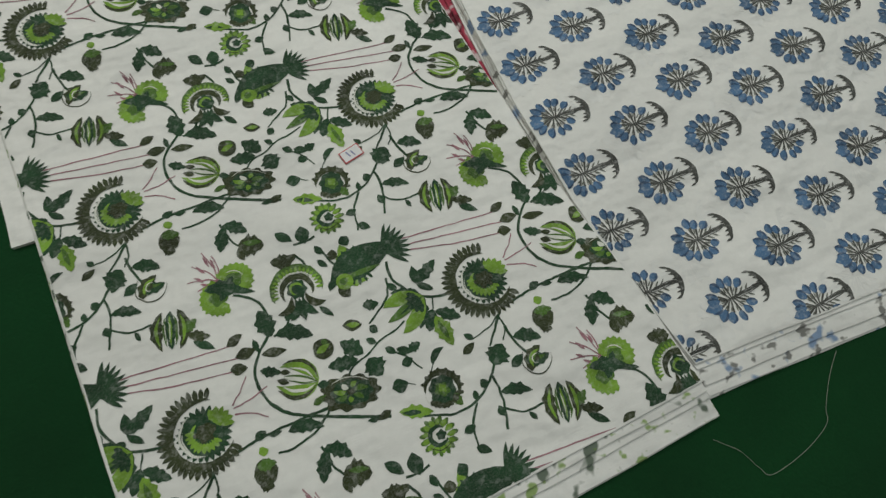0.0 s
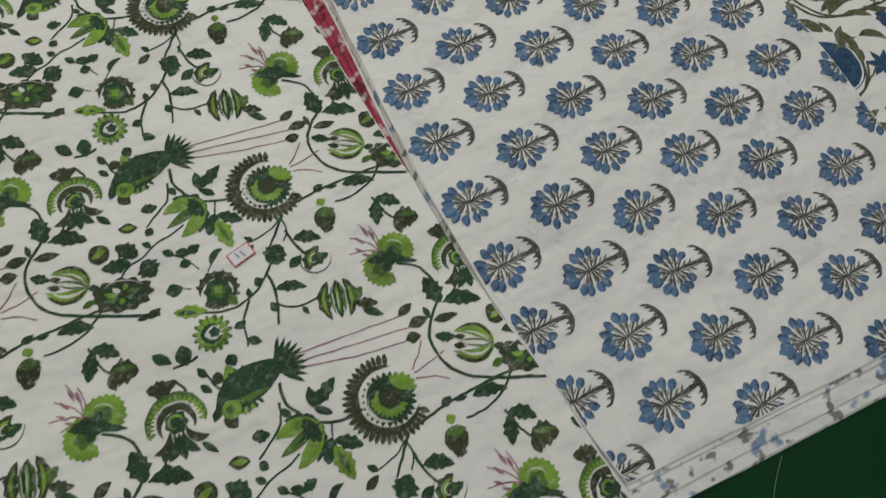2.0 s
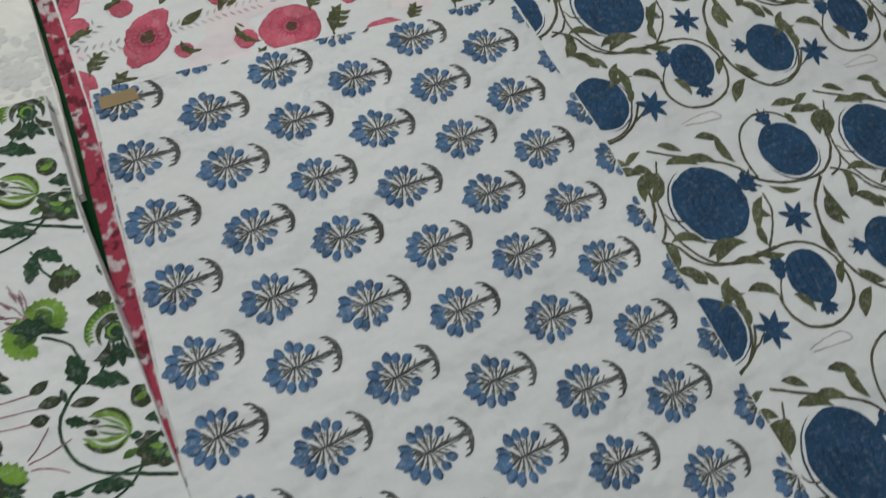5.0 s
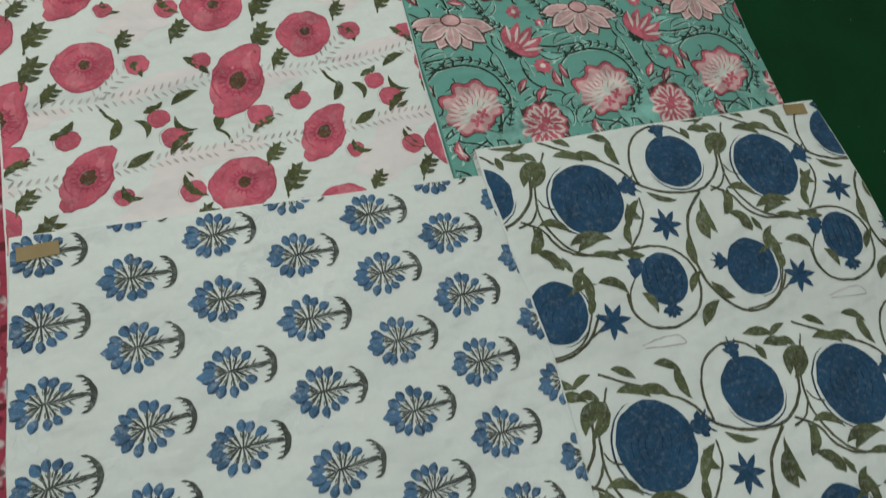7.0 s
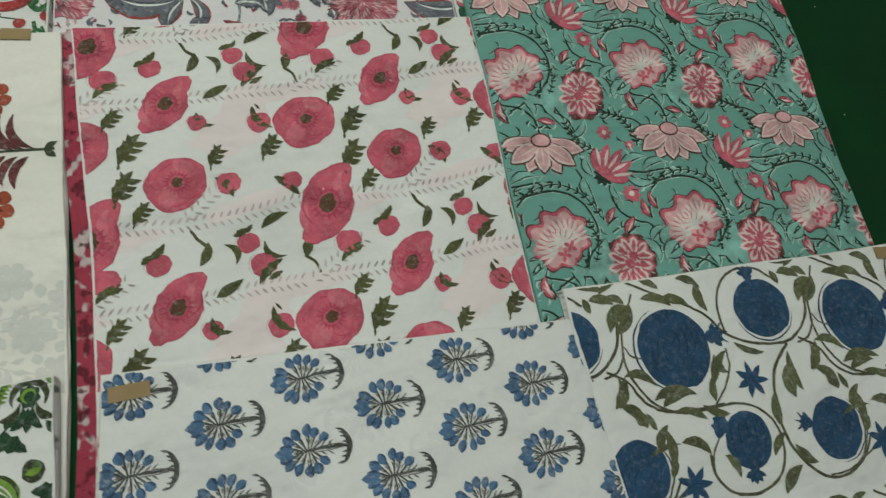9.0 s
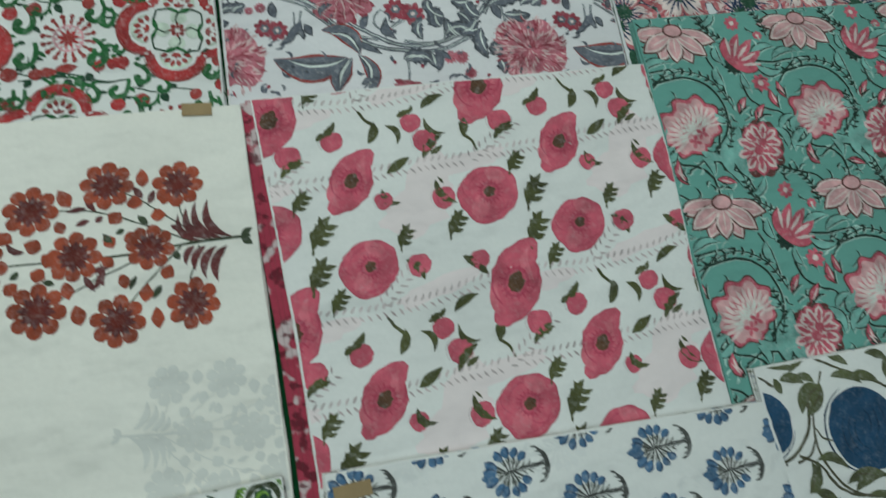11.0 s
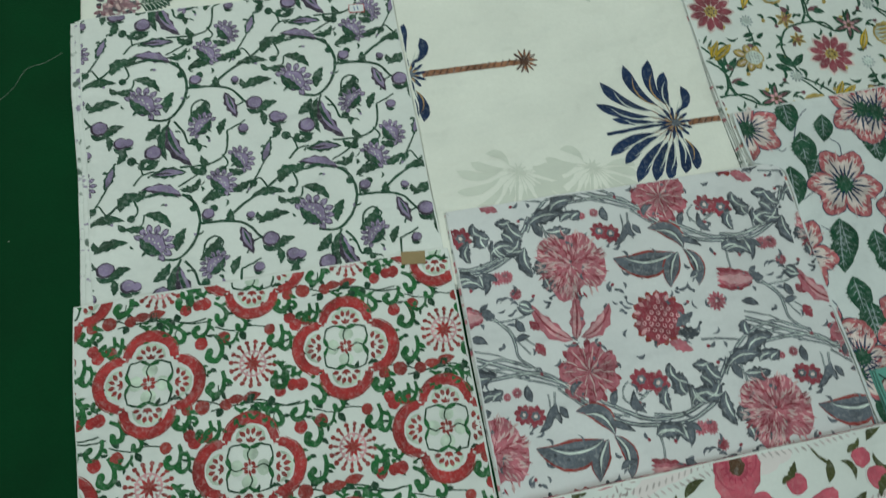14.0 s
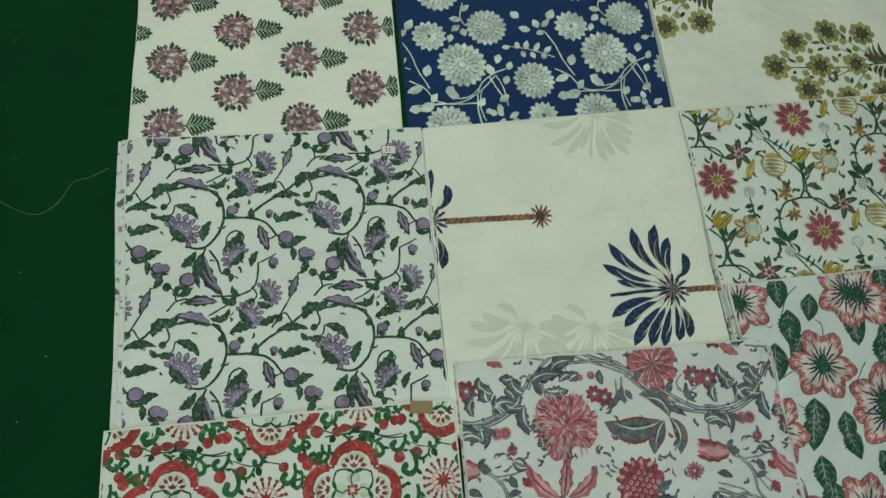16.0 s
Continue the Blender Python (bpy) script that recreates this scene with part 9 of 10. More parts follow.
meadow_repeat.stem(0.0030, 0.0040, "forest", (-0.0840, 0.2030), (-0.0450, 0.1720), (-0.0190, 0.1340), (-0.0190, 0.0920), (-0.0310, 0.0720))
meadow_repeat.stem(0.0036, 0.0030, "forest", (-0.0310, 0.0720), (-0.0630, 0.0640), (-0.0820, 0.0380), (-0.0830, 0.0040), (-0.0700, -0.0310))
meadow_repeat.stem(0.0032, 0.0032, "forest", (-0.0310, 0.0720), (0.0090, 0.0670), (0.0260, 0.0450))
meadow_repeat.stem(0.0034, 0.0034, "forest", (-0.2670, 0.0270), (-0.2270, 0.0190), (-0.2030, -0.0110), (-0.2000, -0.0460), (-0.1640, -0.0770))
meadow_repeat.stem(0.0030, 0.0030, "forest", (-0.1990, -0.0170), (-0.1770, 0.0100), (-0.1560, 0.0200))
meadow_repeat.stem(0.0030, 0.0030, "forest", (-0.0730, -0.0400), (-0.0540, -0.0650), (-0.0380, -0.0900))
meadow_repeat.stem(0.0026, 0.0026, "forest", (-0.1350, 0.0780), (-0.1320, 0.0550), (-0.1320, 0.0350))
meadow_repeat.leaf(-0.1490, 0.0590, -0.1270, 0.0630, 0.0080, "forest")
meadow_repeat.leaf(-0.1240, 0.0520, -0.1100, 0.0620, 0.0080, "forest")
meadow_repeat.leaf(-0.0990, 0.0180, -0.0740, -0.0170, 0.0150, "forest")
meadow_repeat.leaf(-0.1110, -0.0040, -0.0810, -0.0210, 0.0120, "forest")
meadow_repeat.leaf(-0.0790, -0.0140, -0.0510, 0.0100, 0.0120, "forest")
meadow_repeat.leaf(-0.0130, 0.1160, 0.0140, 0.1440, 0.0090, "forest")
meadow_repeat.leaf(-0.0130, 0.0940, 0.0100, 0.1000, 0.0080, "plum")
meadow_repeat.leaf(-0.0490, 0.0940, -0.0620, 0.1090, 0.0090, "plum")
meadow_repeat.leaf(-0.0500, 0.0680, -0.0370, 0.0520, 0.0090, "plum")
meadow_repeat.leaf(-0.1960, -0.0280, -0.1700, -0.0370, 0.0100, "forest")
meadow_repeat.leaf(-0.2020, 0.0000, -0.2100, 0.0290, 0.0090, "forest")
meadow_repeat.leaf(-0.0340, 0.1650, -0.0210, 0.1830, 0.0040, "forest")
meadow_repeat.leaf(-0.0400, 0.1760, -0.0270, 0.1920, 0.0040, "forest")
meadow_repeat.leaf(-0.0480, -0.0660, -0.0340, -0.0500, 0.0040, "forest")
meadow_repeat.leaf(-0.0550, -0.0560, -0.0410, -0.0420, 0.0040, "forest")
meadow_repeat.leaf(-0.1900, -0.0060, -0.1960, 0.0090, 0.0080, "plum")

mum_repeat = Print(1.3)
mum_repeat.begin("printed_chrysanthemum")
mum_repeat.add(MUM, 0.0000, 0.0000, 0.0484, -2)
mum_repeat.begin("printed_chrysanthemum")
mum_repeat.add(MUM, 0.1380, -0.0410, 0.0407, -1)
mum_repeat.begin("printed_chrysanthemum")
mum_repeat.add(MUM, 0.0580, 0.0840, 0.0407, -2)
mum_repeat.begin("printed_chrysanthemum")
mum_repeat.add(MUM, -0.0380, -0.1370, 0.0440, -2)
mum_repeat.begin("printed_chrysanthemum")
mum_repeat.add(MUM2, -0.0610, 0.0650, 0.0319, -2)
mum_repeat.begin("printed_chrysanthemum")
mum_repeat.add(MUM2, 0.2340, 0.0850, 0.0330, -2)
mum_repeat.begin("printed_chrysanthemum")
mum_repeat.add(MUM2, 0.1480, -0.1190, 0.0286, -2)
mum_repeat.begin("printed_vine")
mum_repeat.stem(0.0026, 0.0022, "chalk", (0.0260, -0.1430), (0.0200, -0.1010), (0.0280, -0.0520), (0.0560, -0.0250), (0.0870, -0.0130))
mum_repeat.stem(0.0024, 0.0020, "chalk", (0.0220, -0.0860), (-0.0040, -0.0870), (-0.0370, -0.0860), (-0.0640, -0.0850))
mum_repeat.stem(0.0020, 0.0020, "chalk", (0.0280, -0.0520), (0.0090, -0.0700), (-0.0130, -0.0750))
mum_repeat.stem(0.0024, 0.0020, "chalk", (0.0510, -0.0300), (0.0610, -0.0530), (0.0700, -0.0720))
mum_repeat.stem(0.0024, 0.0020, "chalk", (0.1860, -0.0170), (0.2130, -0.0330), (0.2370, -0.0630), (0.2760, -0.0680), (0.3150, -0.0500), (0.3580, -0.0100))
mum_repeat.stem(0.0020, 0.0020, "chalk", (0.1950, -0.0710), (0.2410, -0.0700), (0.2760, -0.0680))
mum_repeat.stem(0.0022, 0.0020, "chalk", (0.1770, 0.0730), (0.1950, 0.0390), (0.2050, 0.0060), (0.2240, -0.0340))
mum_repeat.stem(0.0022, 0.0020, "chalk", (0.3260, -0.0440), (0.3190, -0.0760), (0.3270, -0.1080))
mum_repeat.stem(0.0020, 0.0020, "chalk", (0.0160, 0.1460), (0.0070, 0.1120), (0.0160, 0.0910))
mum_repeat.stem(0.0018, 0.0018, "chalk", (0.1020, 0.0380), (0.1460, 0.0280), (0.1900, 0.0090))
mum_repeat.stem(0.0020, 0.0020, "chalk", (0.3580, -0.0100), (0.3700, -0.0400), (0.3740, -0.0790))
mum_repeat.begin("printed_leaf")
mum_repeat.leaf(-0.0640, -0.0850, -0.0970, -0.0980, 0.0160, "chalk")
mum_repeat.begin("printed_leaf")
mum_repeat.leaf(-0.0690, -0.0820, -0.0560, -0.0610, 0.0100, "chalk")
mum_repeat.begin("printed_leaf")
mum_repeat.leaf(-0.0130, -0.0750, -0.0390, -0.0550, 0.0140, "chalk")
mum_repeat.begin("printed_leaf")
mum_repeat.leaf(0.0700, -0.0720, 0.0800, -0.0850, 0.0180, "chalk")
mum_repeat.begin("printed_leaf")
mum_repeat.leaf(0.0590, -0.0280, 0.0510, -0.0020, 0.0130, "chalk")
mum_repeat.begin("printed_leaf")
mum_repeat.leaf(0.0870, -0.0290, 0.0790, -0.0470, 0.0110, "chalk")
mum_repeat.begin("printed_leaf")
mum_repeat.leaf(0.0760, 0.0210, 0.0680, 0.0000, 0.0120, "chalk")
mum_repeat.begin("printed_leaf")
mum_repeat.leaf(0.0890, -0.0160, 0.0970, 0.0030, 0.0100, "chalk")
mum_repeat.begin("printed_leaf")
mum_repeat.leaf(0.1010, 0.0360, 0.0840, 0.0360, 0.0090, "chalk")
mum_repeat.begin("printed_leaf")
mum_repeat.leaf(0.1160, 0.0330, 0.1150, 0.0510, 0.0090, "chalk")
mum_repeat.begin("printed_leaf")
mum_repeat.leaf(0.1320, 0.0290, 0.1380, 0.0500, 0.0090, "chalk")
mum_repeat.begin("printed_leaf")
mum_repeat.leaf(0.1500, 0.0260, 0.1610, 0.0470, 0.0090, "chalk")
mum_repeat.begin("printed_leaf")
mum_repeat.leaf(0.1230, 0.0270, 0.1270, 0.0110, 0.0090, "chalk")
mum_repeat.begin("printed_leaf")
mum_repeat.leaf(0.1420, 0.0240, 0.1470, 0.0080, 0.0090, "chalk")
mum_repeat.begin("printed_leaf")
mum_repeat.leaf(0.1620, 0.0180, 0.1720, 0.0070, 0.0090, "chalk")
mum_repeat.begin("printed_leaf")
mum_repeat.leaf(0.1680, 0.0180, 0.1860, 0.0330, 0.0090, "chalk")
mum_repeat.begin("printed_leaf")
mum_repeat.leaf(0.1770, 0.0730, 0.1580, 0.0670, 0.0100, "chalk")
mum_repeat.begin("printed_leaf")
mum_repeat.leaf(0.1720, 0.0800, 0.1920, 0.0970, 0.0100, "chalk")
mum_repeat.begin("printed_leaf")
mum_repeat.leaf(0.1660, 0.0800, 0.1570, 0.1010, 0.0120, "chalk")
mum_repeat.begin("printed_leaf")
mum_repeat.leaf(0.1470, 0.0740, 0.1230, 0.0820, 0.0120, "chalk")
mum_repeat.begin("printed_leaf")
mum_repeat.leaf(0.1280, 0.1050, 0.1120, 0.1190, 0.0140, "chalk")
mum_repeat.begin("printed_leaf")
mum_repeat.leaf(0.1870, 0.1000, 0.2020, 0.1250, 0.0140, "chalk")
mum_repeat.begin("printed_leaf")
mum_repeat.leaf(0.2050, -0.0780, 0.1820, -0.0810, 0.0150, "chalk")
mum_repeat.begin("printed_leaf")
mum_repeat.leaf(0.2130, -0.0330, 0.1820, -0.0450, 0.0130, "chalk")
mum_repeat.begin("printed_leaf")
mum_repeat.leaf(0.2190, -0.0080, 0.2270, 0.0180, 0.0140, "chalk")
mum_repeat.begin("printed_leaf")
mum_repeat.leaf(0.2570, -0.0480, 0.2710, -0.0330, 0.0130, "chalk")
mum_repeat.begin("printed_leaf")
mum_repeat.leaf(0.0540, -0.1150, 0.0440, -0.1020, 0.0110, "chalk")
mum_repeat.begin("printed_leaf")
mum_repeat.leaf(0.0650, -0.1090, 0.0620, -0.0900, 0.0100, "chalk")
mum_repeat.begin("printed_leaf")
mum_repeat.leaf(0.0800, -0.1220, 0.0990, -0.1100, 0.0100, "chalk")
mum_repeat.begin("printed_leaf")
mum_repeat.leaf(0.0690, -0.1210, 0.0620, -0.1390, 0.0100, "chalk")
mum_repeat.begin("printed_leaf")
mum_repeat.leaf(0.0850, -0.1280, 0.1010, -0.1350, 0.0100, "chalk")
mum_repeat.begin("printed_leaf")
mum_repeat.leaf(0.0040, 0.0920, -0.0140, 0.0790, 0.0110, "chalk")
mum_repeat.begin("printed_leaf")
mum_repeat.leaf(0.0060, 0.1050, -0.0170, 0.1090, 0.0110, "chalk")
mum_repeat.begin("printed_leaf")
mum_repeat.leaf(0.0090, 0.0850, 0.0130, 0.0650, 0.0110, "chalk")
mum_repeat.begin("printed_leaf")
mum_repeat.leaf(-0.0150, 0.0720, -0.0220, 0.0530, 0.0100, "chalk")
mum_repeat.begin("printed_leaf")
mum_repeat.leaf(0.0080, 0.1250, 0.0270, 0.1390, 0.0100, "chalk")
mum_repeat.begin("printed_leaf")
mum_repeat.leaf(0.0230, -0.0950, 0.0360, -0.0770, 0.0110, "chalk")
mum_repeat.begin("printed_leaf")
mum_repeat.leaf(0.3540, -0.0900, 0.3630, -0.1040, 0.0100, "chalk")
mum_repeat.begin("printed_leaf")
mum_repeat.leaf(0.3430, -0.0900, 0.3300, -0.0960, 0.0100, "chalk")

bloom_repeat = Print()
bloom_repeat.begin("printed_big_flower")
bloom_repeat.add(BIGFL, 0.0000, 0.0000, 0.0600, -16)
bloom_repeat.begin("printed_big_flower")
bloom_repeat.add(BIGFL, -0.1290, 0.1210, 0.0580, 14)
bloom_repeat.begin("printed_big_flower")
bloom_repeat.add(BIGFL, 0.1050, 0.1160, 0.0620, 117)
bloom_repeat.begin("printed_big_flower")
bloom_repeat.add(BIGFL, 0.1020, -0.0700, 0.0620, -35)
bloom_repeat.begin("printed_big_flower")
bloom_repeat.add(BIGFL, 0.0200, -0.2430, 0.0580, -2)
bloom_repeat.begin("printed_big_flower")
bloom_repeat.add(BIGFL, -0.1100, -0.1000, 0.0580, -19)
bloom_repeat.begin("printed_big_flower")
bloom_repeat.add(BIGFL, -0.0950, -0.2930, 0.0560, 11)
bloom_repeat.begin("printed_leaf")
bloom_repeat.add(BLEAF, -0.0290, -0.0890, 0.0360, -93)
bloom_repeat.begin("printed_leaf")
bloom_repeat.add(BLEAF, -0.0420, -0.1790, 0.0340, -94)
bloom_repeat.begin("printed_leaf")
bloom_repeat.add(BLEAF, -0.1060, -0.2240, 0.0360, -131)
bloom_repeat.begin("printed_leaf")
bloom_repeat.add(BLEAF, 0.0820, -0.1810, 0.0360, -68)
bloom_repeat.begin("printed_leaf")
bloom_repeat.add(BLEAF, 0.0250, -0.1350, 0.0300, -75)
bloom_repeat.begin("printed_leaf")
bloom_repeat.add(BLEAF, -0.0690, -0.2640, 0.0320, -147)
bloom_repeat.begin("printed_leaf")
bloom_repeat.add(BLEAF, 0.1390, 0.0310, 0.0400, -82)
bloom_repeat.begin("printed_leaf")
bloom_repeat.add(BLEAF, 0.0790, 0.0590, 0.0340, -94)
bloom_repeat.begin("printed_leaf")
bloom_repeat.add(BLEAF, -0.0870, 0.0110, 0.0380, -101)
bloom_repeat.begin("printed_leaf")
bloom_repeat.add(BLEAF, -0.0450, 0.0700, 0.0360, -100)
bloom_repeat.begin("printed_leaf")
bloom_repeat.add(BLEAF, -0.0510, 0.1370, 0.0340, -95)
bloom_repeat.begin("printed_leaf")
bloom_repeat.add(BLEAF, 0.0020, 0.1030, 0.0280, -108)
bloom_repeat.begin("printed_leaf")
bloom_repeat.add(BLEAF, 0.0790, 0.0660, 0.0360, -107)
bloom_repeat.begin("printed_leaf")
bloom_repeat.add(BLEAF, -0.0430, -0.1090, 0.0340, -103)
bloom_repeat.begin("printed_leaf")
bloom_repeat.add(BLEAF, -0.0380, -0.2210, 0.0360, -94)
bloom_repeat.begin("printed_leaf")
bloom_repeat.add(BLEAF, -0.0350, -0.0820, 0.0320, -103)
bloom_repeat.begin("printed_leaf")
bloom_repeat.add(BLEAF, 0.0210, -0.1080, 0.0300, -96)
bloom_repeat.begin("printed_leaf")
bloom_repeat.add(BLEAF, -0.1080, -0.2940, 0.0340, -132)
bloom_repeat.begin("printed_leaf")
bloom_repeat.add(BLEAF, -0.0390, 0.0340, 0.0300, -127)
bloom_repeat.begin("printed_leaf")
bloom_repeat.add(BLEAF, -0.0610, -0.3050, 0.0340, -99)
bloom_repeat.begin("printed_big_flower")
bloom_repeat.add(BIGFL, -0.0760, -0.2700, 0.0500, -9)
bloom_repeat.begin("printed_branch")
bloom_repeat.stem(0.0016, 0.0016, "navy", (-0.0120, 0.1430), (-0.0350, 0.1240), (-0.0550, 0.0900))
bloom_repeat.stem(0.0016, 0.0016, "navy", (0.0060, 0.0810), (0.0170, 0.0690), (0.0140, 0.0490))
bloom_repeat.stem(0.0014, 0.0014, "navy", (-0.0940, 0.0900), (-0.0840, 0.0730), (-0.0730, 0.0770))
bloom_repeat.stem(0.0014, 0.0014, "navy", (-0.0580, -0.0060), (-0.0760, -0.0140), (-0.0930, -0.0210))
bloom_repeat.stem(0.0016, 0.0016, "navy", (-0.0890, -0.1160), (-0.0550, -0.1030), (-0.0320, -0.0680))
bloom_repeat.stem(0.0016, 0.0016, "navy", (-0.0620, -0.0620), (-0.0390, -0.0770), (-0.0210, -0.0700))
bloom_repeat.stem(0.0016, 0.0016, "navy", (-0.0350, -0.2070), (-0.0300, -0.2270), (-0.0210, -0.2390))
bloom_repeat.stem(0.0016, 0.0016, "navy", (-0.0990, -0.1560), (-0.0840, -0.1880), (-0.0820, -0.2080))
bloom_repeat.stem(0.0016, 0.0016, "navy", (0.0820, -0.0030), (0.0600, -0.0320), (0.0600, -0.0430))

# ---- the prints laid on their cloths ----
# a lower layer of the green vine cloth that sticks out on the carpet side
verts = [(-0.178 - 0.02 * j / 12 + 0.1 * i / 6 + 0.002 * noise.noise(Vector((i, j * 0.7, 3))), 0.48 + 0.4 * j / 12, z) for z in (0.0005, 0.0055) for j in range(13) for i in range(7)]
faces = [(91 + 7 * j + i, 92 + 7 * j + i, 99 + 7 * j + i, 98 + 7 * j + i) for j in range(12) for i in range(6)] + [(i, i + 1, 92 + i, 91 + i) for i in range(6)] + [(7 * j + 7, 7 * j, 91 + 7 * j, 98 + 7 * j) for j in range(12)]
low = part("lower_fold", mesh_of("lower_fold", verts, faces, [white_cotton]), green_vine.root)
low.matrix_parent_inverse = green_vine.root.matrix_basis.inverted()
vine_repeat.onto(green_vine, (0.3020, 0.2470), (0.329, 0.043), (-0.030, 0.277))
pom_repeat.onto(pomegranate, (1.1210, 0.8520), (0.291, 0.006), (0.022, 0.318))


def lace(p, x0, y0, x1, y1, n):
    """A pale band of twin slanting dashes."""
    dx, dy = (x1 - x0) / n, (y1 - y0) / n
    d = math.hypot(dx, dy)
    ex, ey = dx / d, dy / d
    for i in range(n):
        x, y = x0 + dx * (i + 0.5), y0 + dy * (i + 0.5)
        for s in (1, -1):
            cx, cy = x - ey * 0.006 * s, y + ex * 0.006 * s
            p.leaf(cx - 0.003 * ex + 0.0042 * ey * s, cy - 0.003 * ey - 0.0042 * ex * s, cx + 0.003 * ex - 0.0042 * ey * s, cy + 0.003 * ey + 0.0042 * ex * s, 0.0028, "ghost_dash", 0.0, 0, -1)


poppy_repeat.begin("printed_lace")
lace(poppy_repeat, -0.0692, -0.0568, -0.0009, -0.0595, 7)
lace(poppy_repeat, -0.0009, -0.0595, 0.0668, -0.0547, 7)
lace(poppy_repeat, 0.0668, -0.0547, 0.1348, -0.0418, 7)
lace(poppy_repeat, 0.1348, -0.0418, 0.2031, -0.0340, 7)
lace(poppy_repeat, -0.1072, -0.1650, -0.0230, -0.1620, 9)
lace(poppy_repeat, -0.0230, -0.1620, 0.0905, -0.1493, 12)
lace(poppy_repeat, 0.0905, -0.1493, 0.1467, -0.1474, 6)
lace(poppy_repeat, 0.0113, -0.0521, 0.0636, -0.0039, 7)
lace(poppy_repeat, 0.1532, -0.1482, 0.2273, -0.0981, 9)
poppy_repeat.begin("show_through_print")
poppy_repeat.put(blob((0.0719, 0.0608), 0.05, 0.03, 20, 0, 0, 0.35, 0, 26), "ghost_pink", -2)
poppy_repeat.put(blob((0.0874, -0.0396), 0.06, 0.012, 15, 0, 0, 0.35, 1, 26), "ghost_pink", -2)
poppy_repeat.put(blob((0.1462, -0.1534), 0.06, 0.013, 12, 0, 0, 0.35, 2, 26), "ghost_pink", -2)
poppy_repeat.put(blob((0.0927, -0.1762), 0.05, 0.03, 60, 0, 0, 0.35, 3, 26), "ghost_pink", -2)
poppy_repeat.put(blob((-0.0653, -0.0748), 0.05, 0.012, 10, 0, 0, 0.35, 4, 26), "ghost_pink", -2)
poppy_repeat.onto(poppies, (0.5200, 1.1500), (0.280, 0.023), (0.002, -0.271))
lotus_repeat.begin("printed_tendril")
lotus_repeat.filler(70, 3, (0.211, 0.006), (-0.008, 0.267), "teal_line", 0.015, 0.0024)
lotus_repeat.filler(60, 4, (0.211, 0.006), (-0.008, 0.267), "teal_pale", 0.014, 0.0026)
lotus_repeat.edged("teal_line", "teal_pale")
lotus_repeat.onto(teal_lotus, (1.2380, 1.1770), (0.211, 0.006), (-0.008, 0.267))
for bush in ((0.385, 1.204), (0.021, 1.264)):
    for name, label, shapes in rust_repeat.groups:
        rust_bush.stamp(name, shapes, *bush, label=label)
medal_repeat.begin("printed_tendril")
medal_repeat.filler(18, 6, (0.273, 0.002), (0.1215, -0.1360), "dark_green", 0.015, 0.005, ("brick", "emerald"))
medal_repeat.onto(medallion, (-0.0750, 1.6320), (0.273, 0.002), (0.1215, -0.1360))
rose_repeat.begin("printed_tendril")
rose_repeat.filler(120, 7, (0.42, -0.015), (-0.176, -0.247), "slate", 0.015, 0.0042, ("slate_dark", "slate", "rose_deep"))
rose_repeat.onto(rose_trail, (0.5460, 1.7050), (0.42, -0.015), (-0.176, -0.247))
for name, label, shapes in bloom_repeat.groups:
    for du, dv in ((0.0, 0.0), (0.21, 0.004), (0.42, 0.008), (0.02, -0.36)):
        big_flower.stamp(name, shapes, 1.0260 + du, 1.7540 + dv, label=label)
scroll_repeat.begin("printed_tendril")
scroll_repeat.filler(24, 8, (0.243, 0.010), (0.003, -0.236), "vine_green", 0.011, 0.0036, ("vine_mid", "lilac"))
scroll_repeat.onto(purple_vine, (-0.0510, 2.1520), (0.243, 0.010), (0.003, -0.236))
for crown in ((0.809, 1.913), (0.382, 2.070)):
    for name, label, shapes in palm_repeat.groups:
        palms.stamp(name, shapes, *crown, label=label)
meadow_repeat.begin("printed_tendril")
meadow_repeat.filler(46, 5, (0.195, -0.114), (-0.007, 0.236), "forest", 0.02, 0.0062, ("plum", "gold", "forest"))
meadow_repeat.onto(meadow, (1.1120, 2.0000), (0.195, -0.114), (-0.007, 0.236))
mum_repeat.onto(indigo_bloom, (0.4530, 2.3940), (0.295, 0.016), (0.0, 0.31))
BOUQUETS = [bouquet(k) for k in range(3)]
for n, (u, v) in enumerate(bouquets.lattice((-0.09, 2.419), (0.2445, -0.001), (0.1215, -0.068), 8)):
    bouquets.stamp("printed_bouquet", BOUQUETS[n % 3], u, v, random.uniform(-4, 2), 1.16)
OLIVE = {"rust": "khaki", "rust_dark": "khaki_dark", "wine": "khaki_dark", "bush_green": "forest"}
for bush in ((1.408, 2.362), (1.044, 2.548)):
    for name, label, shapes in rust_repeat.groups:
        olive_bush.stamp(name, [(p, OLIVE[c], lv) for p, c, lv in shapes], *bush, label=label)


def ghosted(shapes, colour):
    """A print of the layer below, seen pale through the cotton."""
    return [(p, colour, 0) for p, _, _ in shapes]


for u, v in ((0.70, 2.285), (0.632, 1.873), (0.51, 1.885)):
    palms.stamp("show_through_print", ghosted(palm_repeat.groups[0][2][2:], "ghost_palm"), u, v, 75, 0.8)
for u, v, k in ((0.22, 1.0, 0.75), (-0.17, 1.15, 0.8)):
    for name, label, shapes in rust_repeat.groups:
        rust_bush.stamp("show_through_print", ghosted(shapes, "ghost_grey"), u, v, 172, k)

# ---- small things on and beside the cloths ----


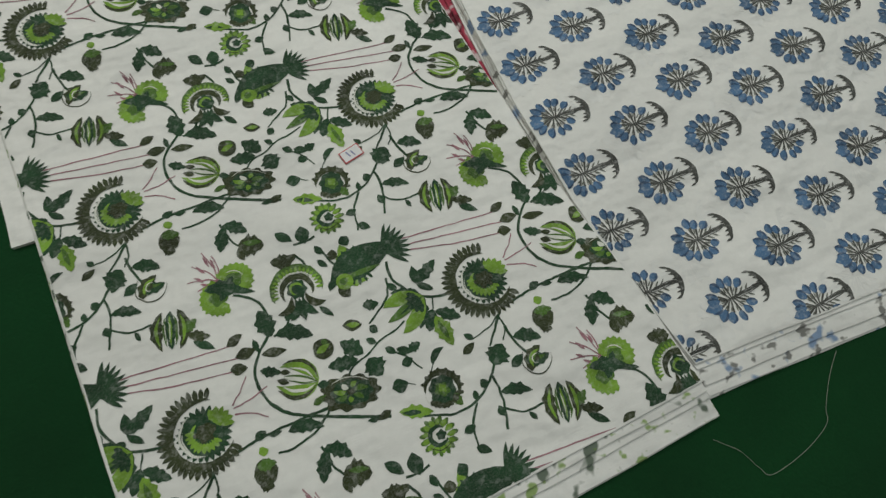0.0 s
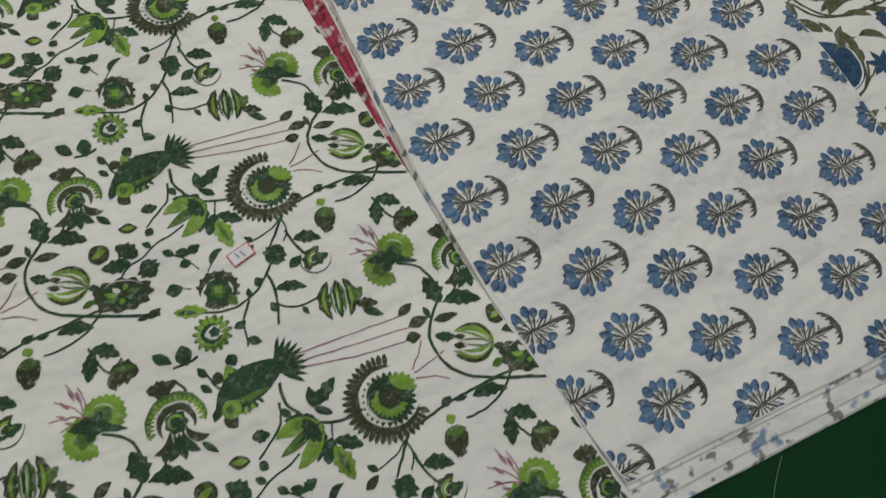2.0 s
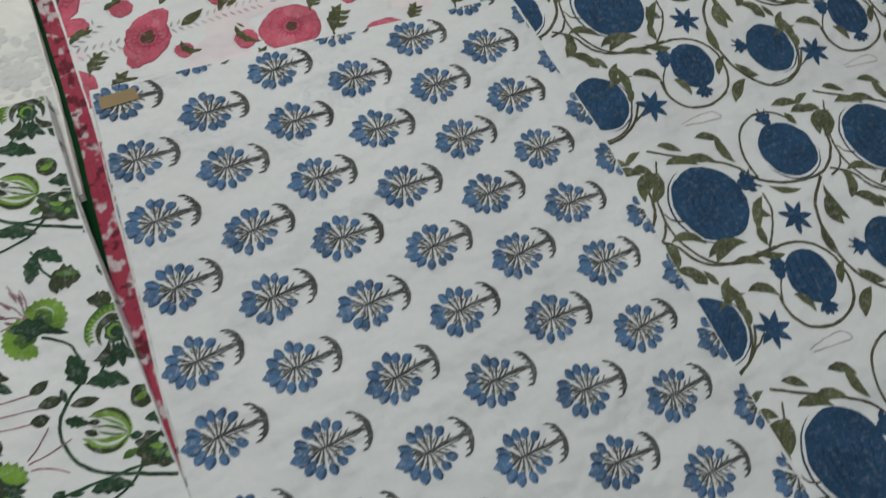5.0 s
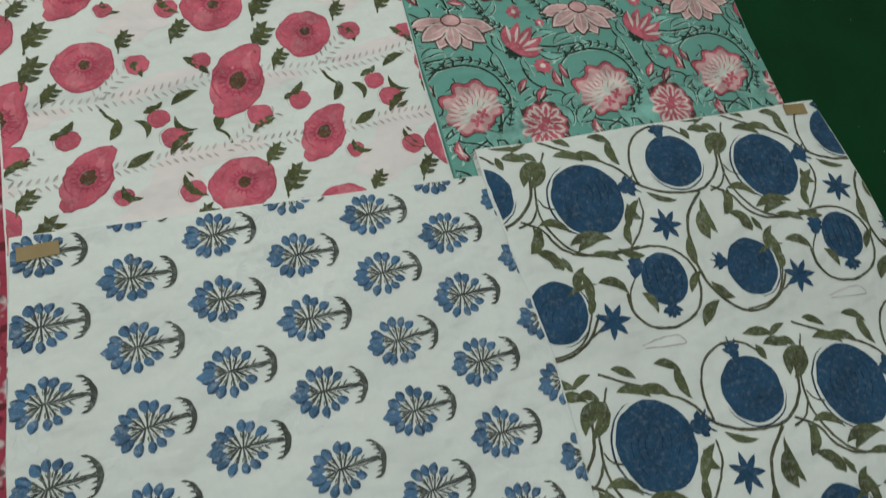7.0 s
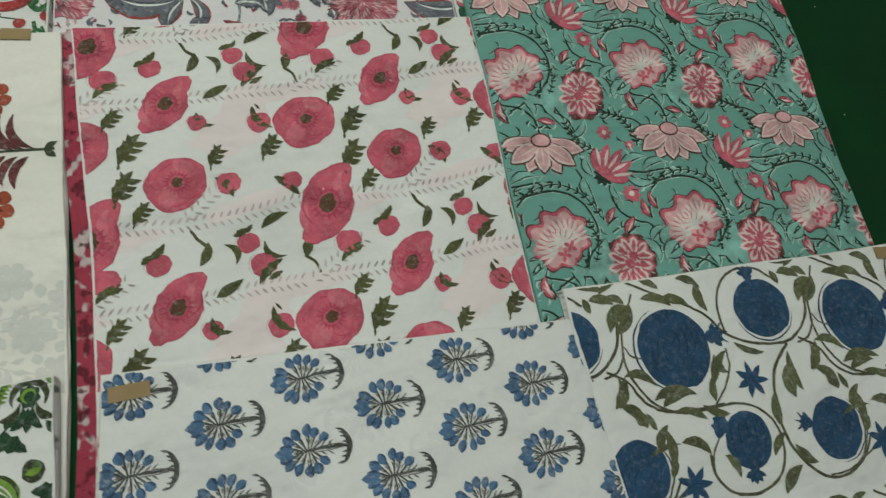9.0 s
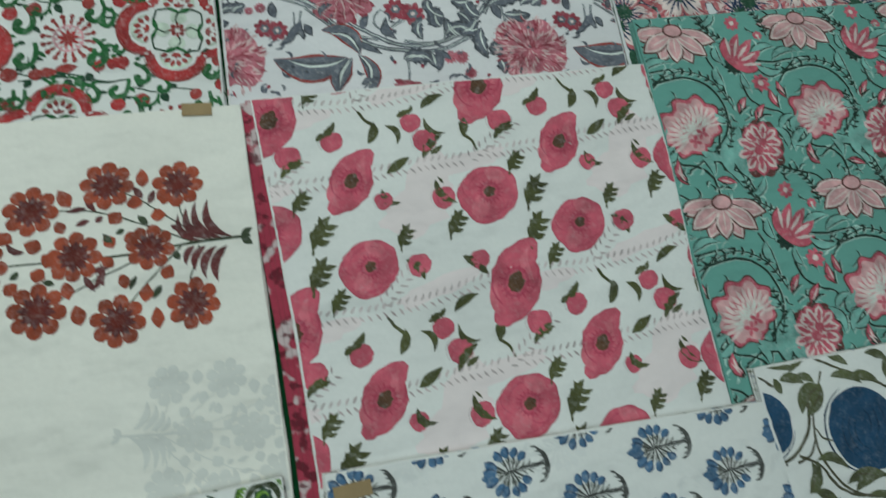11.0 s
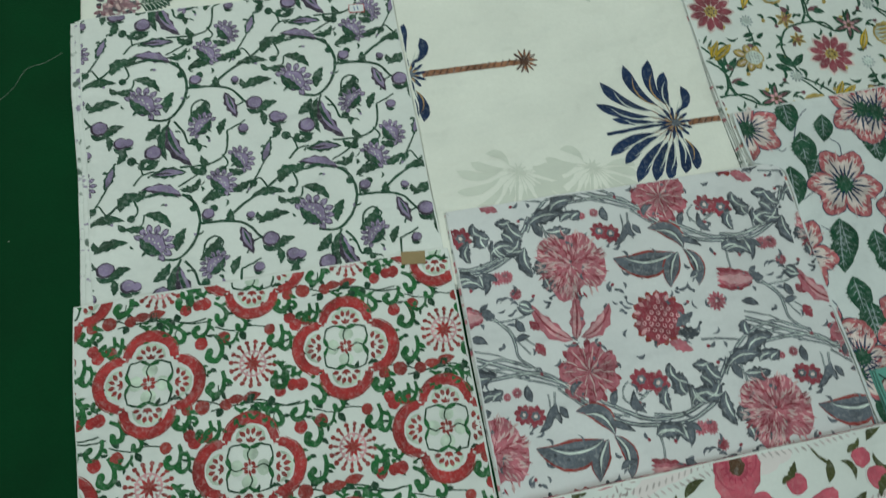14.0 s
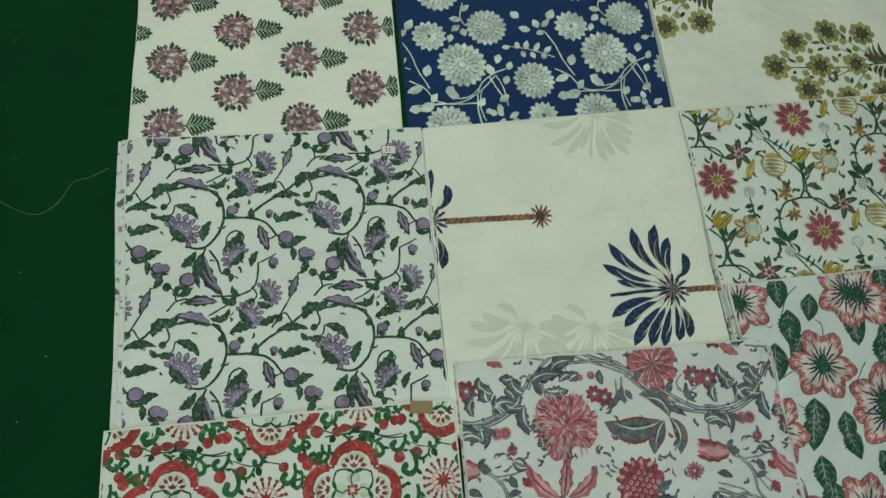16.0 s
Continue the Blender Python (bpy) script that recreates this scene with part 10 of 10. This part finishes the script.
def flat_piece(name, cloth, u, v, w, h, angle, mat, label, category, lift=0.0016, parent=None):
    ca, sa = math.cos(radians(angle)), math.sin(radians(angle))
    verts, faces, n = [], [], 6
    for z in (0.0, 0.0005):
        for j in range(n + 1):
            for i in range(n + 1):
                x, y = (i / n - 0.5) * w, (j / n - 0.5) * h
                uu, vv = u + ca * x - sa * y, v + sa * x + ca * y
                verts.append((uu, vv, cloth.top(uu, vv) + lift + z))
    m = (n + 1) * (n + 1)
    for j in range(n):
        for i in range(n):
            a = j * (n + 1) + i
            faces += [(m + a, m + a + 1, m + a + n + 2, m + a + n + 1), (a, a + n + 1, a + n + 2, a + 1)]
    rim = [i for i in range(n + 1)] + [(n + 1) * j + n for j in range(1, n + 1)] + [n * (n + 1) + i for i in range(n - 1, -1, -1)] + [(n + 1) * j for j in range(n - 1, 0, -1)]
    faces += [(a, b, m + b, m + a) for a, b in zip(rim, rim[1:] + rim[:1])]
    ob = new(name, mesh_of(name, verts, faces, [mat]))
    ob.parent = parent
    return tagged(ob, label, category) if not parent else ob


for cloth, u, v, w, h, a in ((blue_bush, 0.468, 0.897, 0.042, 0.017, 3), (rust_bush, 0.337, 1.377, 0.036, 0.017, -4), (medallion, 0.314, 1.748, 0.036, 0.02, -6), (pomegranate, 1.508, 0.938, 0.038, 0.018, -4)):
    flat_piece("paper_tape", cloth, u, v, w, h, a, tape, "strip of brown paper tape on folded fabric", "tape")
sticker_red, sticker_ink = plain("sticker_red", (0.5, 0.08, 0.09), 0.6, 0.1, 60.0), plain("sticker_ink", (0.2, 0.22, 0.4), 0.6, 0.1, 60.0)
for cloth, u, v, a in ((green_vine, 0.218, 0.452, 15), (green_vine, 0.313, 0.852, 12), (purple_vine, 0.294, 2.21, -4)):
    s = flat_piece("price_sticker", cloth, u, v, 0.027, 0.017, a, sticker_red, "small white paper price sticker with red border", "sticker")
    flat_piece("sticker_face", cloth, u, v, 0.0245, 0.0145, a, paper, "", "", 0.0020, s)
    for d in (-0.004, 0.002):
        flat_piece("writing_bar", cloth, u + d, v, 0.0016, 0.008, a + 10, sticker_ink, "", "", 0.0024, s)


def thread(pts, label, z=0.0016, r=0.00028):
    data = bpy.data.curves.new("loose_thread", "CURVE")
    data.dimensions, data.bevel_depth, data.bevel_resolution = "3D", r, 1
    line = path(pts, 8)
    sp = data.splines.new("POLY")
    sp.points.add(len(line) - 1)
    for p, q in zip(sp.points, line):
        p.co = (q[0], q[1], z, 1)
    data.materials.append(thread_white)
    return tagged(new("loose_thread", data), label, "thread")


thread([(0.646, 0.020), (0.622, -0.000), (0.597, -0.027), (0.586, -0.043), (0.547, -0.057), (0.502, -0.063), (0.492, -0.052), (0.483, -0.031), (0.471, -0.018), (0.461, -0.008)], "loose white thread lying on green felt")
thread([(-0.204, 2.212), (-0.235, 2.196), (-0.262, 2.188), (-0.283, 2.153), (-0.312, 2.132), (-0.349, 2.141), (-0.40, 2.175)], "loose white thread lying on green felt")
rnd = random.Random(8)
verts, faces = [], []
for _ in range(260):
    x, y, r, a = rnd.uniform(-0.9, 1.9), rnd.uniform(-0.5, 2.8), rnd.uniform(0.0005, 0.0013), rnd.uniform(0, 360)
    at = len(verts)
    for i in range(4):
        verts.append((*polar((x, y), r * (1.8 if i % 2 else 0.8), a + 90 * i), 0.0006))
    verts.append((x, y, 0.0016))
    faces += [(at + i, at + (i + 1) % 4, at + 4) for i in range(4)]
tagged(new("lint_specks", mesh_of("lint_specks", verts, faces, [lint])), "tiny pale lint specks scattered over the felt", "lint", "", "stuff")
# unseen housings added above the two assumed lamps
for x, y in ((0.0, 2.4), (0.9, 0.4)):
    light = tagged(new("ceiling_light"), "unseen square white ceiling panel, assumed as light source", "ceiling light", "ceiling lights")
    light.location = (x, y, 2.8)
    box("housing", -0.65, 0.65, -0.65, 0.65, -0.08, -0.001, ceiling_paint, parent=light)
